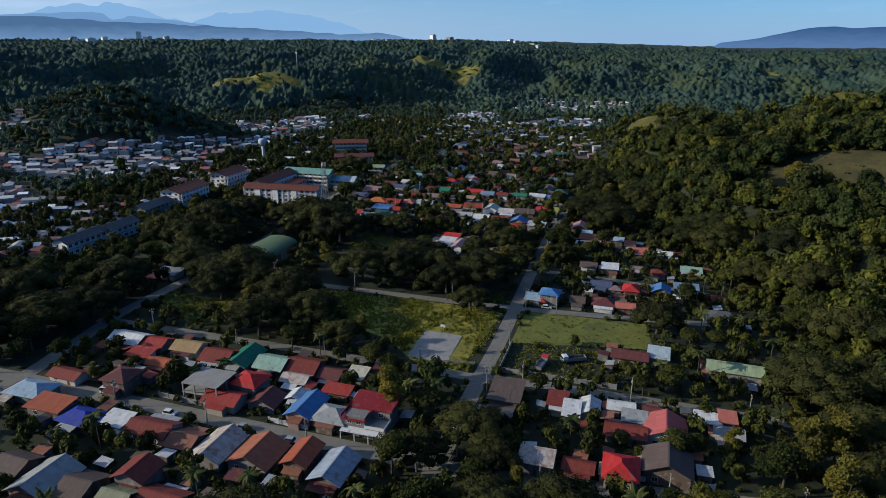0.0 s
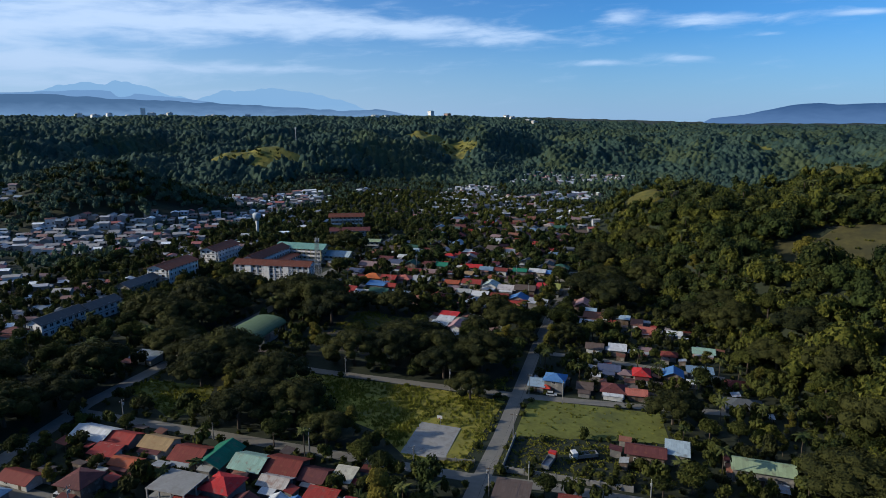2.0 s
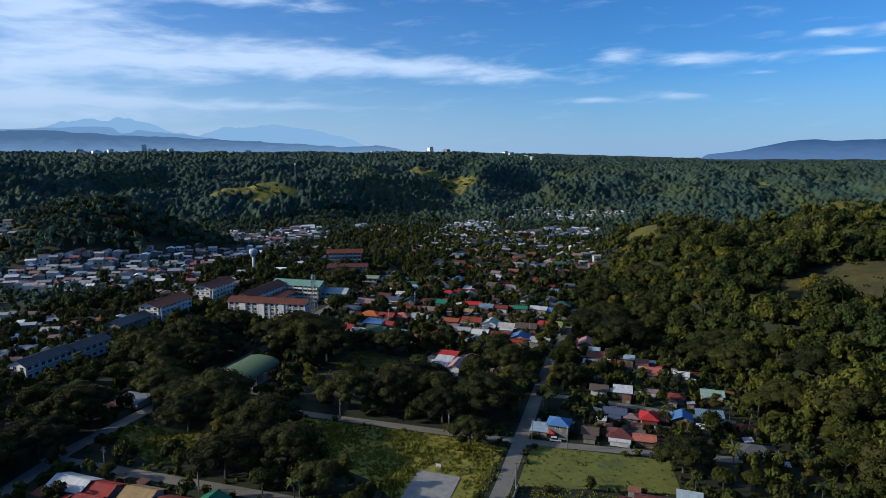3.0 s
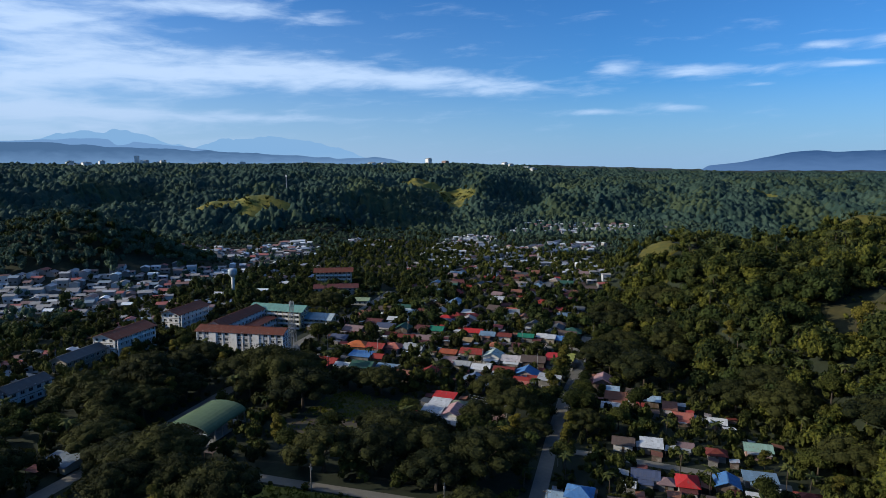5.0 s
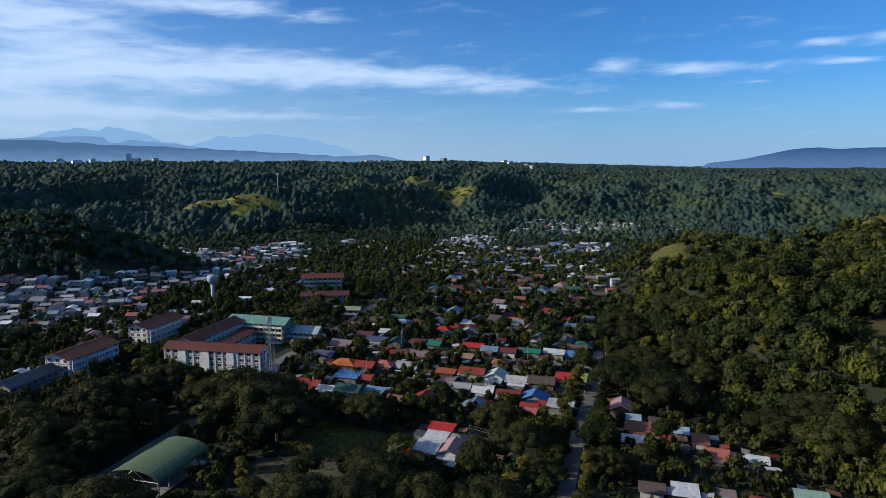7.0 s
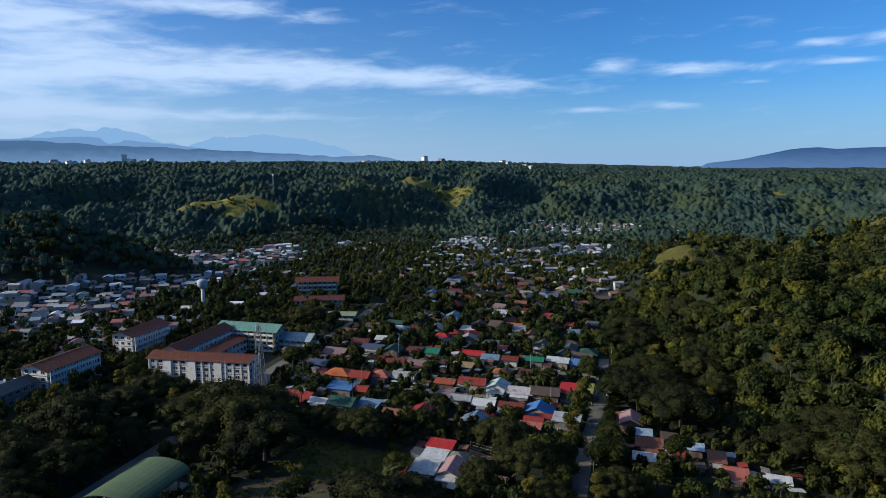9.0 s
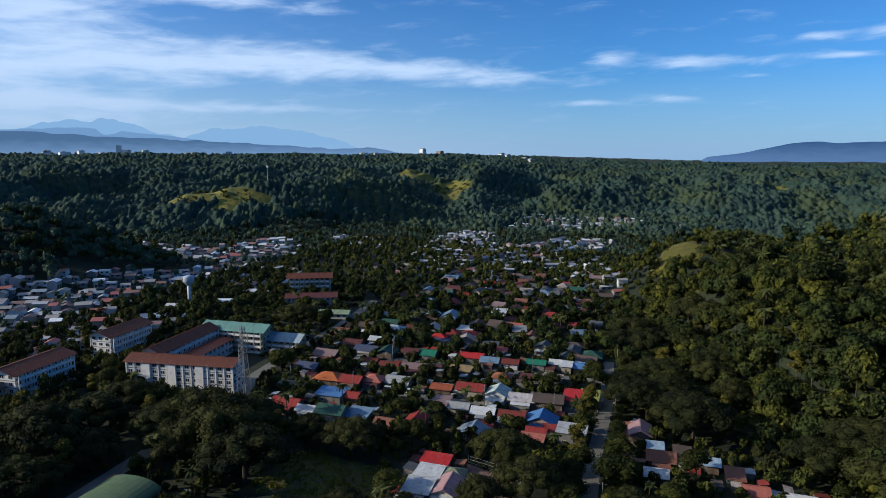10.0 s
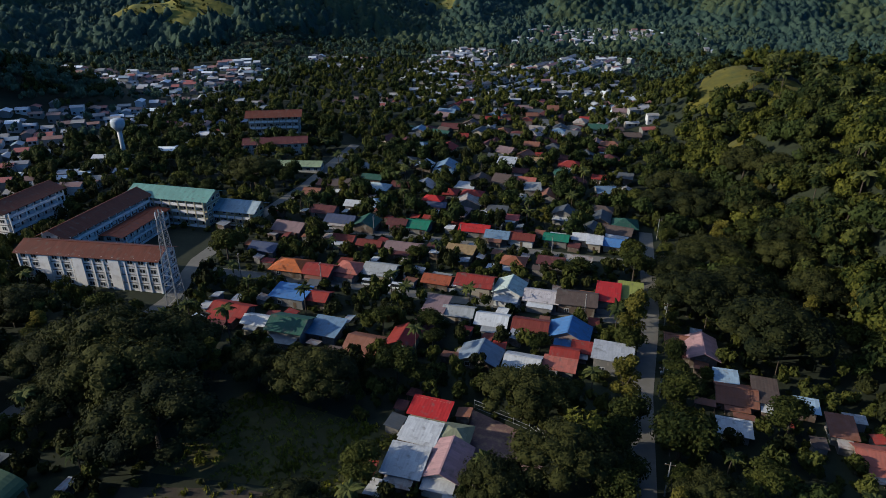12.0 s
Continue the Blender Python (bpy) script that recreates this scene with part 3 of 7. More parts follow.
def drape(name, cx, cy, rx, ry, mat, label, lift=1.1, n=18):
    """A round patch of turf laid over rising ground."""
    vs, fs = [], []
    for i in range(n + 1):
        for j in range(24):
            a = 2 * math.pi * j / 24
            q = i / n * (1 + 0.22 * math.sin(3 * a + cx) + 0.12 * math.sin(5 * a + cy))
            x, y = cx + rx * q * math.cos(a), cy + ry * q * math.sin(a)
            vs.append((x, y))
    xy = np.array(vs)
    z = height(xy[:, 0], xy[:, 1])
    ring = np.repeat(np.arange(n + 1), 24)
    z = z + np.where(ring == n, -1.5, lift)
    fs = [(i * 24 + j, (i + 1) * 24 + j, (i + 1) * 24 + (j + 1) % 24, i * 24 + (j + 1) % 24) for i in range(n) for j in range(24)]
    return tagged(new(name, mesh_of(name, [(*p, q) for p, q in zip(vs, z.tolist())], fs, mat, smooth=True)), label, "ground", kind="structure")


ROADS = [("road_main", [(-41, 120), (-42, 174), (-42, 201), (-43, 235), (-45, 290), (-46, 337), (-44, 378), (-46, 446)], 5.2),
         ("road_front", [(-215, 121), (-176, 124), (-130, 125.5), (-85, 127), (-55, 128), (-25, 129.5), (8, 136), (60, 146)], 5.8),
         ("road_back", [(-186, 166), (-156, 168), (-111, 171), (-45, 175), (-22, 178.5), (18, 181), (54, 183), (95, 190)], 4.6),
         ("road_field", [(-186, 223), (-158, 226), (-119, 228), (-69, 232), (-43, 235), (-23, 238), (5, 243), (34, 249)], 4.4),
         ("road_west", [(-173, 100), (-175, 130), (-183, 172), (-184, 240), (-187, 300), (-187, 339), (-196, 365), (-198, 400), (-198, 447), (-205, 520)], 5.6),
         ("road_village", [(-187, 360), (-136, 366), (-105, 368), (-77, 371), (-44, 373)], 4.6),
         ("road_upper", [(-198, 399), (-166, 405), (-140, 409), (-118, 411), (-74, 413), (-46, 416)], 4.6),
         ("road_market", [(-190, 640), (-176, 680), (-153, 750), (-127, 850), (-98, 932), (-60, 1010)], 6.0),
         ("road_east", [(-45, 283), (-22, 284), (10, 283), (34, 282)], 4.2)]

for i, (name, pts, width) in enumerate(ROADS):
    strip(name, pts, width, ASPHALT, "worn pale concrete road between verges", 0.06 + 0.012 * i)
OPEN = [[(-150, 222), (-124, 214), (-99, 196), (-80, 190), (-66, 178), (-50, 177), (-46.5, 228), (-70, 229)],
        [(-38.5, 229), (-38, 204), (11, 217), (8, 239), (-36, 234)],
        [(-147, 272), (-140, 252), (-106, 250), (-103, 281), (-124, 279)],
        [(-143, 301), (-144, 277), (-124, 280.5), (-104, 283), (-100, 304), (-121, 306), (-139, 307)],
        [(-180, 186), (-150, 174), (-142, 182), (-152, 200), (-178, 196)],
        [(-85.5, 298), (-68, 298), (-66, 306), (-70, 313), (-85.5, 318)],
        [(-238, 346), (-196, 349), (-199, 386), (-238, 384)]]
# ground kept to low plants: verges and the lorry yard
LOW = [[(-50, 172), (-46, 172), (-46, 240), (-50, 240)], [(-38.5, 172), (-34, 172), (-30, 183), (0, 186), (8, 216), (-38.5, 206)], [(-60, 240), (-50, 250), (-50, 236), (-70, 232)]]
FIELD_MAT = surface("rough_grass", (0.30, 0.265, 0.034), 0.95, 0.4, 0.06, (0.07, 0.075, 0.02), 0.45, per="", fine=9)
KNOLL_MAT = surface("hill_turf", (0.23, 0.205, 0.034), 0.95, 0.45, 0.03, (0.06, 0.08, 0.025), 0.6, per="", fine=5)
MEADOW_MAT = surface("mown_grass", (0.165, 0.175, 0.03), 0.95, 0.3, 0.08, (0.05, 0.06, 0.02), 0.3, per="", fine=9)
patch("ground_field", OPEN[0], FIELD_MAT, "overgrown yellow-green grass field", 0.04)
patch("ground_meadow", OPEN[1], MEADOW_MAT, "level green meadow beside the road", 0.04)
patch("ground_clearing", OPEN[2], SOIL, "bare brown earth clearing among trees", 0.04)
# lawn: deep tree shade is put into the grass colour by darkening it
patch("ground_lawn", OPEN[3], surface("shade_darkened_lawn", (0.085, 0.078, 0.022), 0.95, 0.35, 0.08, (0.04, 0.036, 0.016), 0.4, per="", fine=9), "grass clearing between trees, darkened in colour for their shade", 0.04)
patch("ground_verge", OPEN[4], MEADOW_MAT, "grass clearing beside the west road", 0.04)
# yard: the buildings' shade is painted in as a very dark grass colour
patch("ground_schoolyard", OPEN[6], surface("shade_darkened_yard", (0.032, 0.038, 0.018), 0.95, 0.3, 0.1, per=""), "schoolyard lawn with shade darkened into its colour", 0.04)
patch("pavement_court", OPEN[5], surface("court_tiles", (0.24, 0.15, 0.14), 0.8, 0.25, 0.4, (0.32, 0.22, 0.14), 0.3, per="", fine=5), "reddish paved court with worn markings", 0.05, category="court")
slab = Shape().box(-7, 7, -10.5, 10.5, -0.3, 0.14)
court = tagged(new("concrete_court", slab.mesh("concrete_court", CONCRETE)), "weathered concrete ball court slab in the field", "court")
court.matrix_world = pose(-62.5, 191.5, z_at(-62.5, 191.5), 0, 1.7, 2)


# ---- houses ----
FOOTPRINTS = []
WINDOW = Shape().box(-0.6, 0.6, -0.06, 0.0, -0.55, 0.55).mesh("pane", GLASS)
WFRAME = Shape().box(-0.72, 0.72, -0.04, 0.02, 0.55, 0.68).box(-0.72, 0.72, -0.04, 0.02, -0.70, -0.55).box(-0.72, -0.6, -0.04, 0.02, -0.55, 0.55).box(0.6, 0.72, -0.04, 0.02, -0.55, 0.55).box(-0.03, 0.03, -0.08, -0.06, -0.55, 0.55).mesh("window_frame", TRIM_WHITE)
DOOR = Shape().box(-0.45, 0.45, -0.06, 0.02, 0, 2.05).mesh("door", TIMBER)
rnd = random.Random(4)


def roof_shape(kind, lx, ly, eave, rise, over):
    """The roof in one shell with thickness: ridge along x (gx), along y (gy), hipped, or in one slope."""
    s, X, Y, t = Shape(), lx / 2 + over, ly / 2 + over, 0.14
    if kind in ("gx", "gy"):
        half, end = (Y, X) if kind == "gx" else (X, Y)
        e = eave - rise * over / (half - over)
        prof = [(-half, e - t), (0, eave + rise - t), (half, e - t), (half, e), (0, eave + rise), (-half, e)]
        put = (lambda u, v, z: (v, u, z)) if kind == "gx" else (lambda u, v, z: (u, v, z))
        vs = [put(u, v, z) for v in (-end, end) for u, z in prof]
        fs = [(i, (i + 1) % 6, 6 + (i + 1) % 6, 6 + i) for i in range(6)] + [(0, 5, 4, 1), (1, 4, 3, 2), (6, 7, 10, 11), (7, 8, 9, 10)]
        s.add(vs, fs if kind == "gx" else [f[::-1] for f in fs])
    elif kind == "hip":
        r = max(0.05, abs(lx - ly) / 2)
        h, e = eave + rise, eave - rise * over / (min(lx, ly) / 2)
        A, B = ((-r, 0, h), (r, 0, h)) if lx >= ly else ((0, -r, h), (0, r, h))
        c = [(-X, -Y, e), (X, -Y, e), (X, Y, e), (-X, Y, e)]
        top = c + [A, B]
        vs = top + [(x, y, z - t) for x, y, z in top]
        up = [(0, 1, 5, 4), (2, 3, 4, 5), (1, 2, 5), (3, 0, 4)] if lx >= ly else [(1, 2, 5, 4), (3, 0, 4, 5), (0, 1, 4), (2, 3, 5)]
        s.add(vs, up + [tuple(i + 6 for i in f[::-1]) for f in up] + [(i, i + 6, (i + 1) % 4 + 6, (i + 1) % 4) for i in range(4)])
    else:
        s.slab([(-X, -Y, eave), (X, -Y, eave), (X, Y, eave + rise), (-X, Y, eave + rise)], t)
    return s


def rib_uv(me, along_x):
    """Metres along the eaves as the first texture axis, so that the ribs of the sheets run down the slope."""
    uv = me.uv_layers.new(name="UVMap")
    co = np.empty(len(me.vertices) * 3, np.float32)
    me.vertices.foreach_get("co", co)
    co = co.reshape(-1, 3)
    li = np.empty(len(me.loops), np.int32)
    me.loops.foreach_get("vertex_index", li)
    p = co[li]
    uv.data.foreach_set("uv", np.stack([p[:, 0] if along_x else p[:, 1], p[:, 1] if along_x else p[:, 0]], -1).astype(np.float32).ravel())


def house(x, y, lx, ly, top, kind, colour, storeys=1, rot=None, wall=None, group="houses of the town", windows=True):
    """A dwelling: walls with gables, sheet roof with overhang, windows with frames, and a door. top: the height of the roof's ridge."""
    rot = rnd.uniform(-2.5, 2.5) if rot is None else rot
    wall = wall or rnd.choices(WALLS, (2, 3, 6, 1, 1, 4))[0]
    rise = {"shed": 0.9, "hip": min(lx, ly) * 0.22, "gx": ly * 0.21, "gy": lx * 0.23}[kind]
    eave = max(2.5, top - rise)
    FOOTPRINTS.append((x, y, lx / 2 + 0.8, ly / 2 + 0.8))
    m = pose(x, y, z_at(x, y), 0, 0, rot)
    finish = {2: "two-storey", 1: "single-storey"}[storeys]
    shape_word = {"gx": "gabled", "gy": "gabled", "hip": "hipped", "shed": "single-slope"}[kind]
    h = thing("house", m, f"{finish} house with {WORDS.get(colour, colour)} {shape_word} sheet roof", "house", group)
    w, X, Y = Shape(), lx / 2, ly / 2
    z0 = -0.8
    if kind == "gx":
        w.add([(-X, -Y, z0), (-X, Y, z0), (X, -Y, z0), (X, Y, z0), (-X, -Y, eave), (-X, Y, eave), (X, -Y, eave), (X, Y, eave), (-X, 0, eave + rise - 0.1), (X, 0, eave + rise - 0.1)],
              [(0, 2, 6, 4), (1, 5, 7, 3), (0, 4, 8, 5, 1), (2, 3, 7, 9, 6), (0, 1, 3, 2)])
    elif kind == "gy":
        w.add([(-X, -Y, z0), (-X, Y, z0), (X, -Y, z0), (X, Y, z0), (-X, -Y, eave), (-X, Y, eave), (X, -Y, eave), (X, Y, eave), (0, -Y, eave + rise - 0.1), (0, Y, eave + rise - 0.1)],
              [(0, 2, 6, 8, 4), (1, 5, 9, 7, 3), (0, 4, 5, 1), (2, 3, 7, 6), (0, 1, 3, 2)])
    elif kind == "shed":
        w.add([(-X, -Y, z0), (X, -Y, z0), (X, Y, z0), (-X, Y, z0), (-X, -Y, eave), (X, -Y, eave), (X, Y, eave + rise * 0.9), (-X, Y, eave + rise * 0.9)],
              [(0, 1, 5, 4), (1, 2, 6, 5), (2, 3, 7, 6), (3, 0, 4, 7), (3, 2, 1, 0)])
    else:
        w.box(-X, X, -Y, Y, z0, eave)
    part("wall", w, wall, h)
    me = roof_shape(kind, lx, ly, eave, rise, 0.8).mesh("roof", ROOFS[colour])
    rib_uv(me, kind in ("gx", "shed", "hip"))
    part("roof", me, None, h)
    if kind in ("gx", "gy"):
        a, b = (X + 0.75, 0.2) if kind == "gx" else (0.2, Y + 0.75)
        part("ridge_cap", Shape().box(-a, a, -b, b, eave + rise - 0.02, eave + rise + 0.07), ROOFS[colour], h)
    if top > 3.4 and rnd.random() < 0.88:
        side, depth, along = rnd.choice((-1, -1, -1, 1)), rnd.uniform(2.0, 3.4), rnd.uniform(0.55, 0.98)
        sheet = rnd.choice((colour, "grey", "rust", "rustwhite", "white", "maroon"))
        low = min(2.9, eave - 0.3)
        if rnd.random() < 0.72:
            q, y0, y1 = lx * along / 2, side * Y, side * (Y + depth)
            quad = [(-q, y0, low), (-q, y1, low - 0.5), (q, y1, low - 0.5), (q, y0, low)]
            body = (-q + 0.3, q - 0.3, min(y0, y1 - side * 0.4), max(y0, y1 - side * 0.4), -0.8, low - 0.75)
            FOOTPRINTS.append((x, y + side * (Y + depth / 2), q, depth / 2))
        else:
            q, x0, x1 = ly * along / 2, side * X, side * (X + depth * 0.7)
            quad = [(x0, -q, low), (x0, q, low), (x1, q, low - 0.4), (x1, -q, low - 0.4)]
            body = (min(x0, x1 - side * 0.4), max(x0, x1 - side * 0.4), -q + 0.3, q - 0.3, -0.8, low - 0.65)
        if (Vector(quad[1]) - Vector(quad[0])).cross(Vector(quad[2]) - Vector(quad[0])).z < 0:
            quad = quad[::-1]
        annex = part("annex", Shape().box(*body), wall, h)
        me = Shape().slab(quad, 0.1).mesh("annex_roof", ROOFS[sheet])
        rib_uv(me, True)
        part("annex_roof", me, None, annex)
    if not windows:
        return h
    for level in range(storeys):
        zc = 1.5 + level * 2.9
        if zc + 0.8 > eave:
            break
        n = max(1, int(lx // 4.2))
        for i in range(n):
            wx = (i + 0.5) * lx / n - X
            if level == 0 and i == n // 2:
                part("door", DOOR, None, h, at=pose(wx, -Y, 0.02))
                continue
            f = part("window", WFRAME, None, h, at=pose(wx, -Y, zc))
            part("pane", WINDOW, None, f)
        for i in range(max(1, int(ly // 5.5))):
            f = part("window", WFRAME, None, h, at=pose(-X, (i + 0.5) * ly / max(1, int(ly // 5.5)) - Y, zc, 0, 0, -90))
            part("pane", WINDOW, None, f)
    return h


house(-159.9, 128.5, 10.1, 5.0, 3.5, "gx", "darkred", 1)
house(-140.4, 130.0, 7.6, 7.6, 7.0, "hip", "maroon", 2)
house(-149.0, 146.7, 7.6, 4.2, 3.5, "shed", "red", 1)
house(-139.1, 144.4, 7.6, 4.2, 3.5, "gx", "orange", 1)
house(-160.8, 154.6, 11.8, 7.6, 4.0, "gx", "white", 1)
house(-150.0, 155.1, 7.6, 5.9, 4.0, "gx", "red", 1)
house(-138.1, 156.7, 9.2, 6.7, 4.0, "gx", "tan", 1)
house(-124.7, 154.6, 9.2, 8.4, 4.5, "gx", "darkred", 1)
house(-116.0, 155.8, 7.5, 11.8, 5.0, "gy", "green", 1)
house(-105.2, 156.0, 9.1, 8.4, 5.0, "gx", "mint", 1)
house(-95.3, 158.0, 10.0, 9.9, 5.0, "gx", "darkred", 1)
house(-85.4, 157.5, 6.7, 6.7, 4.0, "gx", "maroon", 1)
house(-104.5, 142.0, 8.3, 7.6, 6.5, "hip", "brightred", 2)
house(-107.1, 133.4, 10.1, 6.7, 4.5, "gx", "red", 1)
house(-95.9, 137.3, 8.3, 6.7, 4.5, "gy", "maroon", 1)
house(-93.7, 150.3, 7.6, 4.9, 4.0, "gx", "rustwhite", 1)
house(-88.5, 141.7, 4.1, 4.2, 4.0, "gy", "white", 1)
house(-82.7, 137.3, 7.0, 10.9, 5.0, "gy", "blue", 1)
house(-74.0, 136.3, 9.6, 7.6, 5.0, "hip", "grey", 1)
FOOTPRINTS.append((-63.1, 138.4, 6.8, 7.2))
house(-77.6, 159.5, 5.0, 5.9, 3.5, "shed", "cream", 1)
house(-78.9, 148.8, 7.6, 3.4, 3.5, "shed", "red", 1)
house(-161.2, 117.4, 11.8, 7.6, 5.0, "hip", "lightblue", 1)
house(-149.3, 113.1, 10.9, 5.9, 4.0, "shed", "orange", 1)
house(-137.0, 111.7, 10.1, 6.7, 4.5, "hip", "deepblue", 1)
house(-127.2, 113.9, 6.7, 5.0, 3.5, "shed", "white", 1)
house(-115.6, 114.1, 11.7, 6.7, 4.5, "gx", "darkred", 1)
house(-105.2, 113.2, 8.3, 6.7, 4.0, "gx", "rust", 1)
house(-94.6, 113.4, 8.4, 11.8, 5.0, "gy", "rustwhite", 1)
house(-83.6, 114.4, 10.9, 10.1, 5.5, "gy", "terracotta", 1)
house(-72.3, 116.9, 5.9, 9.2, 5.5, "gy", "orange", 1)
house(-62.5, 115.1, 7.6, 10.9, 5.5, "gy", "bluewhite", 1)
house(-104.5, 97.1, 7.6, 6.8, 6.5, "gy", "darkred", 2)
house(-123.8, 88.9, 10.1, 10.9, 5.5, "gy", "grey", 1)
house(-135.8, 91.4, 7.6, 6.7, 4.0, "gx", "brown", 1)
house(-114.6, 89.8, 6.7, 10.1, 4.0, "gx", "brown", 1)
house(-104.2, 90.0, 6.7, 6.8, 4.0, "gx", "olive", 1)
house(-94.5, 93.0, 10.1, 6.7, 4.0, "gx", "darkred", 1)
house(-30.9, 164.4, 8.4, 10.9, 5.0, "shed", "brown", 1)
house(-15.9, 166.7, 4.7, 5.9, 4.0, "shed", "darkred", 1)
house(-11.4, 162.7, 3.8, 6.7, 4.0, "shed", "white", 1)
house(-6.7, 166.5, 5.0, 7.6, 4.0, "gy", "white", 1)
house(2.1, 170.2, 6.7, 4.2, 4.0, "gx", "white", 1)
house(6.0, 164.8, 5.8, 4.2, 4.0, "shed", "grey", 1)
house(3.9, 157.5, 10.1, 5.9, 4.5, "gx", "darkred", 1)
house(10.8, 170.6, 4.2, 3.4, 4.0, "gx", "maroon", 1)
house(14.3, 161.9, 10.0, 10.1, 6.0, "gy", "pinkred", 1)
house(14.6, 145.5, 11.0, 9.4, 6.5, "gy", "brown", 2, wall=WALLS[5])
house(3.6, 139.2, 7.6, 9.2, 6.0, "hip", "brightred", 1)
house(-16.8, 135.6, 7.6, 5.0, 5.0, "shed", "rustwhite", 2)
house(-6.5, 137.8, 6.7, 4.2, 4.0, "gx", "darkred", 1)
house(25.8, 171.5, 6.2, 3.5, 4.0, "shed", "white", 1)
house(31.0, 172.3, 3.6, 4.2, 5.0, "shed", "coral", 2)
house(31.0, 167.1, 6.7, 4.7, 4.0, "gx", "grey", 1)
house(35.7, 203.5, 16.0, 6.7, 6.5, "gx", "greencream", 2)
house(12.4, 206.5, 5.9, 6.7, 5.0, "shed", "paleblue", 2)
house(3.1, 203.3, 10.9, 5.9, 5.0, "gx", "maroon", 1)
house(-30.6, 245.5, 7.1, 6.7, 7.0, "hip", "blue", 2)
house(-37.1, 243.4, 5.4, 5.0, 3.5, "shed", "lightblue", 1)
house(-8.8, 249.9, 8.4, 7.6, 4.5, "hip", "maroon", 1)
house(-19.5, 248.1, 5.0, 5.9, 4.0, "gx", "brown", 1)
house(-11.7, 269.2, 7.8, 5.9, 4.5, "gx", "navy", 1)
house(-5.3, 267.1, 4.4, 4.2, 4.0, "hip", "mauve", 1)
house(-19.5, 293.0, 6.7, 5.9, 4.5, "gx", "brown", 1)
house(-9.7, 294.0, 6.7, 5.9, 4.0, "shed", "white", 1)
house(1.0, 268.4, 5.9, 7.6, 5.0, "hip", "brightred", 1)
house(-0.5, 248.8, 6.7, 5.0, 4.0, "gx", "coral", 1)
house(1.9, 298.6, 5.0, 3.4, 3.5, "gx", "mauve", 1)
house(12.4, 296.4, 5.9, 5.0, 4.0, "hip", "darkred", 1)
house(13.4, 273.8, 6.7, 6.7, 4.5, "gy", "blue", 1)
house(23.9, 279.7, 9.2, 4.2, 4.0, "shed", "steelblue", 1)
house(27.0, 305.2, 8.4, 5.9, 4.5, "gx", "mint", 1)
house(2.7, 328.0, 6.7, 5.9, 4.0, "gx", "coral", 1)
house(15.6, 326.8, 5.9, 5.0, 4.0, "gx", "white", 1)
house(-8.3, 341.0, 4.2, 3.4, 4.0, "shed", "lightblue", 1)
house(36.8, 272.4, 6.7, 5.0, 4.0, "hip", "darkred", 1)
house(37.0, 253.5, 12.6, 9.2, 4.5, "hip", "slate", 1)
house(-93.6, 293.7, 7.3, 7.4, 4.0, "shed", "white", 1)
house(-93.8, 311.4, 8.3, 4.6, 4.0, "shed", "brightred", 1)
house(-93.3, 303.0, 7.1, 5.5, 4.0, "shed", "white", 1)
house(-86.2, 305.2, 6.3, 5.5, 4.5, "hip", "olive", 1)
house(-85.5, 296.5, 8.0, 10.1, 5.0, "gy", "pink", 1)
house(-54.2, 346.0, 9.2, 6.4, 6.0, "shed", "whiterib", 2)
house(-66.6, 344.7, 6.4, 5.2, 4.5, "gx", "red", 1)
house(-67.3, 339.7, 7.4, 3.7, 3.0, "shed", "coral", 1)
house(-62.4, 349.4, 4.6, 3.5, 3.5, "shed", "red", 1)
house(-66.8, 357.3, 11.0, 8.3, 5.0, "gy", "blue", 1)
house(-77.7, 356.5, 9.2, 6.4, 4.5, "gx", "darkred", 1)
house(-88.9, 355.9, 8.3, 6.4, 4.5, "gx", "white", 1)
house(-99.4, 357.0, 8.2, 5.5, 4.5, "gx", "grey", 1)
house(-106.5, 357.4, 5.5, 7.4, 4.5, "shed", "mauve", 1)
house(-88.2, 337.6, 10.1, 7.4, 5.0, "gy", "bluegrey", 1)
house(-76.8, 338.1, 8.3, 7.4, 4.0, "gx", "white", 1)
house(-57.4, 380.5, 6.2, 10.1, 5.5, "shed", "brightred", 1)
house(-50.8, 384.6, 6.4, 9.2, 5.0, "shed", "lime", 1)
house(-66.4, 375.2, 11.1, 8.3, 6.0, "gx", "brown", 1)
house(-77.1, 374.5, 9.8, 7.4, 5.0, "gx", "whitepink", 1)
house(-87.6, 375.4, 8.3, 8.3, 6.0, "gy", "palemint", 2)
house(-98.9, 375.4, 11.0, 7.4, 6.0, "gx", "red", 2)
house(-111.6, 375.2, 8.3, 5.5, 4.0, "gx", "orange", 1)
house(-90.2, 396.0, 7.4, 6.4, 5.0, "hip", "terracotta", 1)
house(-77.9, 399.9, 8.3, 3.7, 4.0, "shed", "maroon", 1)
house(-68.5, 403.3, 7.4, 4.6, 4.0, "shed", "rustwhite", 1)
house(-57.0, 424.9, 8.3, 6.4, 4.5, "gx", "blue", 1)
house(-69.8, 425.9, 5.4, 5.5, 4.5, "gx", "white", 1)
house(-64.6, 422.7, 4.5, 5.5, 4.5, "shed", "white", 1)
house(-78.8, 422.0, 8.3, 5.5, 4.5, "gx", "green", 1)
house(-91.1, 418.0, 8.3, 5.5, 4.5, "gx", "darkred", 1)
house(-100.5, 417.3, 8.1, 6.4, 4.5, "gx", "steelblue", 1)
house(-110.2, 420.4, 10.8, 6.4, 4.5, "gx", "brightred", 1)
house(-110.2, 398.5, 9.2, 4.6, 4.0, "shed", "tan", 1)
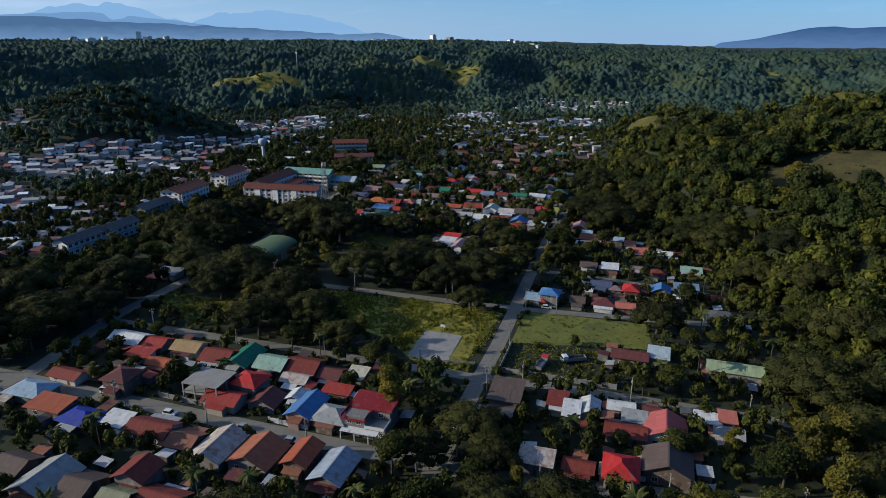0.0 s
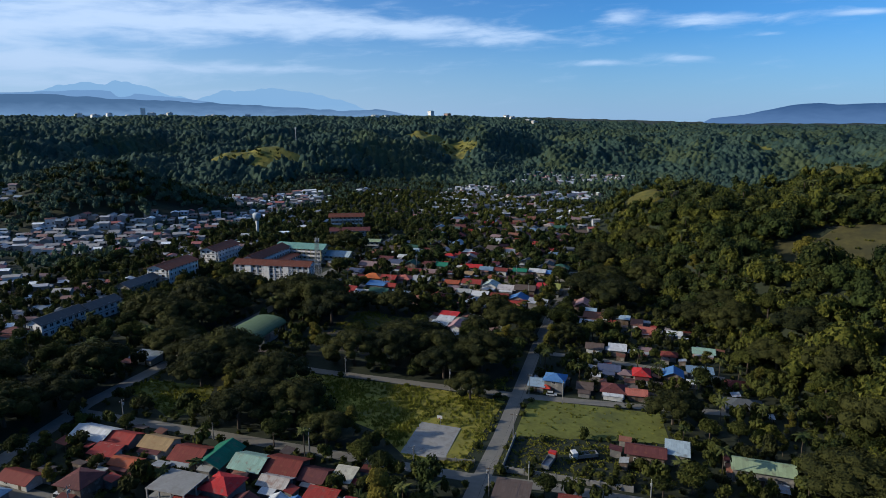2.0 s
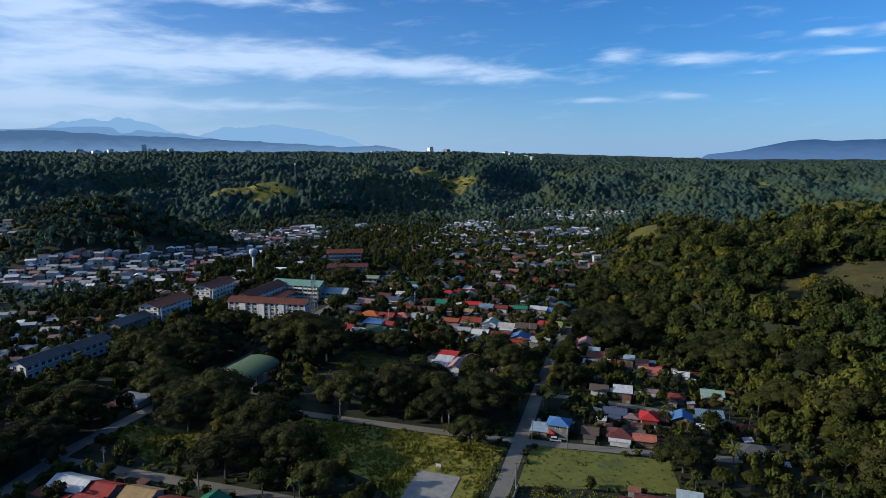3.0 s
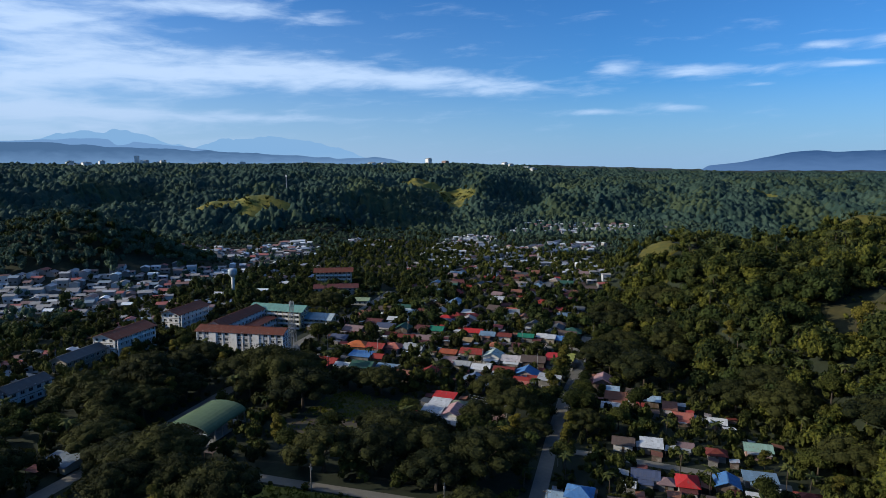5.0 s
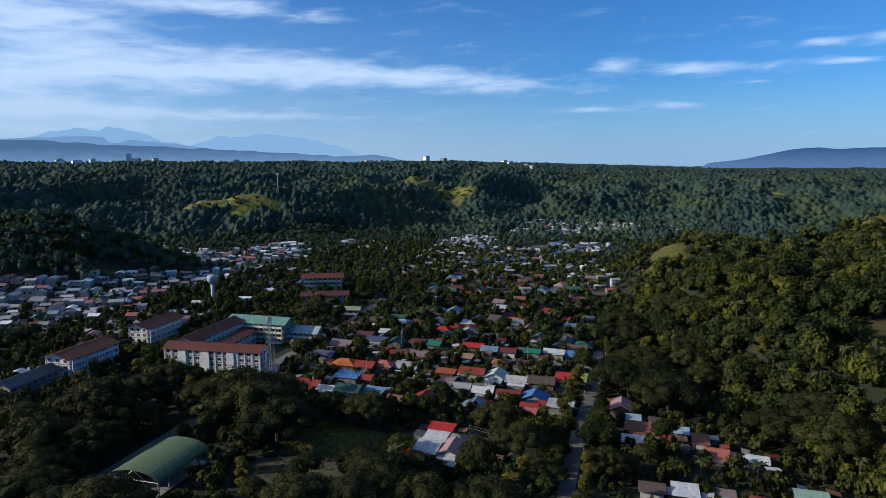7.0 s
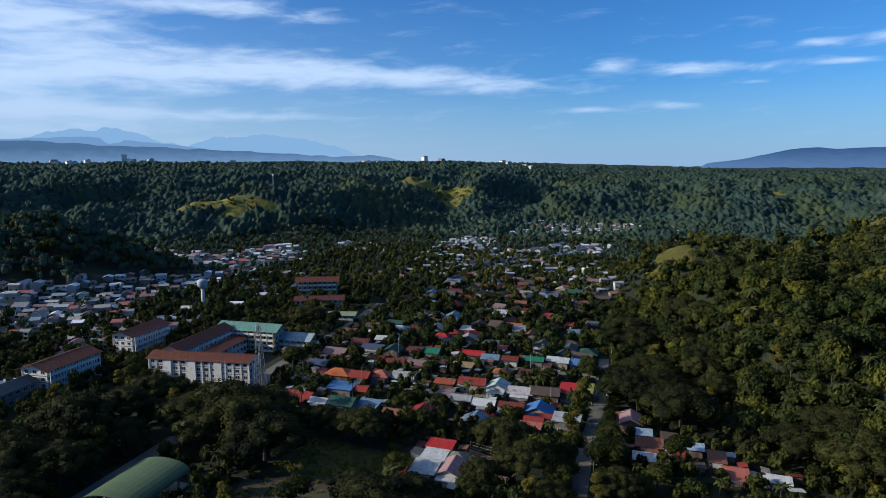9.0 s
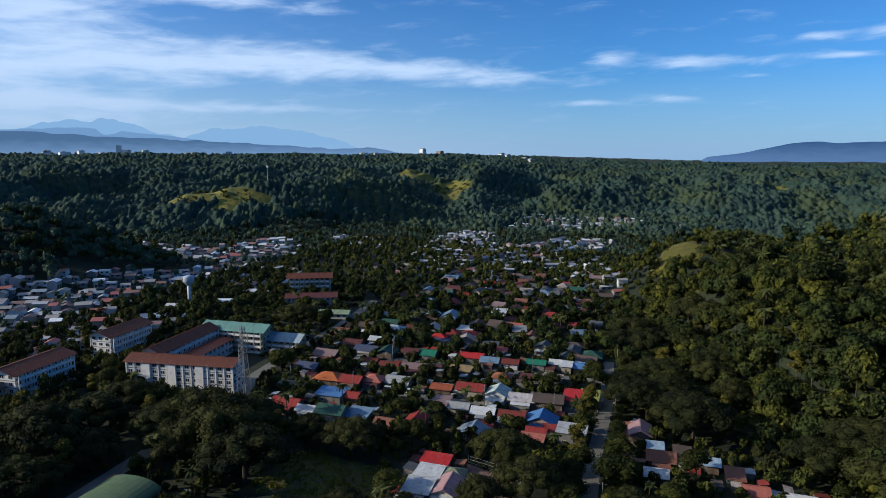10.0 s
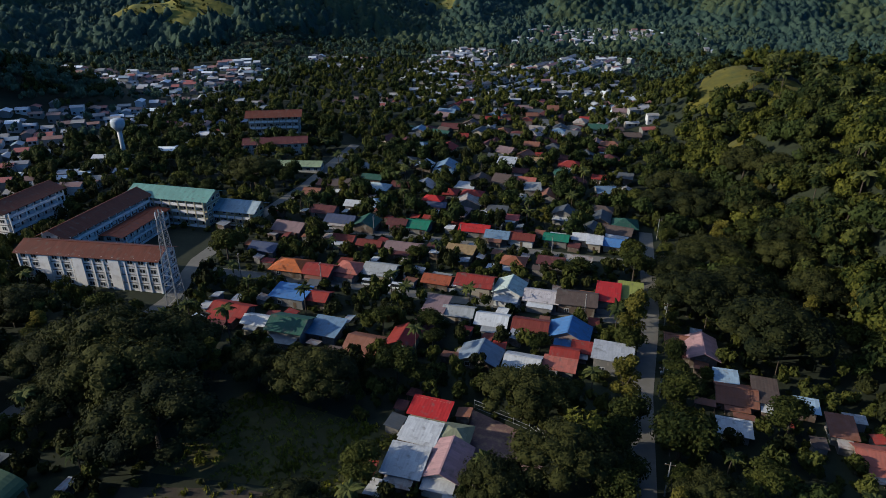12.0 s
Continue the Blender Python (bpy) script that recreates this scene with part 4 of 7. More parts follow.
house(-130.4, 394.9, 12.0, 6.4, 4.5, "gx", "mauve", 1)
house(-143.2, 393.8, 8.3, 4.6, 4.0, "gx", "darkred", 1)
house(-153.8, 394.8, 7.4, 4.6, 4.0, "gx", "darkred", 1)
house(-131.6, 375.9, 10.1, 8.3, 4.5, "gx", "grey", 1)
house(-141.7, 372.5, 7.7, 7.4, 5.0, "hip", "coral", 2)
house(-150.2, 367.7, 8.7, 7.4, 5.0, "gx", "red", 1)
house(-161.1, 368.0, 11.0, 8.3, 5.0, "hip", "orangebright", 1)
house(-151.0, 349.8, 10.4, 6.4, 4.5, "shed", "blue", 1)
house(-142.5, 351.4, 5.8, 5.5, 4.5, "gx", "red", 1)
house(-163.2, 336.4, 11.0, 6.4, 4.5, "gx", "red", 1)
house(-141.7, 332.4, 9.9, 8.3, 6.5, "gx", "darkgreen", 2)
house(-132.4, 335.8, 8.0, 7.4, 4.0, "shed", "steelblue", 1)
house(-153.1, 333.6, 6.4, 4.6, 4.0, "gx", "white", 1)
house(-119.4, 332.7, 8.3, 7.4, 4.5, "gx", "rust", 1)
house(-109.9, 337.0, 6.4, 8.3, 5.5, "gy", "red", 1)
house(-177.3, 378.7, 9.2, 6.4, 4.0, "gx", "navy", 1)
house(-177.8, 398.2, 11.0, 8.3, 4.5, "gx", "mauve", 1)
house(-173.4, 418.4, 9.2, 7.4, 4.5, "gx", "maroon", 1)
house(-162.5, 411.3, 11.0, 7.4, 4.5, "gx", "navy", 1)
house(-164.9, 428.0, 5.5, 5.5, 4.5, "gx", "white", 1)
house(-158.2, 433.4, 7.3, 6.4, 4.5, "hip", "lightblue", 1)
house(-152.0, 411.0, 8.3, 8.3, 5.0, "gy", "darkgreen", 1)
house(-140.2, 415.5, 6.8, 5.5, 4.5, "gx", "maroon", 1)
house(-132.2, 416.7, 8.7, 7.4, 4.5, "gx", "green", 1)
house(-131.7, 439.6, 7.4, 4.4, 4.0, "gx", "navy", 1)
house(-134.9, 444.7, 7.4, 5.4, 5.0, "hip", "brightred", 1)
house(-163.4, 451.2, 10.1, 7.4, 5.0, "hip", "paleblue", 1)
house(-169.9, 461.6, 9.2, 5.5, 5.0, "gx", "darkgreen", 1)
house(-153.9, 457.8, 8.3, 5.5, 4.5, "gx", "maroon", 1)
house(-144.4, 461.9, 8.3, 7.4, 5.0, "gy", "whitepink", 1)
house(-153.8, 490.9, 7.4, 6.4, 5.0, "gy", "white", 1)
house(-166.1, 481.5, 8.3, 5.5, 4.5, "gx", "palemint", 1)
house(-126.0, 466.6, 7.4, 5.5, 4.0, "shed", "white", 1)
house(-113.9, 501.2, 7.7, 7.4, 7.4, "shed", "white", 2, wall=WALLS[0])
house(-102.4, 514.5, 8.3, 5.5, 5.0, "shed", "tan", 1)
house(-84.0, 517.3, 11.0, 8.3, 5.5, "hip", "red", 1)
house(-100.9, 485.4, 7.4, 5.5, 4.5, "gx", "coral", 1)
house(-106.3, 496.5, 6.8, 5.5, 5.0, "gx", "maroon", 1)
house(-101.5, 462.3, 7.4, 5.5, 4.0, "gx", "grey", 1)
house(-99.1, 436.8, 5.5, 4.6, 4.0, "gx", "pinkred", 1)
house(-106.1, 442.2, 7.4, 4.6, 4.0, "shed", "slate", 1)
house(-68.7, 503.0, 5.5, 4.6, 4.0, "gx", "red", 1)
house(-31.0, 358.7, 7.0, 10.1, 5.5, "gy", "pink", 1)
house(-24.1, 341.4, 8.3, 7.9, 4.5, "gx", "rust", 1)
house(-17.3, 343.4, 4.7, 8.3, 4.5, "shed", "brown", 1)
house(-25.9, 347.4, 4.6, 3.5, 4.0, "shed", "lightblue", 1)
house(-37.4, 362.8, 5.2, 4.6, 4.0, "gx", "rust", 1)
house(-263.5, 210.5, 8.4, 6.0, 5.5, "hip", "maroon", 2, wall=WALLS[0])
house(-192.5, 210.5, 10.0, 7.0, 3.4, "shed", "bluegrey", 1)
house(-25.9, 327.6, 6.4, 3.7, 3.5, "shed", "white", 1)
house(-2.1, 335.2, 4.6, 6.4, 4.0, "shed", "rust", 1)



# ---- school and other large buildings ----
def block(name, x, y, lx, ly, storeys, rot, colour, label, wall=WHITE_WALL, storey=3.4, bays=(), rise=2.0, piers=True, gallery="", hipped=False):
    """A long institutional building: walls, floor bands, rows of windows, open galleries (on the sides named s or e) and a sheet roof."""
    storey = 2.8 if name == "school_wing" else storey
    m = pose(x, y, z_at(x, y) - 0.3, 0, 0, rot)
    FOOTPRINTS.append((x, y, max(lx, ly * 0.3) / 2 + 3, max(ly, lx * 0.25) / 2 + 3))
    b = thing(name, m, label, "building")
    X, Y, H = lx / 2, ly / 2, storeys * storey
    part("wall", Shape().box(-X, X, -Y, Y, -1, H), wall, b)
    long_x = lx >= ly
    kind = "hip" if hipped else "gx" if long_x else "gy"
    over = 1.9 if gallery else 1.0
    rs = roof_shape(kind, lx, ly, H + 0.2, rise, over).mesh("roof", ROOFS[colour])
    rib_uv(rs, long_x)
    part("roof", rs, None, b)
    if not hipped:
        end = Shape()
        for q in (-1, 1):
            tri = [(q * X, -Y, H), (q * X, Y, H), (q * X, 0, H + rise)] if long_x else [(-X, q * Y, H), (X, q * Y, H), (0, q * Y, H + rise)]
            inner = [(px - q * 0.2, py, pz) for px, py, pz in tri] if long_x else [(px, py - q * 0.2, pz) for px, py, pz in tri]
            end.add(tri + inner, [(0, 1, 2), (5, 4, 3), (0, 3, 4, 1), (1, 4, 5, 2), (2, 5, 3, 0)])
        part("gable", end, wall, b)
        a, c = (X + over - 0.1, 0.25) if long_x else (0.25, Y + over - 0.1)
        part("ridge_cap", Shape().box(-a, a, -c, c, H + rise + 0.18, H + rise + 0.28), ROOFS[colour], b)
    for k in range(1, storeys):
        part("floor_band", Shape().box(-X - 0.12, X + 0.12, -Y - 0.12, Y + 0.12, k * storey - 0.2, k * storey + 0.08), GREY_WALL, b)
    sides = [("s", 0, -Y, 0, lx), ("n", 0, Y, 180, lx), ("w", -X, 0, -90, ly), ("e", X, 0, 90, ly)]
    wide = Shape().box(-0.85, 0.85, -0.07, 0.0, -0.62, 0.62).mesh("pane", GLASS)
    frame_w = Shape().box(-1.0, 1.0, -0.1, 0.02, 0.62, 0.76).box(-1.05, 1.05, -0.2, 0.02, -0.76, -0.62).box(-1.0, -0.85, -0.1, 0.02, -0.62, 0.62).box(0.85, 1.0, -0.1, 0.02, -0.62, 0.62).box(-0.05, 0.05, -0.12, -0.07, -0.62, 0.62).mesh("window_frame", TRIM_WHITE)
    pier = Shape().box(-0.25, 0.25, -0.3, 0.02, -1, H + 0.1).mesh("pier", wall)
    for side, sx, sy, turn_deg, length in sides:
        n = max(1, round(length / 3.6))
        base = pose(sx, sy, 0, 0, 0, turn_deg)
        if side in gallery:
            parapet = Shape().box(-length / 2, length / 2, -1.75, -1.6, 0.0, 1.05).mesh("parapet", SCHOOL_WHITE)
            deck = Shape().box(-length / 2, length / 2, -1.7, 0.02, -0.22, -0.02).mesh("gallery_floor", CONCRETE)
            column = Shape().box(-0.2, 0.2, -1.85, -1.5, -1, H - 0.55).mesh("column", wall)
            for k in range(storeys):
                if k:
                    part("gallery_floor", deck, None, b, at=base @ pose(0, 0, k * storey))
                part("parapet", parapet, None, b, at=base @ pose(0, 0, k * storey))
            for i in range(n + 1):
                part("column", column, None, b, at=base @ pose((i / n - 0.5) * (length - 0.4), 0, 0))
        elif side == "n":
            continue
        for i in range(n):
            u = (i + 0.5) * length / n - length / 2
            if side == "s" and any(abs(u - v) < 1.9 for v in bays):
                continue
            for k in range(storeys):
                f = part("window", frame_w, None, b, at=base @ pose(u, 0, k * storey + storey * 0.52))
                part("pane", wide, None, f)
        if piers and length > 15 and side not in gallery:
            for i in range(n + 1):
                part("pier", pier, None, b, at=base @ pose(i * length / n - length / 2, 0, 0))
    for u in bays:
        part("stair_bay", Shape().box(u - 1.8, u + 1.8, -Y - 0.6, -Y + 0.02, -1, H - 0.1), SCHOOL_WHITE, b, "blank white stair bay")
    return b


SCHOOL_WHITE = surface("school_white_paint", (1.0, 0.97, 0.93), 0.75, 0.08, 0.3, (0.42, 0.39, 0.35), 0.25)
YELLOW_WALL = surface("pale_yellow_wall", (0.62, 0.55, 0.34), 0.8, 0.12, 0.3, (0.3, 0.27, 0.2), 0.3)
block("school_wing", -216, 343, 48, 10, 4, 8, "schoolred", "white four-storey school wing with red-brown sheet roof", SCHOOL_WHITE, bays=(-14.8, -3.0, 9.4))
block("school_wing", -238.5, 368, 9, 41, 4, 3, "schoolred", "white school wing with brown sheet roof round a yard", SCHOOL_WHITE, gallery="e")
block("yard_canteen", -228.5, 374, 7, 25, 2, 5, "orange", "low yard building with faded orange sheet roof", SCHOOL_WHITE, rise=0.35, gallery="e")
block("school_wing", -227, 396, 33, 10, 4, 3, "teal", "pale yellow four-storey school wing with teal roof", YELLOW_WALL, gallery="s")
block("school_hall", -203, 402, 17, 9, 2, 3, "paleblue", "low school hall with pale blue roof", YELLOW_WALL, gallery="s")
block("school_wing", -276, 370, 11, 26, 4, 3, "schoolred", "white school building with red roof among trees", SCHOOL_WHITE, gallery="e")
block("school_wing", -270, 317, 12.5, 27, 4, 3, "schoolred", "white four-storey building with red-brown roof", SCHOOL_WHITE, gallery="e")
block("barrack", -257, 226, 8, 24, 2, 2, "slate", "long two-storey white building with dark roof", SCHOOL_WHITE)
block("barrack", -256, 249, 8, 19, 2, 2, "slate", "long white two-storey building with grey roof", SCHOOL_WHITE)
block("school_annex", -270, 289, 9, 24, 2, 4, "slate", "long two-storey beige building with grey-brown roof", CREAM_WALL)
block("hospital_wing", -254, 519, 28, 10, 4, 24, "schoolred", "white-ended three-storey building with red roof", CREAM_WALL, gallery="s")
block("hospital_wing", -237, 490, 32, 9, 2, 24, "maroon", "two-storey building with dark red roof among trees")
block("store_shed", -216, 468, 30, 8, 1, 12, "greencream", "long low shed with faded green roof", rise=1.2, piers=False)


def covered_court(x, y, span, length, rot):
    """A barrel-vaulted roof on posts over a ball court."""
    g = thing("covered_court", pose(x, y, z_at(x, y), 0, 0, rot), "open covered court with green barrel-vaulted sheet roof", "sports hall")
    FOOTPRINTS.append((x, y, span / 2 + 3, length / 2 + 3))
    s, n = Shape(), 14
    arc = [(-math.cos(math.pi * i / n) * (span / 2 + 0.6), 4.4 + math.sin(math.pi * i / n) * 3.2) for i in range(n + 1)]
    prof = arc + [(ax * 0.985, az - 0.14) for ax, az in arc[::-1]]
    k = len(prof)
    s.add([(u, v, z) for v in (-length / 2, length / 2) for u, z in prof], [(i, k + i, k + (i + 1) % k, (i + 1) % k) for i in range(k)] + [(i, i + 1, k - 2 - i, k - 1 - i) for i in range(n)] + [(2 * k - 1 - i, 2 * k - 2 - i, k + i + 1, k + i) for i in range(n)])
    me = s.mesh("roof", ROOFS["olive_green"])
    rib_uv(me, False)
    part("roof", me, None, g, smooth=False)
    post = Shape().box(-0.2, 0.2, -0.2, 0.2, -0.5, 4.5).mesh("post", CONCRETE)
    for sx in (-span / 2, span / 2):
        for i in range(6):
            part("post", post, None, g, at=pose(sx, (i / 5 - 0.5) * (length - 1), 0))
    part("floor_slab", Shape().box(-span / 2, span / 2, -length / 2, length / 2, -0.3, 0.12), CONCRETE, g)
    for sy in (-length / 2 + 0.3, length / 2 - 0.3):
        part("truss", Shape().bar((-span / 2, sy, 4.4), (span / 2, sy, 4.4), 0.12).bar((-span / 4, sy, 4.4), (0, sy, 7.4), 0.09).bar((span / 4, sy, 4.4), (0, sy, 7.4), 0.09), STEEL, g)
    return g


ROOFS["olive_green"] = surface("roof_sheet_vault", (0.14, 0.20, 0.10), 0.65, 0.1, 0.3, ribs=0.4, bump=0.3)
covered_court(-168, 251, 17, 24, 2)


def lattice_tower(x, y, h):
    t = thing("lattice_tower", pose(x, y, z_at(x, y)), "tall grey steel lattice communications tower", "mast")
    for i in range(4):
        a, b = math.pi / 4 + i * math.pi / 2, math.pi / 4 + (i + 1) * math.pi / 2
        r = lambda z: 3.0 - 2.2 * z / h
        part("leg", Shape().bar((r(0) * math.cos(a), r(0) * math.sin(a), -0.5), (r(h) * math.cos(a), r(h) * math.sin(a), h), 0.12), DULL_STEEL, t)
        z = 0.0
        while z < h - 1.5:
            step = max(1.8, r(z) * 1.3)
            p = [Vector((r(q) * math.cos(c), r(q) * math.sin(c), q)) for q in (z, min(h, z + step)) for c in (a, b)]
            for j, k in ((0, 3), (1, 2), (2, 3)):
                part("brace", Shape().bar(p[j], p[k], 0.055), DULL_STEEL, t)
            z += step
    for k, a in enumerate((0.3, 2.3, 4.4)):
        part("antenna", Shape().box(-0.18, 0.18, -0.12, 0.12, -1.1, 1.1), TRIM_WHITE, t, at=pose(1.2 * math.cos(a), 1.2 * math.sin(a), h - 1.5))
    return t


lattice_tower(-183, 337, 31)


def water_tower(x, y, h):
    t = thing("water_tower", pose(x, y, z_at(x, y)), "white mushroom-shaped concrete water tower", "water tower")
    part("stem", Shape().lathe([(1.5, -1), (1.1, h * 0.4), (1.2, h * 0.72)], 14), TRIM_WHITE, t, smooth=True)
    part("tank", Shape().lathe([(1.2, h * 0.72), (2.9, h * 0.82), (3.3, h * 0.85), (3.3, h * 0.96), (2.9, h), (0.8, h * 1.03)], 18), surface("tower_paint", (0.55, 0.62, 0.68), 0.6, 0.1, 0.3), t, smooth=True)


water_tower(-300, 450, 21)


# maps of free ground, a metre to the cell: distance to the roads' edges, to the houses' walls, and the open plots
MX, MY = np.meshgrid(np.arange(-560, 341) + 0.5, np.arange(60, 821) + 0.5)
ROAD_MAP, HOUSE_MAP, OPEN_MAP = np.full(MX.shape, 99.0), np.full(MX.shape, 99.0), np.zeros(MX.shape, bool)
for _, pts, width in ROADS:
    for (ax, ay), (bx, by) in zip(pts, pts[1:]):
        dx, dy = bx - ax, by - ay
        k = np.clip(((MX - ax) * dx + (MY - ay) * dy) / (dx * dx + dy * dy), 0, 1)
        ROAD_MAP = np.minimum(ROAD_MAP, np.hypot(MX - ax - k * dx, MY - ay - k * dy) - width / 2)
for hx, hy, a, b in FOOTPRINTS:
    HOUSE_MAP = np.minimum(HOUSE_MAP, np.maximum(np.abs(MX - hx) - a, np.abs(MY - hy) - b))
for poly in OPEN:
    inside = np.zeros(MX.shape, bool)
    for (ax, ay), (bx, by) in zip(poly, poly[1:] + poly[:1]):
        if ay != by:
            inside ^= ((ay > MY) != (by > MY)) & (MX < (bx - ax) * (MY - ay) / (by - ay) + ax)
    OPEN_MAP |= inside
FOOT_MAP = east_hill(MX, MY)
LOW_MAP = np.zeros(MX.shape, bool)
for poly in LOW:
    inside = np.zeros(MX.shape, bool)
    for (ax, ay), (bx, by) in zip(poly, poly[1:] + poly[:1]):
        if ay != by:
            inside ^= ((ay > MY) != (by > MY)) & (MX < (bx - ax) * (MY - ay) / (by - ay) + ax)
    LOW_MAP |= inside


def open_near(x, y, r):
    """Whether open or low ground lies within r metres."""
    return any(OPEN_MAP[c] or LOW_MAP[c] for c in (cell_of(x + r * math.cos(a), y + r * math.sin(a)) for a in (0.2, 1.0, 1.8, 2.6, 3.4, 4.2, 5.0, 5.8)))


def cell_of(x, y):
    return min(760, max(0, int(y - 60))), min(900, max(0, int(x + 560)))


def in_view(x, y, margin=4.0):
    """Inside the fan of ground that the flight looks over."""
    for ex, ey in ((2, -8), (-25, 85), (-57, 190)):
        a = math.degrees(math.atan2(-(x - ex), y - ey)) - 17.4
        if abs(a) < 35 + margin:
            return True
    return False




# ---- the far town: roofs and walls of many small houses ----
def town_mass(name, spots, label, roof, wall):
    """Small gabled houses, joined; each row x, y, length, width, height, turn."""
    V, F, M = [], [], []
    ground_z = height(np.array([p[0] for p in spots]), np.array([p[1] for p in spots])).tolist()
    for (x, y, lx, ly, h, a), z in zip(spots, ground_z):
        c, s = math.cos(a), math.sin(a)
        at = lambda px, py, pz: (x + px * c - py * s, y + px * s + py * c, z + pz)
        X, Y, R = lx / 2, ly / 2, ly * 0.18
        k = len(V)
        V += [at(-X, -Y, -1), at(X, -Y, -1), at(X, Y, -1), at(-X, Y, -1), at(-X, -Y, h), at(X, -Y, h), at(X, Y, h), at(-X, Y, h), at(-X, 0, h + R), at(X, 0, h + R)]
        F += [(k, k + 1, k + 5, k + 4), (k + 1, k + 2, k + 6, k + 9, k + 5), (k + 2, k + 3, k + 7, k + 6), (k + 3, k, k + 4, k + 8, k + 7)]
        M += [0] * 4
        X, Y = X + 0.5, Y + 0.5
        k = len(V)
        V += [at(-X, -Y, h - 0.1), at(X, -Y, h - 0.1), at(X, 0, h + R + 0.1), at(-X, 0, h + R + 0.1), at(X, Y, h - 0.1), at(-X, Y, h - 0.1)]
        F += [(k, k + 1, k + 2, k + 3), (k + 3, k + 2, k + 4, k + 5)]
        M += [1] * 2
        for wx in (-X * 0.45, X * 0.45):
            k = len(V)
            V += [at(wx - 0.7, -Y + 0.45, 1), at(wx + 0.7, -Y + 0.45, 1), at(wx + 0.7, -Y + 0.45, 2.2), at(wx - 0.7, -Y + 0.45, 2.2)]
            F += [(k, k + 1, k + 2, k + 3)]
            M += [2]
    return tagged(new(name, mesh_of(name, V, F, [wall, roof, GLASS], M)), label, "houses", kind="stuff")


def palette(name, colours):
    """A sheet roof or wall whose colour goes from house to house."""
    m = surface(name, (0.5, 0.5, 0.5), 0.55, 0.2, 0.3, per="")
    t = m.node_tree
    g, r = t.nodes.new("ShaderNodeNewGeometry"), t.nodes.new("ShaderNodeValToRGB")
    r.color_ramp.interpolation = "CONSTANT"
    t.links.new(g.outputs["Random Per Island"], r.inputs[0])
    while len(r.color_ramp.elements) < len(colours):
        r.color_ramp.elements.new(0.5)
    for i, (e, c) in enumerate(zip(r.color_ramp.elements, colours)):
        e.position, e.color = i / len(colours), (*c, 1)
    mul = [n for n in t.nodes if n.bl_idname == "ShaderNodeMix"][0]
    t.links.new(r.outputs[0], mul.inputs["A"])
    return m


TOWN_ROOF = palette("town_roofs", [(0.319, 0.319, 0.335), (0.191, 0.183, 0.183), (0.414, 0.414, 0.431), (0.191, 0.104, 0.0796), (0.24, 0.223, 0.208), (0.637, 0.653, 0.669), (0.143, 0.0877, 0.0796), (0.176, 0.215, 0.255), (0.271, 0.255, 0.24), (0.255, 0.0796, 0.0637)])
TOWN_WALL = palette("town_walls", [(0.271, 0.271, 0.263), (0.159, 0.151, 0.143), (0.223, 0.199, 0.176), (0.478, 0.478, 0.478)])
FAR_ROOF = palette("far_roofs", [(0.40, 0.41, 0.42), (0.22, 0.22, 0.23), (0.56, 0.57, 0.58), (0.24, 0.12, 0.10), (0.30, 0.30, 0.31), (0.16, 0.15, 0.15)])
FAR_WALL = palette("far_walls", [(0.40, 0.40, 0.39), (0.24, 0.23, 0.22), (0.34, 0.32, 0.29)])
towns = random.Random(8)
spots, taken = [], set()
AREAS = [((-300, -45), (590, 730), 120), ((-530, -286), (330, 640), 820), ((-260, -70), (700, 930), 230), ((-210, 30), (970, 1240), 210), ((-430, -290), (640, 800), 90), ((-560, -500), (250, 470), 110), ((-300, -255), (230, 300), 12), ((-430, -272), (185, 350), 210), ((-345, -285), (345, 470), 60)]
# rows of long sheds on both sides of the market street
for k in range(7):
    for off in (-11, -22, 10, 21):
        mx, my = -168 + 10.2 * k + off * 0.956, 703 + 33 * k - off * 0.29
        if towns.random() < 0.85:
            spots.append((mx, my, towns.uniform(22, 31), towns.uniform(5.5, 7.5), towns.uniform(3.2, 4.6), radians(73 + towns.uniform(-2, 2))))
# the upper village, house by house
upper = random.Random(31)
uv_taken = set()
for attempt in range(1200):
    x, y = upper.uniform(-185, -52), upper.uniform(425, 640)
    x, y = round(x / 11) * 11 + upper.uniform(-2.6, 2.6), round(y / 11.5) * 11.5 + upper.uniform(-3.0, 3.0)
    cell = (round(x / 11), round(y / 11.5))
    if cell in uv_taken or len(uv_taken) >= 98 or HOUSE_MAP[cell_of(x, y)] < 4.5 or ROAD_MAP[cell_of(x, y)] < 5 or FOOT_MAP[cell_of(x, y)] > -5:
        continue
    uv_taken.add(cell)
    house(x, y, upper.uniform(6, 11), upper.uniform(5.5, 10), upper.choice((3.4, 4, 4.5, 5, 6.2)), upper.choice(("gx", "gx", "gy", "hip")), upper.choice(("grey", "darkred", "maroon", "mauve", "rust", "steelblue", "brown", "red", "rustwhite", "maroon", "slate", "slate", "brown", "rust", "darkgreen", "maroon")), 1, rot=upper.choice((0, 0, 12, -10)) + upper.uniform(-8, 8), wall=upper.choice((GREY_WALL, WALLS[5], WALLS[5], CREAM_WALL)), windows=False)


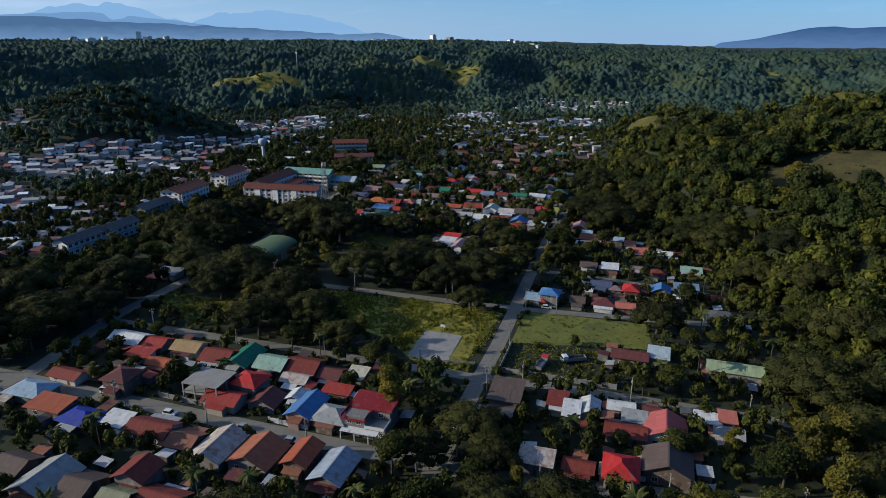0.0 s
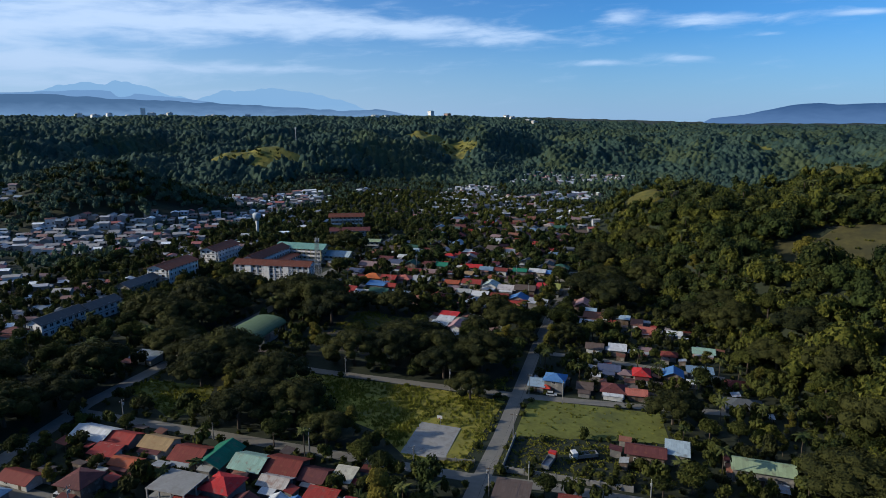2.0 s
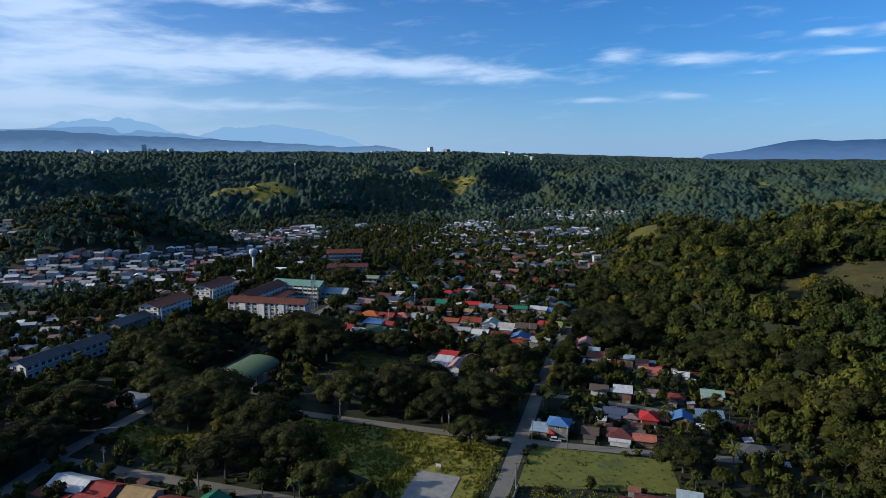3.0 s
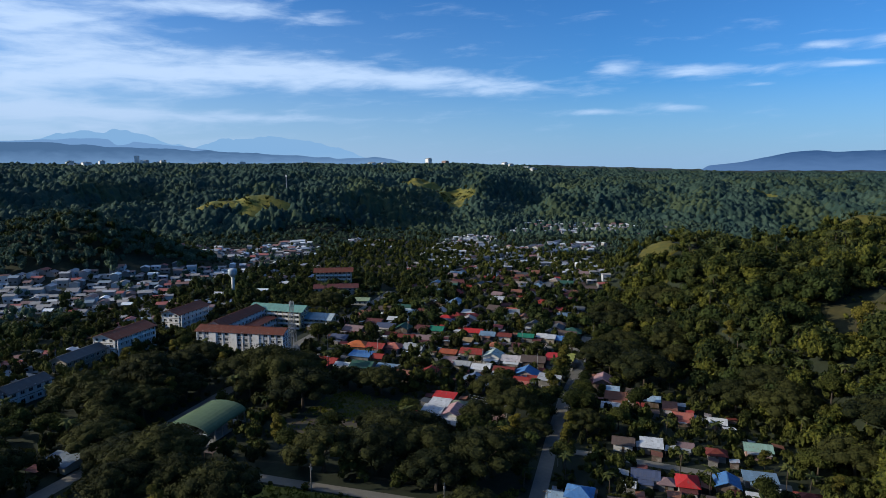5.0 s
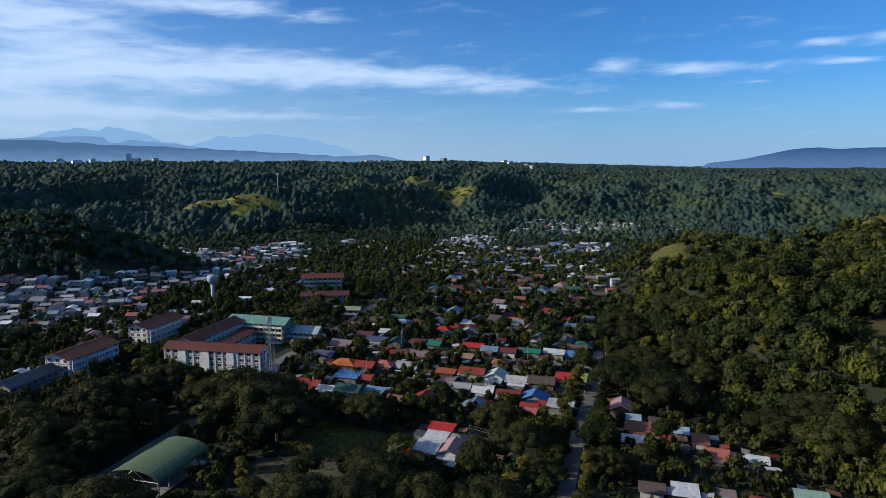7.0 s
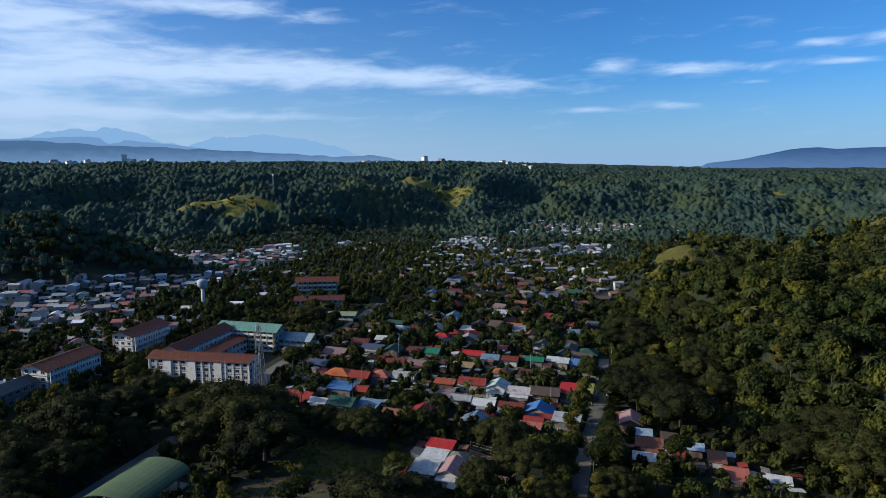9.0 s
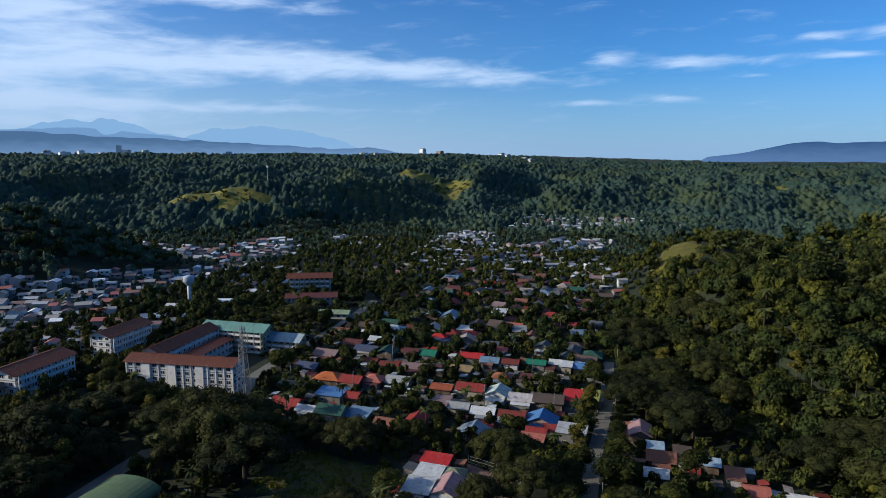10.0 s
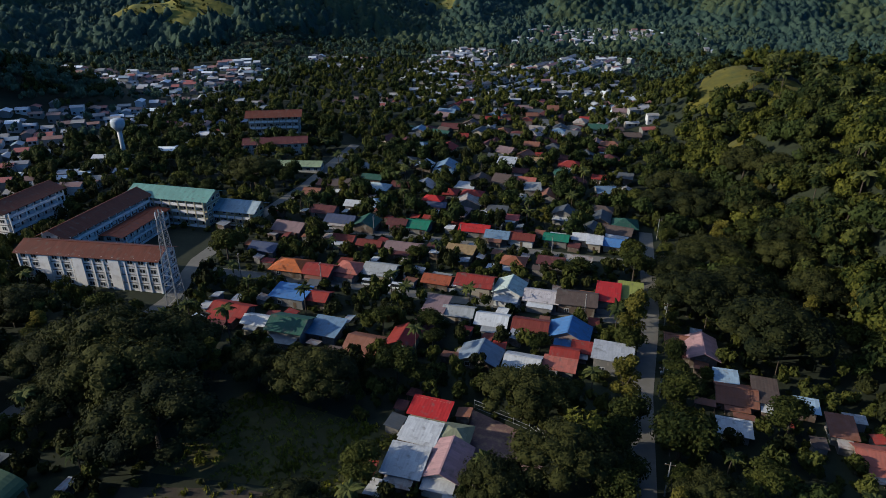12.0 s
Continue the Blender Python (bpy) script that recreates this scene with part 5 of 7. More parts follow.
def lean_to(x, y, lx, ly, h, rot, colour, wall):
    """A small lean-to: low walls or posts under one sloping sheet."""
    t = thing("lean_to", pose(x, y, z_at(x, y), 0, 0, rot), f"small lean-to shed with {WORDS.get(colour, colour)} sheet roof", "shed", "sheds between the houses")
    X, Y = lx / 2, ly / 2
    if wall:
        part("wall", Shape().box(-X, X, -Y, Y, -0.6, h - 0.15), wall, t)
    else:
        post = Shape().box(-0.07, 0.07, -0.07, 0.07, -0.6, h).mesh("post", TIMBER)
        for sx, sy in ((-X, -Y), (X, -Y), (X, Y), (-X, Y)):
            part("post", post, None, t, at=pose(sx, sy, 0))
    me = Shape().slab([(-X - 0.3, -Y - 0.3, h - 0.05), (X + 0.3, -Y - 0.3, h - 0.05), (X + 0.3, Y + 0.3, h + 0.45), (-X - 0.3, Y + 0.3, h + 0.45)], 0.06).mesh("roof", ROOFS[colour])
    rib_uv(me, True)
    part("roof", me, None, t)


HOUSE_MAP = np.full(MX.shape, 99.0)
for hx, hy, a, b in FOOTPRINTS:
    HOUSE_MAP = np.minimum(HOUSE_MAP, np.maximum(np.abs(MX - hx) - a, np.abs(MY - hy) - b))
sheds, shed_at = random.Random(77), []
for attempt in range(9000):
    x, y = sheds.uniform(-215, 45), sheds.uniform(84, 445)
    c = cell_of(x, y)
    lx, ly = sheds.uniform(2.4, 4.6), sheds.uniform(2.0, 3.4)
    if len(shed_at) >= 190 or not in_view(x, y) or not 1.3 < HOUSE_MAP[c] < 3.2 or ROAD_MAP[c] < 2.6 or OPEN_MAP[c] or FOOT_MAP[c] > 8 or any((x - px) ** 2 + (y - py) ** 2 < 26 for px, py in shed_at):
        continue
    shed_at.append((x, y))
    lean_to(x, y, lx, ly, sheds.uniform(2.0, 2.6), sheds.choice((0, 90, 180, 270)) + sheds.uniform(-6, 6), sheds.choice(("rust", "grey", "maroon", "rustwhite", "white", "darkred", "rust", "brown", "bluewhite", "slate", "red", "whiterib")), sheds.choice((None, GREY_WALL, WALLS[5])))
FOOTPRINTS += [(x, y, 1.6, 1.4) for x, y in shed_at]
HOUSE_MAP = np.full(MX.shape, 99.0)
for hx, hy, a, b in FOOTPRINTS:
    HOUSE_MAP = np.minimum(HOUSE_MAP, np.maximum(np.abs(MX - hx) - a, np.abs(MY - hy) - b))
for (x0, x1), (y0, y1), count in AREAS:
    made = 0
    tx, ty = np.array([[towns.uniform(x0, x1), towns.uniform(y0, y1)] for _ in range(count * 8)]).T
    ok = (east_hill(tx, ty) < -4) & (fbm(tx / 80, ty / 80, 77, 2) > 0.40) & (outside_valley(tx, ty) <= 0) & (np.hypot(tx + 485, ty - 492) > 85)
    for x, y in zip(tx[ok].tolist(), ty[ok].tolist()):
        if made >= count or not in_view(x, y):
            continue
        # rows of plots along small streets
        x, y = round(x / 9.5) * 9.5 + towns.uniform(-3.2, 3.2), round(y / 10.5) * 10.5 + towns.uniform(-3.4, 3.4)
        cell = (round(x / 9.5), round(y / 10.5))
        if cell in taken or (y < 820 and (HOUSE_MAP[cell_of(x, y)] < 5 or ROAD_MAP[cell_of(x, y)] < 5 or OPEN_MAP[cell_of(x, y)])):
            continue
        taken.add(cell)
        made += 1
        spots.append((x, y, towns.uniform(4, 9), towns.uniform(4, 6.5), towns.choice((2.3, 2.5, 2.6, 2.8, 5.0)), radians(towns.choice((0, 0, 90)) + towns.uniform(-6, 6) + 40 * float(value_noise(x / 120, y / 120, 9)))))
town_mass("town_houses", [s for s in spots if s[1] < 680], "dense small houses with grey, white and rusty roofs", TOWN_ROOF, TOWN_WALL)
town_mass("market_houses", [s for s in spots if s[1] >= 680], "pale houses and long sheds of the far quarter", FAR_ROOF, FAR_WALL)
TOWN_CELLS = {(int(s[0] // 9), int(s[1] // 9)) for s in spots}



def near_town(x, y):
    return any((int(x // 9) + i, int(y // 9) + j) in TOWN_CELLS for i in (-1, 0, 1) for j in (-1, 0, 1))

# ---- trees and other plants ----
def unit_rows(n, g):
    v = g.normal(size=(n, 3))
    return v / np.linalg.norm(v, axis=1, keepdims=True)


ICO = (1 + 5**0.5) / 2
ICO_V = np.array([(-1, ICO, 0), (1, ICO, 0), (-1, -ICO, 0), (1, -ICO, 0), (0, -1, ICO), (0, 1, ICO), (0, -1, -ICO), (0, 1, -ICO), (ICO, 0, -1), (ICO, 0, 1), (-ICO, 0, -1), (-ICO, 0, 1)]) / math.hypot(1, ICO)
ICO_F = np.array([(0, 11, 5), (0, 5, 1), (0, 1, 7), (0, 7, 10), (0, 10, 11), (1, 5, 9), (5, 11, 4), (11, 10, 2), (10, 7, 6), (7, 1, 8), (3, 9, 4), (3, 4, 2), (3, 2, 6), (3, 6, 8), (3, 8, 9), (4, 9, 5), (2, 4, 11), (6, 2, 10), (8, 6, 7), (9, 8, 1)])


def finer(v, f):
    """Each triangle of a ball into four."""
    v, out, mids = [tuple(p) for p in v], [], {}

    def mid(i, j):
        key = (min(i, j), max(i, j))
        if key not in mids:
            q = (np.array(v[i]) + v[j]) / 2
            v.append(tuple(q / np.linalg.norm(q)))
            mids[key] = len(v) - 1
        return mids[key]

    for a, b, c in f:
        ab, bc, ca = mid(a, b), mid(b, c), mid(c, a)
        out += [(a, ab, ca), (b, bc, ab), (c, ca, bc), (ab, bc, ca)]
    return np.array(v), np.array(out)


BALL_V, BALL_F = finer(ICO_V, ICO_F)


def crown(lobes, leaves, size, g, core=0.9, fine=True):
    """Lobes of foliage (centre, radii) with a lumpy skin, and loose sprays of leaves over them. Returns vertices, quads and triangles."""
    bv, bf = (BALL_V, BALL_F) if fine else (ICO_V, ICO_F)
    V, T = [], []
    for c, r in lobes:
        T.append(bf + len(bv) * len(V))
        V.append(bv * r * core * g.uniform(0.78, 1.14, (len(bv), 1)) + c)
    V, T = np.concatenate(V), np.concatenate(T)
    area = np.array([r[0] * r[1] for _, r in lobes])
    pick = g.choice(len(lobes), leaves, p=area / area.sum())
    c, r = np.array([l[0] for l in lobes])[pick], np.array([l[1] for l in lobes])[pick]
    d = unit_rows(leaves, g)
    d[:, 2] = np.where(d[:, 2] < -0.35, -d[:, 2], d[:, 2])
    p = c + d * r * g.uniform(0.86, 1.12, (leaves, 1))
    n = d * 0.9 + unit_rows(leaves, g) * 0.75 + (0, 0, 0.25)
    n /= np.linalg.norm(n, axis=1, keepdims=True)
    a = np.cross(n, unit_rows(leaves, g))
    a /= np.linalg.norm(a, axis=1, keepdims=True) + 1e-9
    b = np.cross(n, a)
    s = size * g.uniform(0.55, 1.2, (leaves, 1))
    k = len(V)
    leaf = np.stack([p - a * s * 0.6 - b * s * 0.3, p + a * s * 0.6 - b * s * 0.25 + n * s * 0.06, p + b * s * 0.65 + a * s * g.uniform(-0.3, 0.3, (leaves, 1))], 1).reshape(-1, 3)
    return np.concatenate([V, leaf]), np.zeros((0, 4), int), np.concatenate([T, k + np.arange(leaves * 3).reshape(-1, 3)])


def lobes_for(kind, g):
    """Lobes of a crown about 1 m in radius and in height from 0 to 1 of the tree."""
    out = []
    if kind == "rain":
        for i in range(26):
            a, q = 2.4 * i + g.uniform(-0.4, 0.4), math.sqrt((i + 0.5) / 26) * 0.84
            out.append((np.array([q * math.cos(a), q * math.sin(a), 0.84 - 0.46 * q * q + g.uniform(-0.035, 0.035)]), np.array([0.28, 0.28, 0.16]) * g.uniform(0.8, 1.15)))
    elif kind == "mango":
        for i in range(12):
            d = unit_rows(1, g)[0]
            d[2] = abs(d[2]) * 0.8 - 0.15
            out.append((d * (0.56, 0.56, 0.26) * g.uniform(0.7, 1.05) + (0, 0, 0.6), np.array([0.42, 0.42, 0.19]) * g.uniform(0.7, 1.15)))
    elif kind == "tall":
        for i in range(11):
            z, a = 0.3 + 0.062 * i, g.uniform(0, 2 * math.pi)
            q = 0.5 * (1 - abs(z - 0.55) * 1.1)
            out.append((np.array([q * math.cos(a), q * math.sin(a), z]), np.array([0.5, 0.5, 0.10]) * g.uniform(0.7, 1.1)))
    else:
        for i in range(5):
            a, q = g.uniform(0, 2 * math.pi), g.uniform(0, 0.5)
            out.append((np.array([q * math.cos(a), q * math.sin(a), g.uniform(0.4, 0.65)]), np.array([0.55, 0.55, 0.32]) * g.uniform(0.7, 1.1)))
    return out


def trunk_shape(r, h, g, limbs=4):
    """A tapered trunk that forks into limbs."""
    s, fork = Shape(), Vector((g.uniform(-0.3, 0.3), g.uniform(-0.3, 0.3), h * 0.42))
    s.lathe([(r * 0.055, -0.6), (r * 0.042, h * 0.2), (r * 0.036, h * 0.43)], 7)
    for i in range(limbs):
        a = 2 * math.pi * i / limbs + g.uniform(-0.4, 0.4)
        s.bar(fork * 0.9, (r * 0.5 * math.cos(a), r * 0.5 * math.sin(a), h * g.uniform(0.65, 0.8)), r * 0.018, 5)
    return s


TREES = {}
gen = np.random.default_rng(12)
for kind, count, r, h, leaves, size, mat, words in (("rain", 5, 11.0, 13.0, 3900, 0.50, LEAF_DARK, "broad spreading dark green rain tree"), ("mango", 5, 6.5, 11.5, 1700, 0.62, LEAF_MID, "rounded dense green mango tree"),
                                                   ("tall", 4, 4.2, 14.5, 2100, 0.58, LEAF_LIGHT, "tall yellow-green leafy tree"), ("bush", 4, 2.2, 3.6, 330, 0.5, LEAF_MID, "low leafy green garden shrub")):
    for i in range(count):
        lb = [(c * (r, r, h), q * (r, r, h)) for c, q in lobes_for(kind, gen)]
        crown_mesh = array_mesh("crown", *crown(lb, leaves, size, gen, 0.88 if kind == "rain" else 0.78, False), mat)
        trunk_mesh = trunk_shape(r, h, gen).mesh("trunk", BARK)
        TREES.setdefault(kind, []).append((trunk_mesh, crown_mesh, words))


def tree(kind, x, y, size=1.0):
    trunk_mesh, crown_mesh, words = rnd.choice(TREES[kind])
    t = thing({"bush": "shrub"}.get(kind, "tree"), pose(x, y, z_at(x, y), 0, 0, rnd.uniform(0, 360)) @ Matrix.Diagonal((size * rnd.uniform(0.9, 1.1), size * rnd.uniform(0.9, 1.1), size * rnd.uniform(0.88, 1.12), 1)), words, "shrub" if kind == "bush" else "tree", "trees of the valley")
    part("trunk", trunk_mesh, None, t)
    part("crown", crown_mesh, None, t)
    PLANTED.append((x, y))
    return t


def palm_meshes(g, h):
    s = Shape()
    lean = Vector((g.uniform(-0.7, 0.7), g.uniform(-0.7, 0.7), 0))
    pts = [lean * (k / 4) ** 2 + Vector((0, 0, h * k / 4)) for k in range(5)]
    for a, b in zip(pts, pts[1:]):
        s.bar(a - Vector((0, 0, 0.3)), b, 0.16, 6)
    V, F, top = [], [], pts[-1]
    for i in range(17):
        a, droop, L = 2 * math.pi * i / 17 + g.uniform(-0.15, 0.15), g.uniform(0.3, 1.5), g.uniform(2.8, 3.7)
        out = Vector((math.cos(a), math.sin(a), 0))
        side = Vector((-out.y, out.x, 0))
        lift = g.uniform(0.0, 1.0)
        prev = None
        for k in range(6):
            u = k / 5
            c = top + out * L * u * (1 - 0.2 * droop * u) + Vector((0, 0, lift * L * u * 0.8 - droop * L * 0.65 * u * u))
            w = 0.5 * (0.25 + math.sin(math.pi * min(0.97, u + 0.08)))
            n = len(V)
            V += [c + side * w - Vector((0, 0, w * 0.45)), c, c - side * w - Vector((0, 0, w * 0.45))]
            if prev is not None:
                F += [(prev, prev + 1, n + 1, n), (prev + 1, prev + 2, n + 2, n + 1)]
            prev = n
    return s.mesh("trunk", BARK), mesh_of("crown", [tuple(v) for v in V], F, LEAF_PALM)


PALMS = [palm_meshes(gen, h) for h in (7, 9, 11)]


def palm(x, y, size=1.0):
    trunk_mesh, crown_mesh = rnd.choice(PALMS)
    t = thing("coconut_palm", pose(x, y, z_at(x, y), 0, 0, rnd.uniform(0, 360)) @ Matrix.Scale(size, 4), "slender coconut palm with drooping fronds", "palm tree", "trees of the valley")
    part("trunk", trunk_mesh, None, t)
    part("crown", crown_mesh, None, t)
    PLANTED.append((x, y))


PLANTED = []


def clear_of(x, y, r, gap_house, gap_road):
    c = cell_of(x, y)
    if ROAD_MAP[c] < gap_road or HOUSE_MAP[c] < gap_house:
        return False
    return all((x - px) ** 2 + (y - py) ** 2 > r * r for px, py in PLANTED) if r else True


def near_house(x, y):
    return HOUSE_MAP[cell_of(x, y)] < 11


tree("rain", -161, 309, 1.14)
tree("rain", -146, 283, 1.42)
tree("rain", -187, 297, 1.12)
tree("rain", -139, 311, 0.75)
tree("rain", -123, 310, 1.03)
tree("mango", -106, 322, 0.95)
tree("rain", -69, 321, 0.90)
tree("rain", -62, 301, 1.00)
tree("rain", -74, 289, 0.80)
tree("rain", -33, 382, 1.22)
tree("mango", -38, 316, 1.20)
tree("mango", -185, 367, 1.10)
tree("mango", -101, 288, 0.90)
tree("rain", -35, 140, 0.95)
tree("mango", -69, 165, 0.80)
tree("tall", -60, 145, 1.00)
tree("rain", -45, 127, 0.70)
tree("mango", -50, 121, 1.00)
tree("rain", -27, 132, 0.65)
tree("mango", -50, 149, 0.95)
tree("rain", 12, 232, 0.95)
tree("rain", 58, 197, 1.25)
tree("tall", 56, 164, 1.30)
tree("tall", 48, 160, 1.20)
tree("mango", 41, 146, 1.20)
tree("mango", 8, 184, 0.70)
tree("mango", 16, 189, 0.90)
tree("mango", 32, 224, 0.70)
tree("mango", -107, 170, 0.90)
tree("rain", -124, 176, 1.00)
tree("rain", -93, 178, 0.75)
tree("mango", -76, 169, 0.80)
tree("rain", -189, 166, 1.10)
tree("tall", 53, 143, 1.20)
tree("rain", -156, 198, 1.10)
tree("rain", -125, 190, 1.00)
tree("rain", -195, 187, 1.10)
tree("tall", -136, 249, 0.80)
tree("mango", -122, 261, 0.90)
tree("rain", -108, 272, 0.80)
tree("rain", -89, 270, 0.90)
tree("mango", -73, 279, 1.00)
tree("rain", -74, 319, 0.90)
tree("rain", -59, 225, 0.80)
tree("tall", -58, 285, 0.80)
tree("mango", 56, 331, 1.10)
tree("rain", -189, 222, 1.00)
tree("rain", -208, 258, 1.00)
tree("rain", -196, 274, 1.00)
tree("rain", -173, 286, 1.00)
tree("tall", -59, 269, 0.90)
tree("mango", -38, 334, 0.90)
tree("rain", -37, 401, 0.90)
tree("rain", 39, 351, 1.20)
tree("mango", -14, 331, 1.00)
tree("rain", -52, 288, 0.70)
tree("rain", -33, 300, 0.80)
tree("mango", -51, 262, 0.95)
tree("mango", -38, 268, 0.95)

# shade trees along the main road
for k in range(17):
    for sx in (-38.8, -50.5):
        x, y = sx + rnd.uniform(-0.8, 0.8), 296 + 9.2 * k + rnd.uniform(-2.5, 2.5)
        c = cell_of(x, y)
        if HOUSE_MAP[c] > 1.2 and ROAD_MAP[c] > 0.8 and not OPEN_MAP[c] and not LOW_MAP[c]:
            tree(rnd.choice(("mango", "mango", "tall")), x, y, rnd.uniform(0.85, 1.15) if sx < -45 else rnd.uniform(0.5, 0.85))
# bare places on the wooded hill
BARE = [(-3, 624, 19, 24), (112, 402, 46, 34), (208, 790, 42, 34), (-8, 540, 13, 8), (28, 598, 10, 12)]


def bare_hill(x, y):
    return any(((x - bx) / a) ** 2 + ((y - by) / b) ** 2 < 1 for bx, by, a, b in BARE)


# palms scattered over the wooded hill
for attempt in range(900):
    x, y = rnd.uniform(0, 190), rnd.uniform(200, 640)
    if len(PLANTED) < 230 and in_view(x, y) and FOOT_MAP[cell_of(x, y)] > 22 and value_noise(x / 60, y / 60, 5) > 0.52 and not bare_hill(x, y) and clear_of(x, y, 7, 3, 3):
        palm(x, y, rnd.uniform(1.1, 1.5))
counts = {"rain": 0, "mango": 0, "tall": 0, "bush": 0, "palm": 0}
place = random.Random(21)
for attempt in range(42000):
    x, y = place.uniform(-250, 90), place.uniform(74, 500)
    if not in_view(x, y) or OPEN_MAP[cell_of(x, y)]:
        continue
    homes = near_house(x, y)
    u = place.random()
    if homes:
        kind, size, r = (("bush", place.uniform(0.7, 1.5), 3.0) if u < 0.55 else ("mango", place.uniform(0.5, 0.85), 5.0) if u < 0.78 else ("palm", place.uniform(0.8, 1.1), 5.0) if u < 0.9 else ("tall", place.uniform(0.4, 0.65), 4.5))
        gap = 0.7 if kind == "bush" else 1.4
    else:
        kind, size, r = (("rain", place.uniform(0.95, 1.4), 13.0) if u < 0.6 else ("mango", place.uniform(0.75, 1.1), 7.5) if u < 0.85 else ("tall", place.uniform(0.6, 1.0), 6.5))
        gap = 3.0
    if counts[kind] >= {"rain": 58, "mango": 95, "tall": 42, "bush": 240, "palm": 90}[kind] or FOOT_MAP[cell_of(x, y)] > 30 or (kind == "rain" and x < -222):
        continue
    if (kind in ("rain", "mango", "tall") and open_near(x, y, 6.5 * size)) or (LOW_MAP[cell_of(x, y)] and kind != "bush"):
        continue
    reach = {"rain": 5.0, "mango": 2.5, "tall": 1.8, "bush": 0.9, "palm": 1.5}[kind]
    if not clear_of(x, y, r, gap, reach):
        continue
    counts[kind] += 1
    palm(x, y, size) if kind == "palm" else tree(kind, x, y, size)


def plant_mass(name, spots, templates, mat, label, g, soft=False):
    """Many trees joined into one mesh. spots: rows of x, y, z, size, height."""
    Vs, Qs, Ts, k = [], [], [], 0
    ground_z = height(np.array([p[0] for p in spots]), np.array([p[1] for p in spots]))
    for (x, y, dz, s, hz), z in zip(spots, ground_z + [p[2] for p in spots]):
        v, q, t = templates[g.integers(len(templates))]
        a = g.uniform(0, 2 * math.pi)
        c, n = math.cos(a), math.sin(a)
        w = np.stack([(v[:, 0] * c - v[:, 1] * n) * s + x, (v[:, 0] * n + v[:, 1] * c) * s + y, v[:, 2] * hz + z], -1)
        Vs.append(w)
        Qs.append(q + k)
        Ts.append(t + k)
        k += len(v)
    ob = new(name, array_mesh(name, np.concatenate(Vs), np.concatenate(Qs), np.concatenate(Ts), mat))
    if soft:
        ob.data.polygons.foreach_set("use_smooth", [True] * len(ob.data.polygons))
    return tagged(ob, label, "trees", kind="stuff")


def templates(count, lobes, leaves, size, g, fine=True):
    out = []
    for _ in range(count):
        lb = []
        for i in range(lobes):
            d = unit_rows(1, g)[0]
            d[2] = abs(d[2]) * 0.8 - 0.2
            q = g.uniform(0.6, 1.15)
            lb.append((d * (0.62 if lobes > 1 else 0.1) + (0, 0, 0.85), np.array([0.52, 0.52, 0.44]) * q * (1 if lobes > 1 else 1.6)))
        out.append(crown(lb, leaves, size, g, 0.82, fine))
    return out


near_t = templates(16, 6, 340, 0.17, gen, False)
mid_t = templates(10, 4, 90, 0.24, gen, False)
shrub_t = templates(8, 1, 26, 0.48, gen, False)
small_t = templates(10, 3, 150, 0.25, gen, False)
far_t = templates(12, 3, 22, 0.26, gen, False)
town_t = templates(10, 3, 55, 0.30, gen, False)
distant_t = templates(10, 2, 12, 0.34, gen, False)
SLOPE_MAT = surface("dry_slope_grass", (0.080, 0.070, 0.018), 0.95, 0.5, 0.05, (0.026, 0.026, 0.011), 0.7, per="", fine=7)
KNOB_MAT = surface("olive_turf", (0.125, 0.110, 0.012), 0.95, 0.5, 0.07, (0.05, 0.055, 0.014), 0.6, per="", fine=6, bump=0.5)
for bx, by, a, b in BARE:
    drape("ground_turf", bx, by, a * 1.05, b * 1.05, SLOPE_MAT if by == 402 else KNOB_MAT, "bare grass slope on the wooded hill")
for kx, ky, ka, kb in GRASSY:
    drape("ground_knoll", kx, ky, ka * 1.1, kb * 1.1, KNOLL_MAT, "grassy knoll among the woods")
strip("path_terrace", [(40, 456), (68, 448), (90, 441), (114, 433), (140, 425), (175, 416)], 3.0, SOIL, "earth track along the hill terrace", 0.2, "path")
tree("tall", 76, 372, 1.7)
taken, spots = set(), []


# the wooded hill in the east, and the woods between the houses
mid_spots = []
for attempt in range(80000):
    x, y = place.uniform(-340, 330), place.uniform(74, 800)
    hill = FOOT_MAP[cell_of(x, y)] > 9
    away = y > 560 or x > 150
    r = 8.4 if away else 7.4 if hill else 6.4
    cell = (r, int(x // r), int(y // r))
    if cell in taken or not in_view(x, y) or OPEN_MAP[cell_of(x, y)] or bare_hill(x, y):
        continue
    homes = near_house(x, y)
    if homes and place.random() < 0.04:
        taken.add(cell)
        continue
    if not hill and (not clear_of(x, y, 4.5 if homes else 8.0, 0.9 if y > 420 else 1.8, 3.0) or open_near(x, y, 4)):
        continue
    if (int(x // 9), int(y // 9)) in TOWN_CELLS and place.random() < 0.62:
        continue
    if not hill and y > 560 and place.random() < 0.35:
        continue
    taken.add(cell)
    s = (place.uniform(3.6, 5.0) if y > 420 and place.random() < 0.3 else place.uniform(2.2, 3.5)) if homes or (not hill and near_town(x, y)) else max(3.55, min(9.5, place.lognormvariate(1.6, 0.3))) if hill else max(2.2, min(6.0, place.lognormvariate(1.15, 0.3)))
    (mid_spots if away else spots).append((x, y, -0.6, s, s * (place.uniform(1.4, 1.9) if s < 3.52 else place.uniform(1.0, 1.5))))
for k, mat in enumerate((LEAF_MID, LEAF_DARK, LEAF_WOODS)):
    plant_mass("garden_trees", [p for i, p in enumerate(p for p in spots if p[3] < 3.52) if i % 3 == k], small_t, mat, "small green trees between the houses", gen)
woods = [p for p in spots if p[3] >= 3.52]
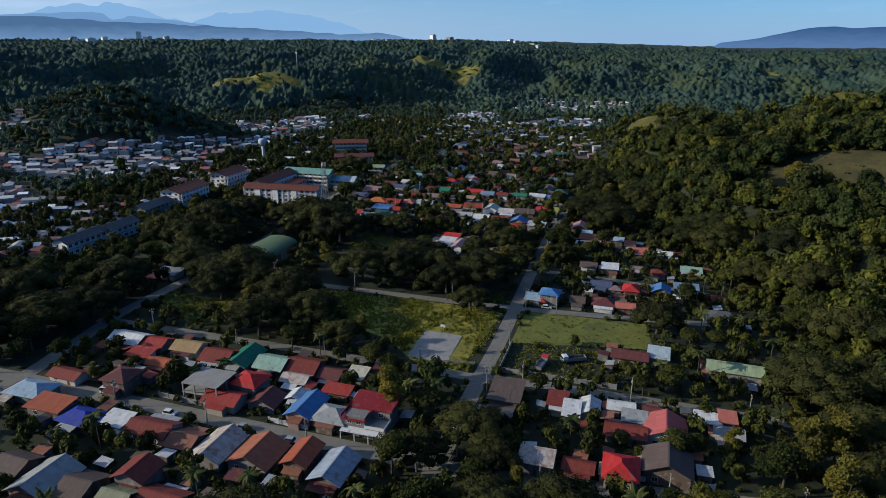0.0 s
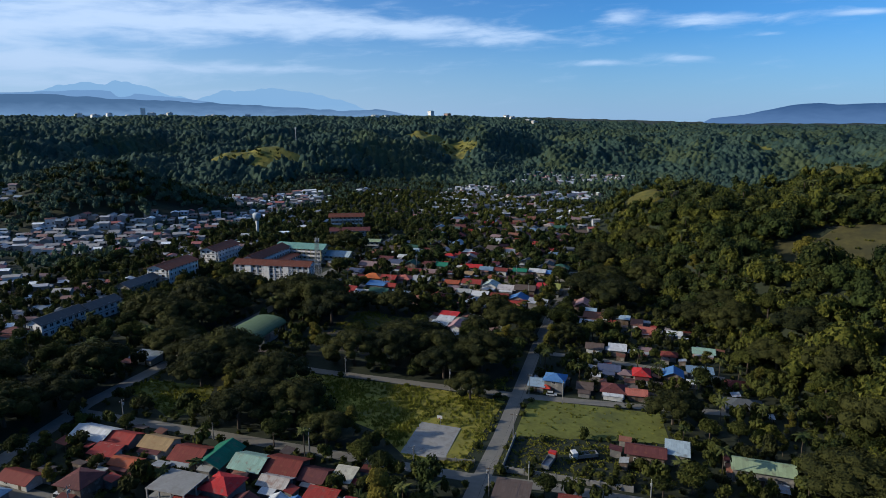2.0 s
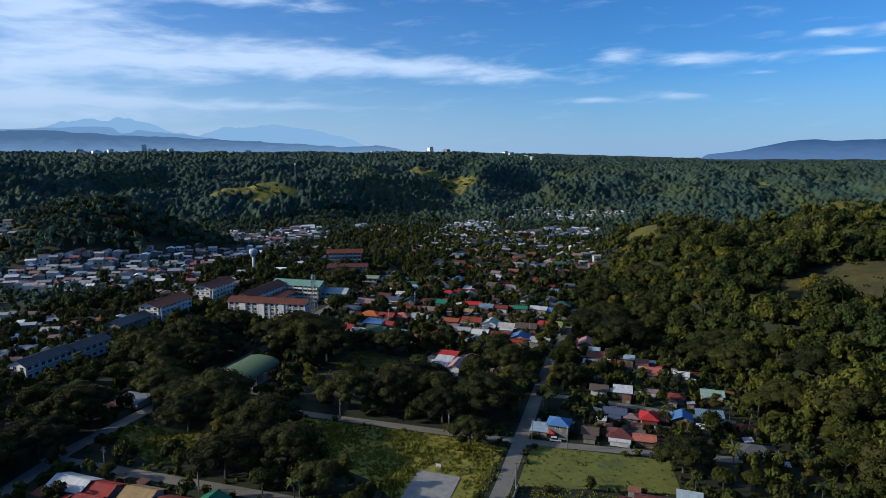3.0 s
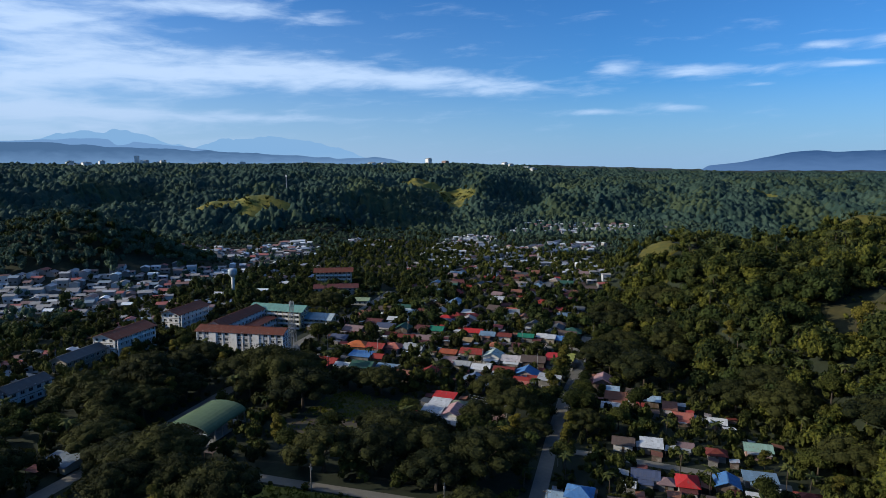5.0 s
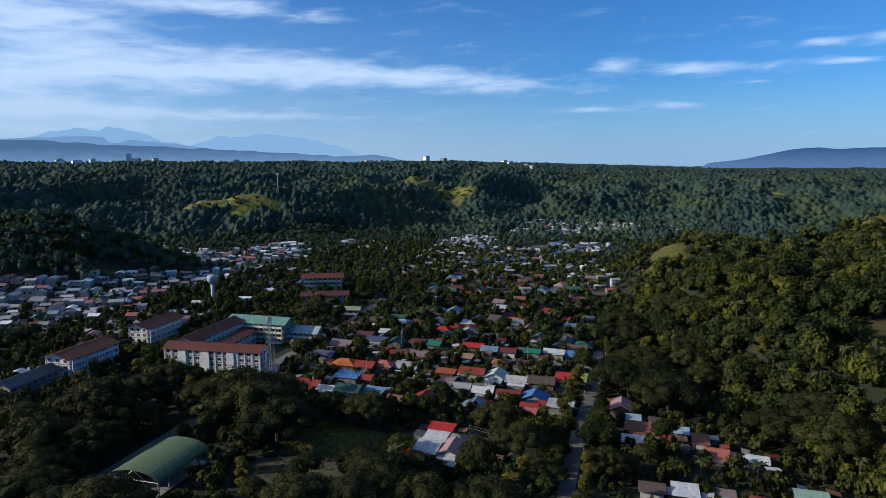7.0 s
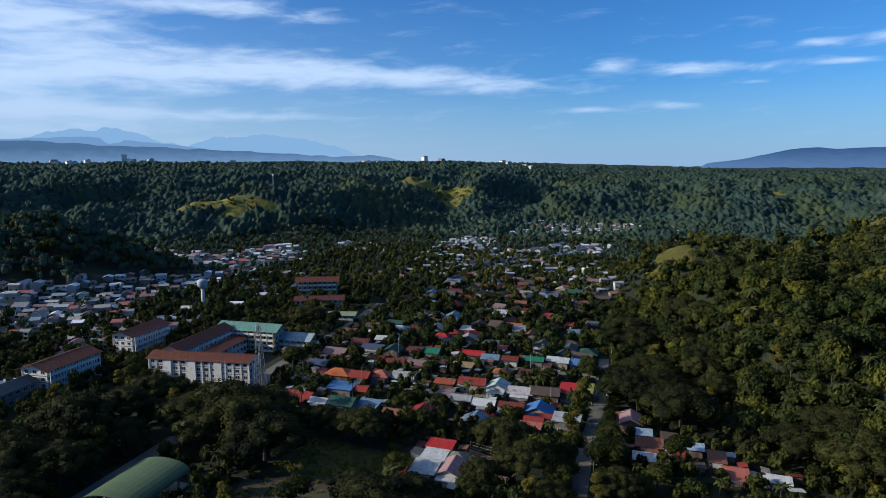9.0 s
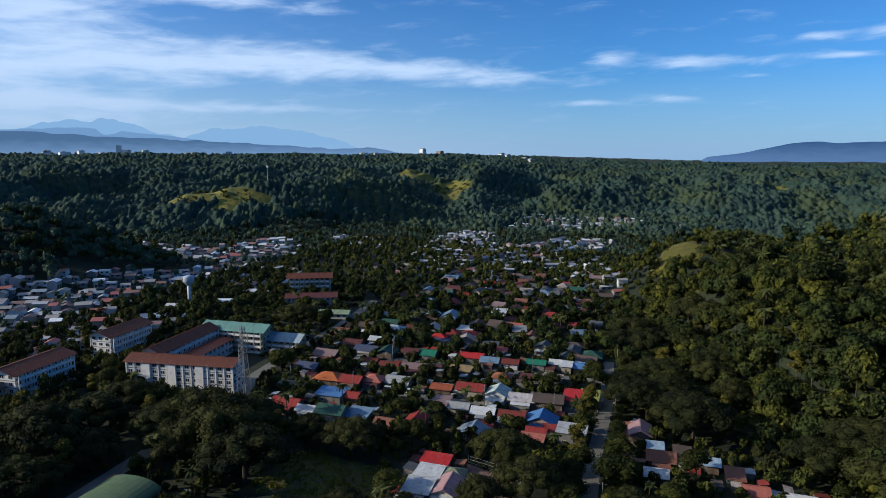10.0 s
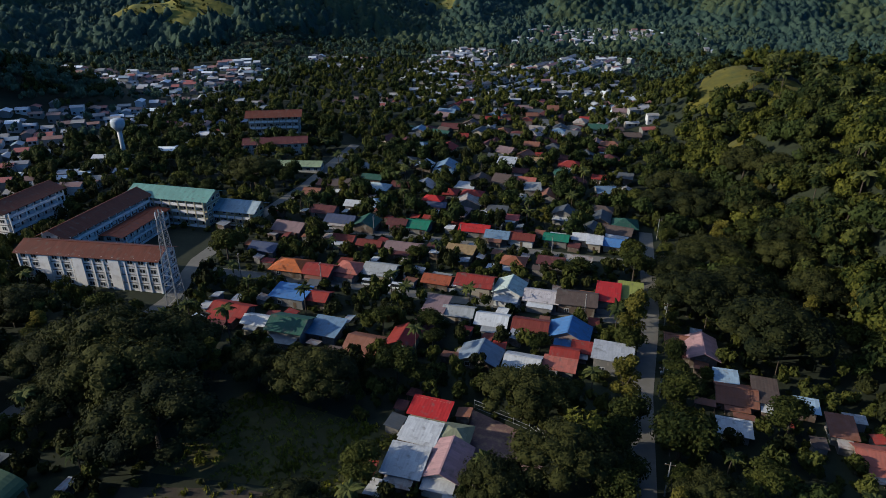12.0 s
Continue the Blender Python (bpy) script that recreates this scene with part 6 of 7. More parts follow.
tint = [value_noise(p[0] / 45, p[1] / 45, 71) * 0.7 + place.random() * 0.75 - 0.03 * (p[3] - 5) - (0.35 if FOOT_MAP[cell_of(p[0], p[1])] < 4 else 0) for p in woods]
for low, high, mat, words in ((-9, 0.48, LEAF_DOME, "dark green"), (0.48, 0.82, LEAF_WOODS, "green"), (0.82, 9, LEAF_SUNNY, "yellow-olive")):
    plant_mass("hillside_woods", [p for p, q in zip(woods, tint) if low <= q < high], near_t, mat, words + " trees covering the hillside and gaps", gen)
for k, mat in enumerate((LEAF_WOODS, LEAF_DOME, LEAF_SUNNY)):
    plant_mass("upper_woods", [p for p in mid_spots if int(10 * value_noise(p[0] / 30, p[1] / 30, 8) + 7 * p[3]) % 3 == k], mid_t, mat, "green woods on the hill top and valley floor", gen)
spots, taken = [], set()
for attempt in range(60000):
    x, y = place.uniform(-300, 200), place.uniform(74, 480)
    step = 4.4 if near_house(x, y) else 5.6 if FOOT_MAP[cell_of(x, y)] > 4 else 11.0
    cell = (step, int(x // step), int(y // step))
    if cell in taken or not in_view(x, y) or OPEN_MAP[cell_of(x, y)] or bare_hill(x, y) or not clear_of(x, y, 0, 0.1, 0.7):
        continue
    taken.add(cell)
    s = place.uniform(0.8, 1.9) * (1.9 if step == 5.6 else 1)
    spots.append((x, y, -0.5, s, s * place.uniform(0.8, 1.2)))
plant_mass("undergrowth", spots, shrub_t, LEAF_MID, "tangled green undergrowth between trees and houses", gen)

# bushes dotted over the turf of the knob, the terrace and the far knolls
spots = []
for cx, cy, ca, cb in BARE + GRASSY:
    for k in range(int(ca * cb / (11 if cy < 700 else 22))):
        a, q = place.uniform(0, 2 * math.pi), math.sqrt(place.random()) * 1.25
        x, y = cx + ca * q * math.cos(a), cy + cb * q * math.sin(a)
        s = (place.uniform(0.7, 2.2) if cy == 402 else place.uniform(0.5, 1.3) if cy < 700 else place.uniform(1.2, 3.0)) * (0.7 + 0.8 * q * q)
        if value_noise(x / 11, y / 11, 91) > 0.42:
            spots.append((x, y, 0.4, s, s * place.uniform(0.8, 1.2)))
for k, mat in enumerate((LEAF_WOODS, LEAF_SUNNY)):
    plant_mass("turf_shrubs", spots[k::2], far_t, mat, "scattered shrubs on the grassy slopes", gen)

# tall grass on the open plots
grass_t = []
for _ in range(6):
    k = 9
    c = gen.normal(size=(k, 2)) * 0.45
    a = gen.uniform(0, math.pi, k)
    w, tall = gen.uniform(0.12, 0.3, k), gen.uniform(0.45, 1.0, k)
    dx, dy, lean = np.cos(a) * w, np.sin(a) * w, gen.normal(size=(k, 2)) * 0.25
    z = np.zeros(k)
    q = np.stack([np.stack([c[:, 0] - dx, c[:, 1] - dy, z], -1), np.stack([c[:, 0] + dx, c[:, 1] + dy, z], -1),
                  np.stack([c[:, 0] + dx * 0.6 + lean[:, 0], c[:, 1] + dy * 0.6 + lean[:, 1], tall], -1), np.stack([c[:, 0] - dx * 0.6 + lean[:, 0], c[:, 1] - dy * 0.6 + lean[:, 1], tall], -1)], 1).reshape(-1, 3)
    grass_t.append((q, np.arange(4 * k).reshape(-1, 4), np.zeros((0, 3), int)))
spots = []
for attempt in range(20000):
    x, y = place.uniform(-182, 12), place.uniform(172, 308)
    c = cell_of(x, y)
    if not (OPEN_MAP[c] or LOW_MAP[c]) or ROAD_MAP[c] < 0.6 or HOUSE_MAP[c] < 0.5 or (-70 < x < -54 and 180 < y < 203) or (x > -86 and y > 296) or (-150 < x < -102 and 248 < y < 282 and place.random() < 0.8):
        continue
    meadow = x > -39
    if meadow and y > 208 and place.random() < 0.8:
        continue
    thick = float(value_noise(x / 9, y / 9, 3))
    if place.random() > 0.35 + thick:
        continue
    spots.append((x, y, 0.0, place.uniform(0.5, 1.1) * (0.7 if meadow else 1), place.uniform(0.3, 0.5) if meadow else place.uniform(0.4, 1.1) * (0.4 + thick)))
plant_mass("tall_grass", spots, grass_t, GRASS, "rough yellow-green grass tufts on open ground", gen)
# ---- woods of the valley's sides and of the plateau ----
spots, taken, town_trees = [], set(), []
far = random.Random(5)
cand = np.random.default_rng(5)
dist = 330 + 2000 * cand.random(260000) ** 1.05
angle = np.radians(17.4 + cand.uniform(-38, 46, 260000))
cx, cy = -25 - dist * np.sin(angle), 80 + dist * np.cos(angle)
outs, clearing = outside_valley(cx, cy), fbm(cx / 130, cy / 130, 61, 2)
for x, y, d, o, open_land in zip(cx.tolist(), cy.tolist(), dist.tolist(), outs.tolist(), clearing.tolist()):
    step = (5.6 if d < 800 else 5.8 if d < 1150 else 6.4 if d < 1600 else 8.5) * (1.25 if o > 750 else 1)
    cell = (step, int(x // step), int(y // step))
    if cell in taken or (y < 800 and -335 < x < 330):
        continue
    taken.add(cell)
    if o <= 0 and ((int(x // 9), int(y // 9)) in TOWN_CELLS or far.random() < (0.66 if near_town(x, y) else 0.15)):
        continue
    if (o > 0 and d > 900 and open_land > 0.88) or any(math.hypot((x - kx) / ka, (y - ky) / kb) < far.uniform(0.8, 1.05) for kx, ky, ka, kb in GRASSY):
        continue
    if o <= 0 and d < 900:
        s = min(4.6, max(1.8, far.lognormvariate(1.05, 0.3))) if math.hypot(x + 485, y - 492) > 100 else far.uniform(3.4, 5.6)
        town_trees.append((x, y, -0.5, s, s * far.uniform(1.1, 1.7)))
        continue
    s = min(6.5, max(1.9, far.lognormvariate(-0.42, 0.36) * (5.0 if o <= 0 and near_town(x, y) else step)))
    spots.append((x, y, d, s, s * far.uniform(0.9, 1.9), int(3.0 * min(0.999, max(0, 0.5 * far.random() + 0.95 * float(value_noise(x / 90, y / 90, 13)) - 0.22)))))

# two thirds of the lower town's trees take the haze-tinted leaf colours too
for k, mat in enumerate((LEAF_HAZED, LEAF_HAZED_DARK, LEAF_WOODS)):
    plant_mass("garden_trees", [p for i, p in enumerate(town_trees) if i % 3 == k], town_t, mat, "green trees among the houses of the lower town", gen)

# the closed leaf canopy of those woods, crown by crown, in haze-tinted leaf colours
rings, rays = 740, 760
rr = 400 * np.exp(np.linspace(0, math.log(2350 / 400), rings))
aa = np.radians(17.4 + np.linspace(-38, 46, rays))
dd, an = np.meshgrid(rr, aa, indexing="ij")
px, py = -25 - dd * np.sin(an) + cand.uniform(-0.8, 0.8, dd.shape), 80 + dd * np.cos(an) + cand.uniform(-0.8, 0.8, dd.shape)
top, sort = np.full(dd.shape, -2.0), np.zeros(dd.shape, int)
wide, ring_step = math.radians(84) / (rays - 1), math.log(2350 / 400) / (rings - 1)
for x, y, d, s, tall, kind in spots:
    i, j = math.log(max(d, 401) / 400) / ring_step, (math.atan2(-(x + 25), y - 80) - aa[0]) / wide
    di, dj = s / (d * ring_step) + 1, s / (d * wide) + 1
    i0, i1, j0, j1 = max(0, int(i - di)), min(rings, int(i + di) + 2), max(0, int(j - dj)), min(rays, int(j + dj) + 2)
    if i1 <= i0 or j1 <= j0:
        continue
    w = (slice(i0, i1), slice(j0, j1))
    q = ((px[w] - x) ** 2 + (py[w] - y) ** 2) / s**2
    dome = np.where(q < 1, 1.5 + tall * np.clip(1 - q, 0, 1) ** 0.75, -2.0)
    sort[w] = np.where(dome > top[w], kind, sort[w])
    top[w] = np.maximum(top[w], dome)
leafy = top > -1.9
pz = height(px, py) + top + np.where(leafy, cand.uniform(-0.9, 0.9, px.shape), 0)
grid = np.arange(rings * rays).reshape(rings, rays)
quads = np.stack([grid[:-1, 1:], grid[:-1, :-1], grid[1:, :-1], grid[1:, 1:]], -1).reshape(-1, 4)
keep = leafy.ravel()[quads].any(1)
quads = quads[keep]
canopy = new("woods_canopy", array_mesh("woods_canopy", np.stack([px, py, pz], -1).reshape(-1, 3), quads, np.zeros((0, 3), int), LEAF_HAZED))
for mat in (LEAF_HAZED_DARK, LEAF_HAZED_LIGHT):
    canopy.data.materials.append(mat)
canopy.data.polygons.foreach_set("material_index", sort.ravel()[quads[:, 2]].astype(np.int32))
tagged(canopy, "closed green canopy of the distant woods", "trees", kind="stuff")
emergent = [(x, y, 0.5, s * 0.9, tall * far.uniform(0.8, 1.1)) for x, y, d, s, tall, kind in spots if d < 1200 and far.random() < 0.22]
plant_mass("distant_woods", emergent, far_t, LEAF_HAZED, "taller crowns standing out of the distant woods", gen, True)

# ---- low pale buildings on the plateau's edge ----
def plateau_building(az, d, w, h, rot, wall):
    x, y = -25 - d * math.sin(radians(az)), 80 + d * math.cos(radians(az))
    b = thing("plateau_building", pose(x, y, z_at(x, y), 0, 0, rot), "pale distant building on the plateau", "building", "buildings on the plateau")
    part("wall", Shape().box(-w / 2, w / 2, -7, 7, -2, h), wall, b)
    part("roof", roof_shape("gx", w, 14, h, 2.2, 0.8), ROOFS["grey"], b)


plateau_building(43.4, 2230, 34, 34, -48, SCHOOL_WHITE)
plateau_building(18.9, 2260, 22, 26, -42, SCHOOL_WHITE)
plateau_building(17.4, 2270, 26, 18, -40, WALLS[3])
for k in range(46):
    plateau_building(towns.uniform(27, 53) if k < 38 else towns.uniform(8, 26), towns.uniform(1900, 2300), towns.uniform(8, 24), towns.uniform(12, 19), towns.uniform(-65, -25), towns.choice((SCHOOL_WHITE, WHITE_WALL)))


# ---- far ridges under the sky ----
def far_ridge(name, dist, az0, az1, low, crest, seed, colour, foot, label, rough=0.25):
    """A range of hills as a solid of many slopes, far behind everything, its blue haze painted as a glow."""
    n, V, F = 150, [], []
    for i in range(n + 1):
        az = az0 + (az1 - az0) * i / n
        e = crest(az) * (1 + rough * (float(fbm(az * 0.9 + seed, seed * 1.7, seed, 5)) - 0.5))
        for k, (dd, q) in enumerate(((-500, 0), (-300, 0.45), (-120, 0.8), (0, 1.0), (60, 0.6))):
            d = dist + dd + 90 * (float(value_noise(np.array(az * 1.3), np.array(k * 3.1), seed)) - 0.5)
            a = radians(az)
            V.append((-25 - d * math.sin(a), 80 + d * math.cos(a), low + (e - low) * q))
    for i in range(n):
        for k in range(4):
            F.append((i * 5 + k, i * 5 + 5 + k, i * 5 + 6 + k, i * 5 + 1 + k))
    m = bpy.data.materials.new(name)
    m.use_nodes = True
    t = m.node_tree
    t.nodes.clear()
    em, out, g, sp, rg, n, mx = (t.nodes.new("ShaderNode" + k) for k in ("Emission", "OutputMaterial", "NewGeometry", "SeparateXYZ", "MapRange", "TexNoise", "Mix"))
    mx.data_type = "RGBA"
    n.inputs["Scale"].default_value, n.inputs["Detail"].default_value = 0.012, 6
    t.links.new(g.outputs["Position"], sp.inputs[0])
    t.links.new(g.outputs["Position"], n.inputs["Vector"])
    # mist put into the glowing colour: paler towards the foot
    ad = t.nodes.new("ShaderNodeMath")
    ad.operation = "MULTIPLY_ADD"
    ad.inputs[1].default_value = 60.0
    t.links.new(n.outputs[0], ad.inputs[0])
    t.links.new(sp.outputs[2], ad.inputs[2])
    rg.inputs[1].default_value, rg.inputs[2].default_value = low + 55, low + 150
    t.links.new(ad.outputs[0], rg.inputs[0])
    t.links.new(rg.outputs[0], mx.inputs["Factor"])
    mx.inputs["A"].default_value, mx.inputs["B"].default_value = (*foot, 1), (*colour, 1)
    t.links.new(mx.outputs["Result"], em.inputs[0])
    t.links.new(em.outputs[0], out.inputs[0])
    return tagged(new(name, mesh_of(name, V, F, m, smooth=True)), label, "mountains", kind="structure")


def crest_line(az, el, dist):
    """The height of a crest at a bearing, from bearings and elevations in degrees."""
    return lambda a: 101 + dist * math.tan(radians(float(np.interp(a, az, el))))


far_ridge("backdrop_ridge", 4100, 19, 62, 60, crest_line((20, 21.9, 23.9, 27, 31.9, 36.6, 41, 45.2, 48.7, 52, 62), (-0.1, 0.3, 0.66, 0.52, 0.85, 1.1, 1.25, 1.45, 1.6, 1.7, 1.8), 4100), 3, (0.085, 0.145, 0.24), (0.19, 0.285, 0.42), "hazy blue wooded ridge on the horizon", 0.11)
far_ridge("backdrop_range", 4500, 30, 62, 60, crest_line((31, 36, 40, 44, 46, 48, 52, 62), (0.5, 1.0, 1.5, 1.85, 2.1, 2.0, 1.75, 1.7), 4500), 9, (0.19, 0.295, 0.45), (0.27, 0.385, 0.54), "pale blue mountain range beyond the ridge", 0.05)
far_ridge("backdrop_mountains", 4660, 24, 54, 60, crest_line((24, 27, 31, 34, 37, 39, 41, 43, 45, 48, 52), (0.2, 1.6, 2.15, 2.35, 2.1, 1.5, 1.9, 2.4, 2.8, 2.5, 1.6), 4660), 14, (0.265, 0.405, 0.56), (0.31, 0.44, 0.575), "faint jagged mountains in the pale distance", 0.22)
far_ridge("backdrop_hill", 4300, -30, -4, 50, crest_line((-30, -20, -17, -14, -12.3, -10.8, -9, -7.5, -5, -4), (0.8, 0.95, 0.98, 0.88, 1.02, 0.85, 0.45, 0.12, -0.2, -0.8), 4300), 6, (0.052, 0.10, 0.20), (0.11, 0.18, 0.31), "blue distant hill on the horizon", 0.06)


# ---- small things: vehicles, poles, fences, the unfinished house ----
CAR_PAINTS = {"white": surface("car_paint_white", (0.75, 0.75, 0.75), 0.25, 0.05, 1), "silver": surface("car_paint_silver", (0.42, 0.43, 0.45), 0.25, 0.05, 1, metal=0.4), "red": surface("car_paint_red", (0.5, 0.04, 0.03), 0.3, 0.05, 1), "blue": surface("car_paint_blue", (0.07, 0.13, 0.3), 0.3, 0.05, 1)}
TYRE = surface("tyre_rubber", (0.03, 0.03, 0.03), 0.9, 0.1, 2)
WHEEL = Shape().lathe([(0.18, -0.11), (0.33, -0.1), (0.33, 0.1), (0.18, 0.11)], 12).mesh("wheel", TYRE)


def car(x, y, rot, paint, kind="car"):
    """A parked car or van: lower body, cabin with glass, four wheels."""
    words = {"car": "small parked hatchback car", "van": "parked passenger van"}[kind]
    c = thing(kind, pose(x, y, z_at(x, y) + 0.16, 0, 0, rot), f"{paint} {words} beside the road", kind, "parked vehicles")
    L, W_, H1, H2 = (4.1, 1.7, 0.85, 1.45) if kind == "car" else (4.9, 1.8, 1.0, 2.0)
    k0, k1 = (-0.42, 0.22) if kind == "car" else (-0.48, 0.33)
    body = Shape().add([(-L / 2, -W_ / 2, 0.3), (L / 2, -W_ / 2, 0.3), (L / 2, W_ / 2, 0.3), (-L / 2, W_ / 2, 0.3), (-L / 2, -W_ / 2, H1), (L / 2 - 0.1, -W_ / 2, H1 - 0.12), (L / 2 - 0.1, W_ / 2, H1 - 0.12), (-L / 2, W_ / 2, H1)],
                       [(3, 2, 1, 0), (4, 5, 6, 7), (0, 1, 5, 4), (1, 2, 6, 5), (2, 3, 7, 6), (3, 0, 4, 7)])
    part("body", body, CAR_PAINTS[paint], c)
    w = W_ / 2 - 0.04
    part("cabin_glass", Shape().add([(L * k0, -w, H1 - 0.05), (L * k1, -w, H1 - 0.08), (L * k1, w, H1 - 0.08), (L * k0, w, H1 - 0.05), (L * k0 + 0.2, -w + 0.12, H2 - 0.05), (L * k1 - 0.5, -w + 0.12, H2 - 0.05), (L * k1 - 0.5, w - 0.12, H2 - 0.05), (L * k0 + 0.2, w - 0.12, H2 - 0.05)],
                                    [(3, 2, 1, 0), (4, 5, 6, 7), (0, 1, 5, 4), (1, 2, 6, 5), (2, 3, 7, 6), (3, 0, 4, 7)]), GLASS, c)
    part("car_roof", Shape().box(L * k0 + 0.15, L * k1 - 0.45, -w + 0.1, w - 0.1, H2 - 0.05, H2 + 0.02), CAR_PAINTS[paint], c)
    for sx in (-L * 0.31, L * 0.31):
        for sy in (-W_ / 2 + 0.08, W_ / 2 - 0.08):
            part("wheel", WHEEL, None, c, at=pose(sx, sy, 0.33 - 0.16, 90))


def lorry(x, y, rot, cab_paint, label):
    """A lorry with cab, chassis and box or tipper body."""
    c = thing("lorry", pose(x, y, z_at(x, y), 0, 0, rot), label, "truck", "parked vehicles")
    part("cab", Shape().add([(2.3, -1.2, 0.6), (4.2, -1.2, 0.6), (4.2, 1.2, 0.6), (2.3, 1.2, 0.6), (2.3, -1.2, 2.8), (3.9, -1.2, 2.8), (3.9, 1.2, 2.8), (2.3, 1.2, 2.8)],
                            [(3, 2, 1, 0), (4, 5, 6, 7), (0, 1, 5, 4), (1, 2, 6, 5), (2, 3, 7, 6), (3, 0, 4, 7)]), CAR_PAINTS[cab_paint], c)
    part("windscreen", Shape().box(4.0, 4.13, -1.0, 1.0, 1.6, 2.4), GLASS, c)
    part("chassis", Shape().box(-4.2, 2.4, -0.6, 0.6, 0.55, 0.85), STEEL, c)
    part("load_body", Shape().box(-4.3, 2.1, -1.2, 1.2, 0.9, 1.05).box(-4.3, 2.1, -1.2, -1.1, 1.05, 2.0).box(-4.3, 2.1, 1.1, 1.2, 1.05, 2.0).box(1.98, 2.1, -1.1, 1.1, 1.05, 2.3).box(-4.3, -4.18, -1.1, 1.1, 1.05, 1.9), STEEL, c)
    big = Shape().lathe([(0.3, -0.15), (0.5, -0.14), (0.5, 0.14), (0.3, 0.15)], 12).mesh("wheel", TYRE)
    for sx in (3.1, -1.9, -3.2):
        for sy in (-1.05, 1.05):
            part("wheel", big, None, c, at=pose(sx, sy, 0.5, 90))


car(-143, 126.5, 4, "white", "van")
car(-118.5, 123.7, 3, "white")
car(-96, 125.0, 184, "silver")
car(-31, 239.6, 10, "white")
car(-133, 368.0, 4, "white", "van")
car(-124, 368.6, 183, "white", "van")
car(-165, 406.3, 8, "white")
car(-22, 128, 8, "blue")
car(-9, 130.6, 190, "white")
car(-80, 124.3, 2, "silver")
lorry(-24.5, 190.5, 80, "red", "grey open lorry with a red cab parked on grass")
lorry(-15, 197.5, 208, "white", "grey tipper lorry with white cab parked on grass")


def pole(x, y, turn_deg, arms=True, h=9.0):
    p = thing("utility_pole", pose(x, y, z_at(x, y), 0, 0, turn_deg), "pale concrete utility pole with crossarm", "utility pole", "utility poles")
    part("shaft", Shape().lathe([(0.19, -0.6), (0.12, h)], 8), CONCRETE, p)
    if arms:
        part("crossarm", Shape().box(-1.1, 1.1, -0.06, 0.06, h - 0.7, h - 0.55), TIMBER, p)
        for sx in (-0.9, 0, 0.9):
            part("insulator", Shape().lathe([(0.06, 0), (0.09, 0.08), (0.04, 0.2)], 6, (sx, 0, h - 0.55)), TRIM_WHITE, p)
        if rnd.random() < 0.35:
            part("transformer", Shape().lathe([(0.26, 0), (0.3, 0.1), (0.3, 0.8), (0.2, 0.9)], 10, (0.45, 0.0, h - 2.2)), STEEL, p)


POLES = []
for name, side, start, gap in (("road_main", 4.0, 14, 34), ("road_front", 3.8, 20, 30), ("road_back", 3.0, 26, 33), ("road_field", 3.0, 34, 42), ("road_village", 2.9, 12, 28), ("road_upper", 2.9, 18, 34)):
    pts = next(p for n, p, _ in ROADS if n == name)
    run, want = 0.0, start
    line = []
    for (ax, ay), (bx, by) in zip(pts, pts[1:]):
        d = math.hypot(bx - ax, by - ay)
        while want <= run + d:
            k = (want - run) / d
            px, py = ax + (bx - ax) * k - (by - ay) / d * -side, ay + (by - ay) * k - (bx - ax) / d * side
            if HOUSE_MAP[cell_of(px, py)] > 0.2:
                pole(px, py, math.degrees(math.atan2(by - ay, bx - ax)) + 90)
                line.append((px, py))
            want += gap
        run += d
    for (ax, ay), (bx, by) in zip(line, line[1:]):
        if math.hypot(bx - ax, by - ay) < gap * 1.5:
            za, zb = z_at(ax, ay) + 8.6, z_at(bx, by) + 8.6
            for off in (-0.9, 0.9):
                pts3 = [(ax + (bx - ax) * k / 6, ay + off * 0.4 + (by - ay) * k / 6, za + (zb - za) * k / 6 - 1.1 * (1 - (k / 3 - 1) ** 2)) for k in range(7)]
                ring = [(0.018, 0), (-0.009, 0.016), (-0.009, -0.016)]
                s = Shape().add([(px + u, py + u, pz + v) for px, py, pz in pts3 for u, v in ring], [(3 * k + i, 3 * k + (i + 1) % 3, 3 * k + 3 + (i + 1) % 3, 3 * k + 3 + i) for k in range(6) for i in range(3)])
                tagged(new("power_cable", s.mesh("power_cable", TYRE)), "thin black power cable sagging between poles", "cable", "power cables")


def wall_run(pts, h, mat, label, step=3.0):
    """A garden wall of panels between posts."""
    (ax, ay), (bx, by) = pts
    d = math.hypot(bx - ax, by - ay)
    f = thing("garden_wall", pose(ax, ay, z_at(ax, ay), 0, 0, math.degrees(math.atan2(by - ay, bx - ax))), label, "wall", "garden walls")
    n = max(1, round(d / step))
    slope = (z_at(bx, by) - z_at(ax, ay)) / d
    for i in range(n + 1):
        u = d * i / n
        part("post", Shape().box(u - 0.16, u + 0.16, -0.16, 0.16, slope * u - 0.6, slope * u + h + 0.15), mat, f)
        if i < n:
            part("panel", Shape().box(u + 0.16, u + d / n - 0.16, -0.07, 0.07, slope * u - 0.6, slope * u + h - 0.1), mat, f)


wall_run([(-37, 181.5), (0, 184)], 1.9, CONCRETE, "weathered concrete panel wall beside the road")
wall_run([(-37.2, 183), (-37.4, 203)], 1.7, CONCRETE, "stained concrete garden wall along the verge")
wall_run([(-160, 130.5), (-140, 131)], 1.6, CONCRETE, "weathered white-grey wall along the street")
wall_run([(-128, 130.4), (-112, 130.6)], 1.7, CONCRETE, "stained concrete wall along the street")
wall_run([(-91, 130.6), (-79, 130.8)], 1.5, TRIM_WHITE, "white painted garden wall with posts")
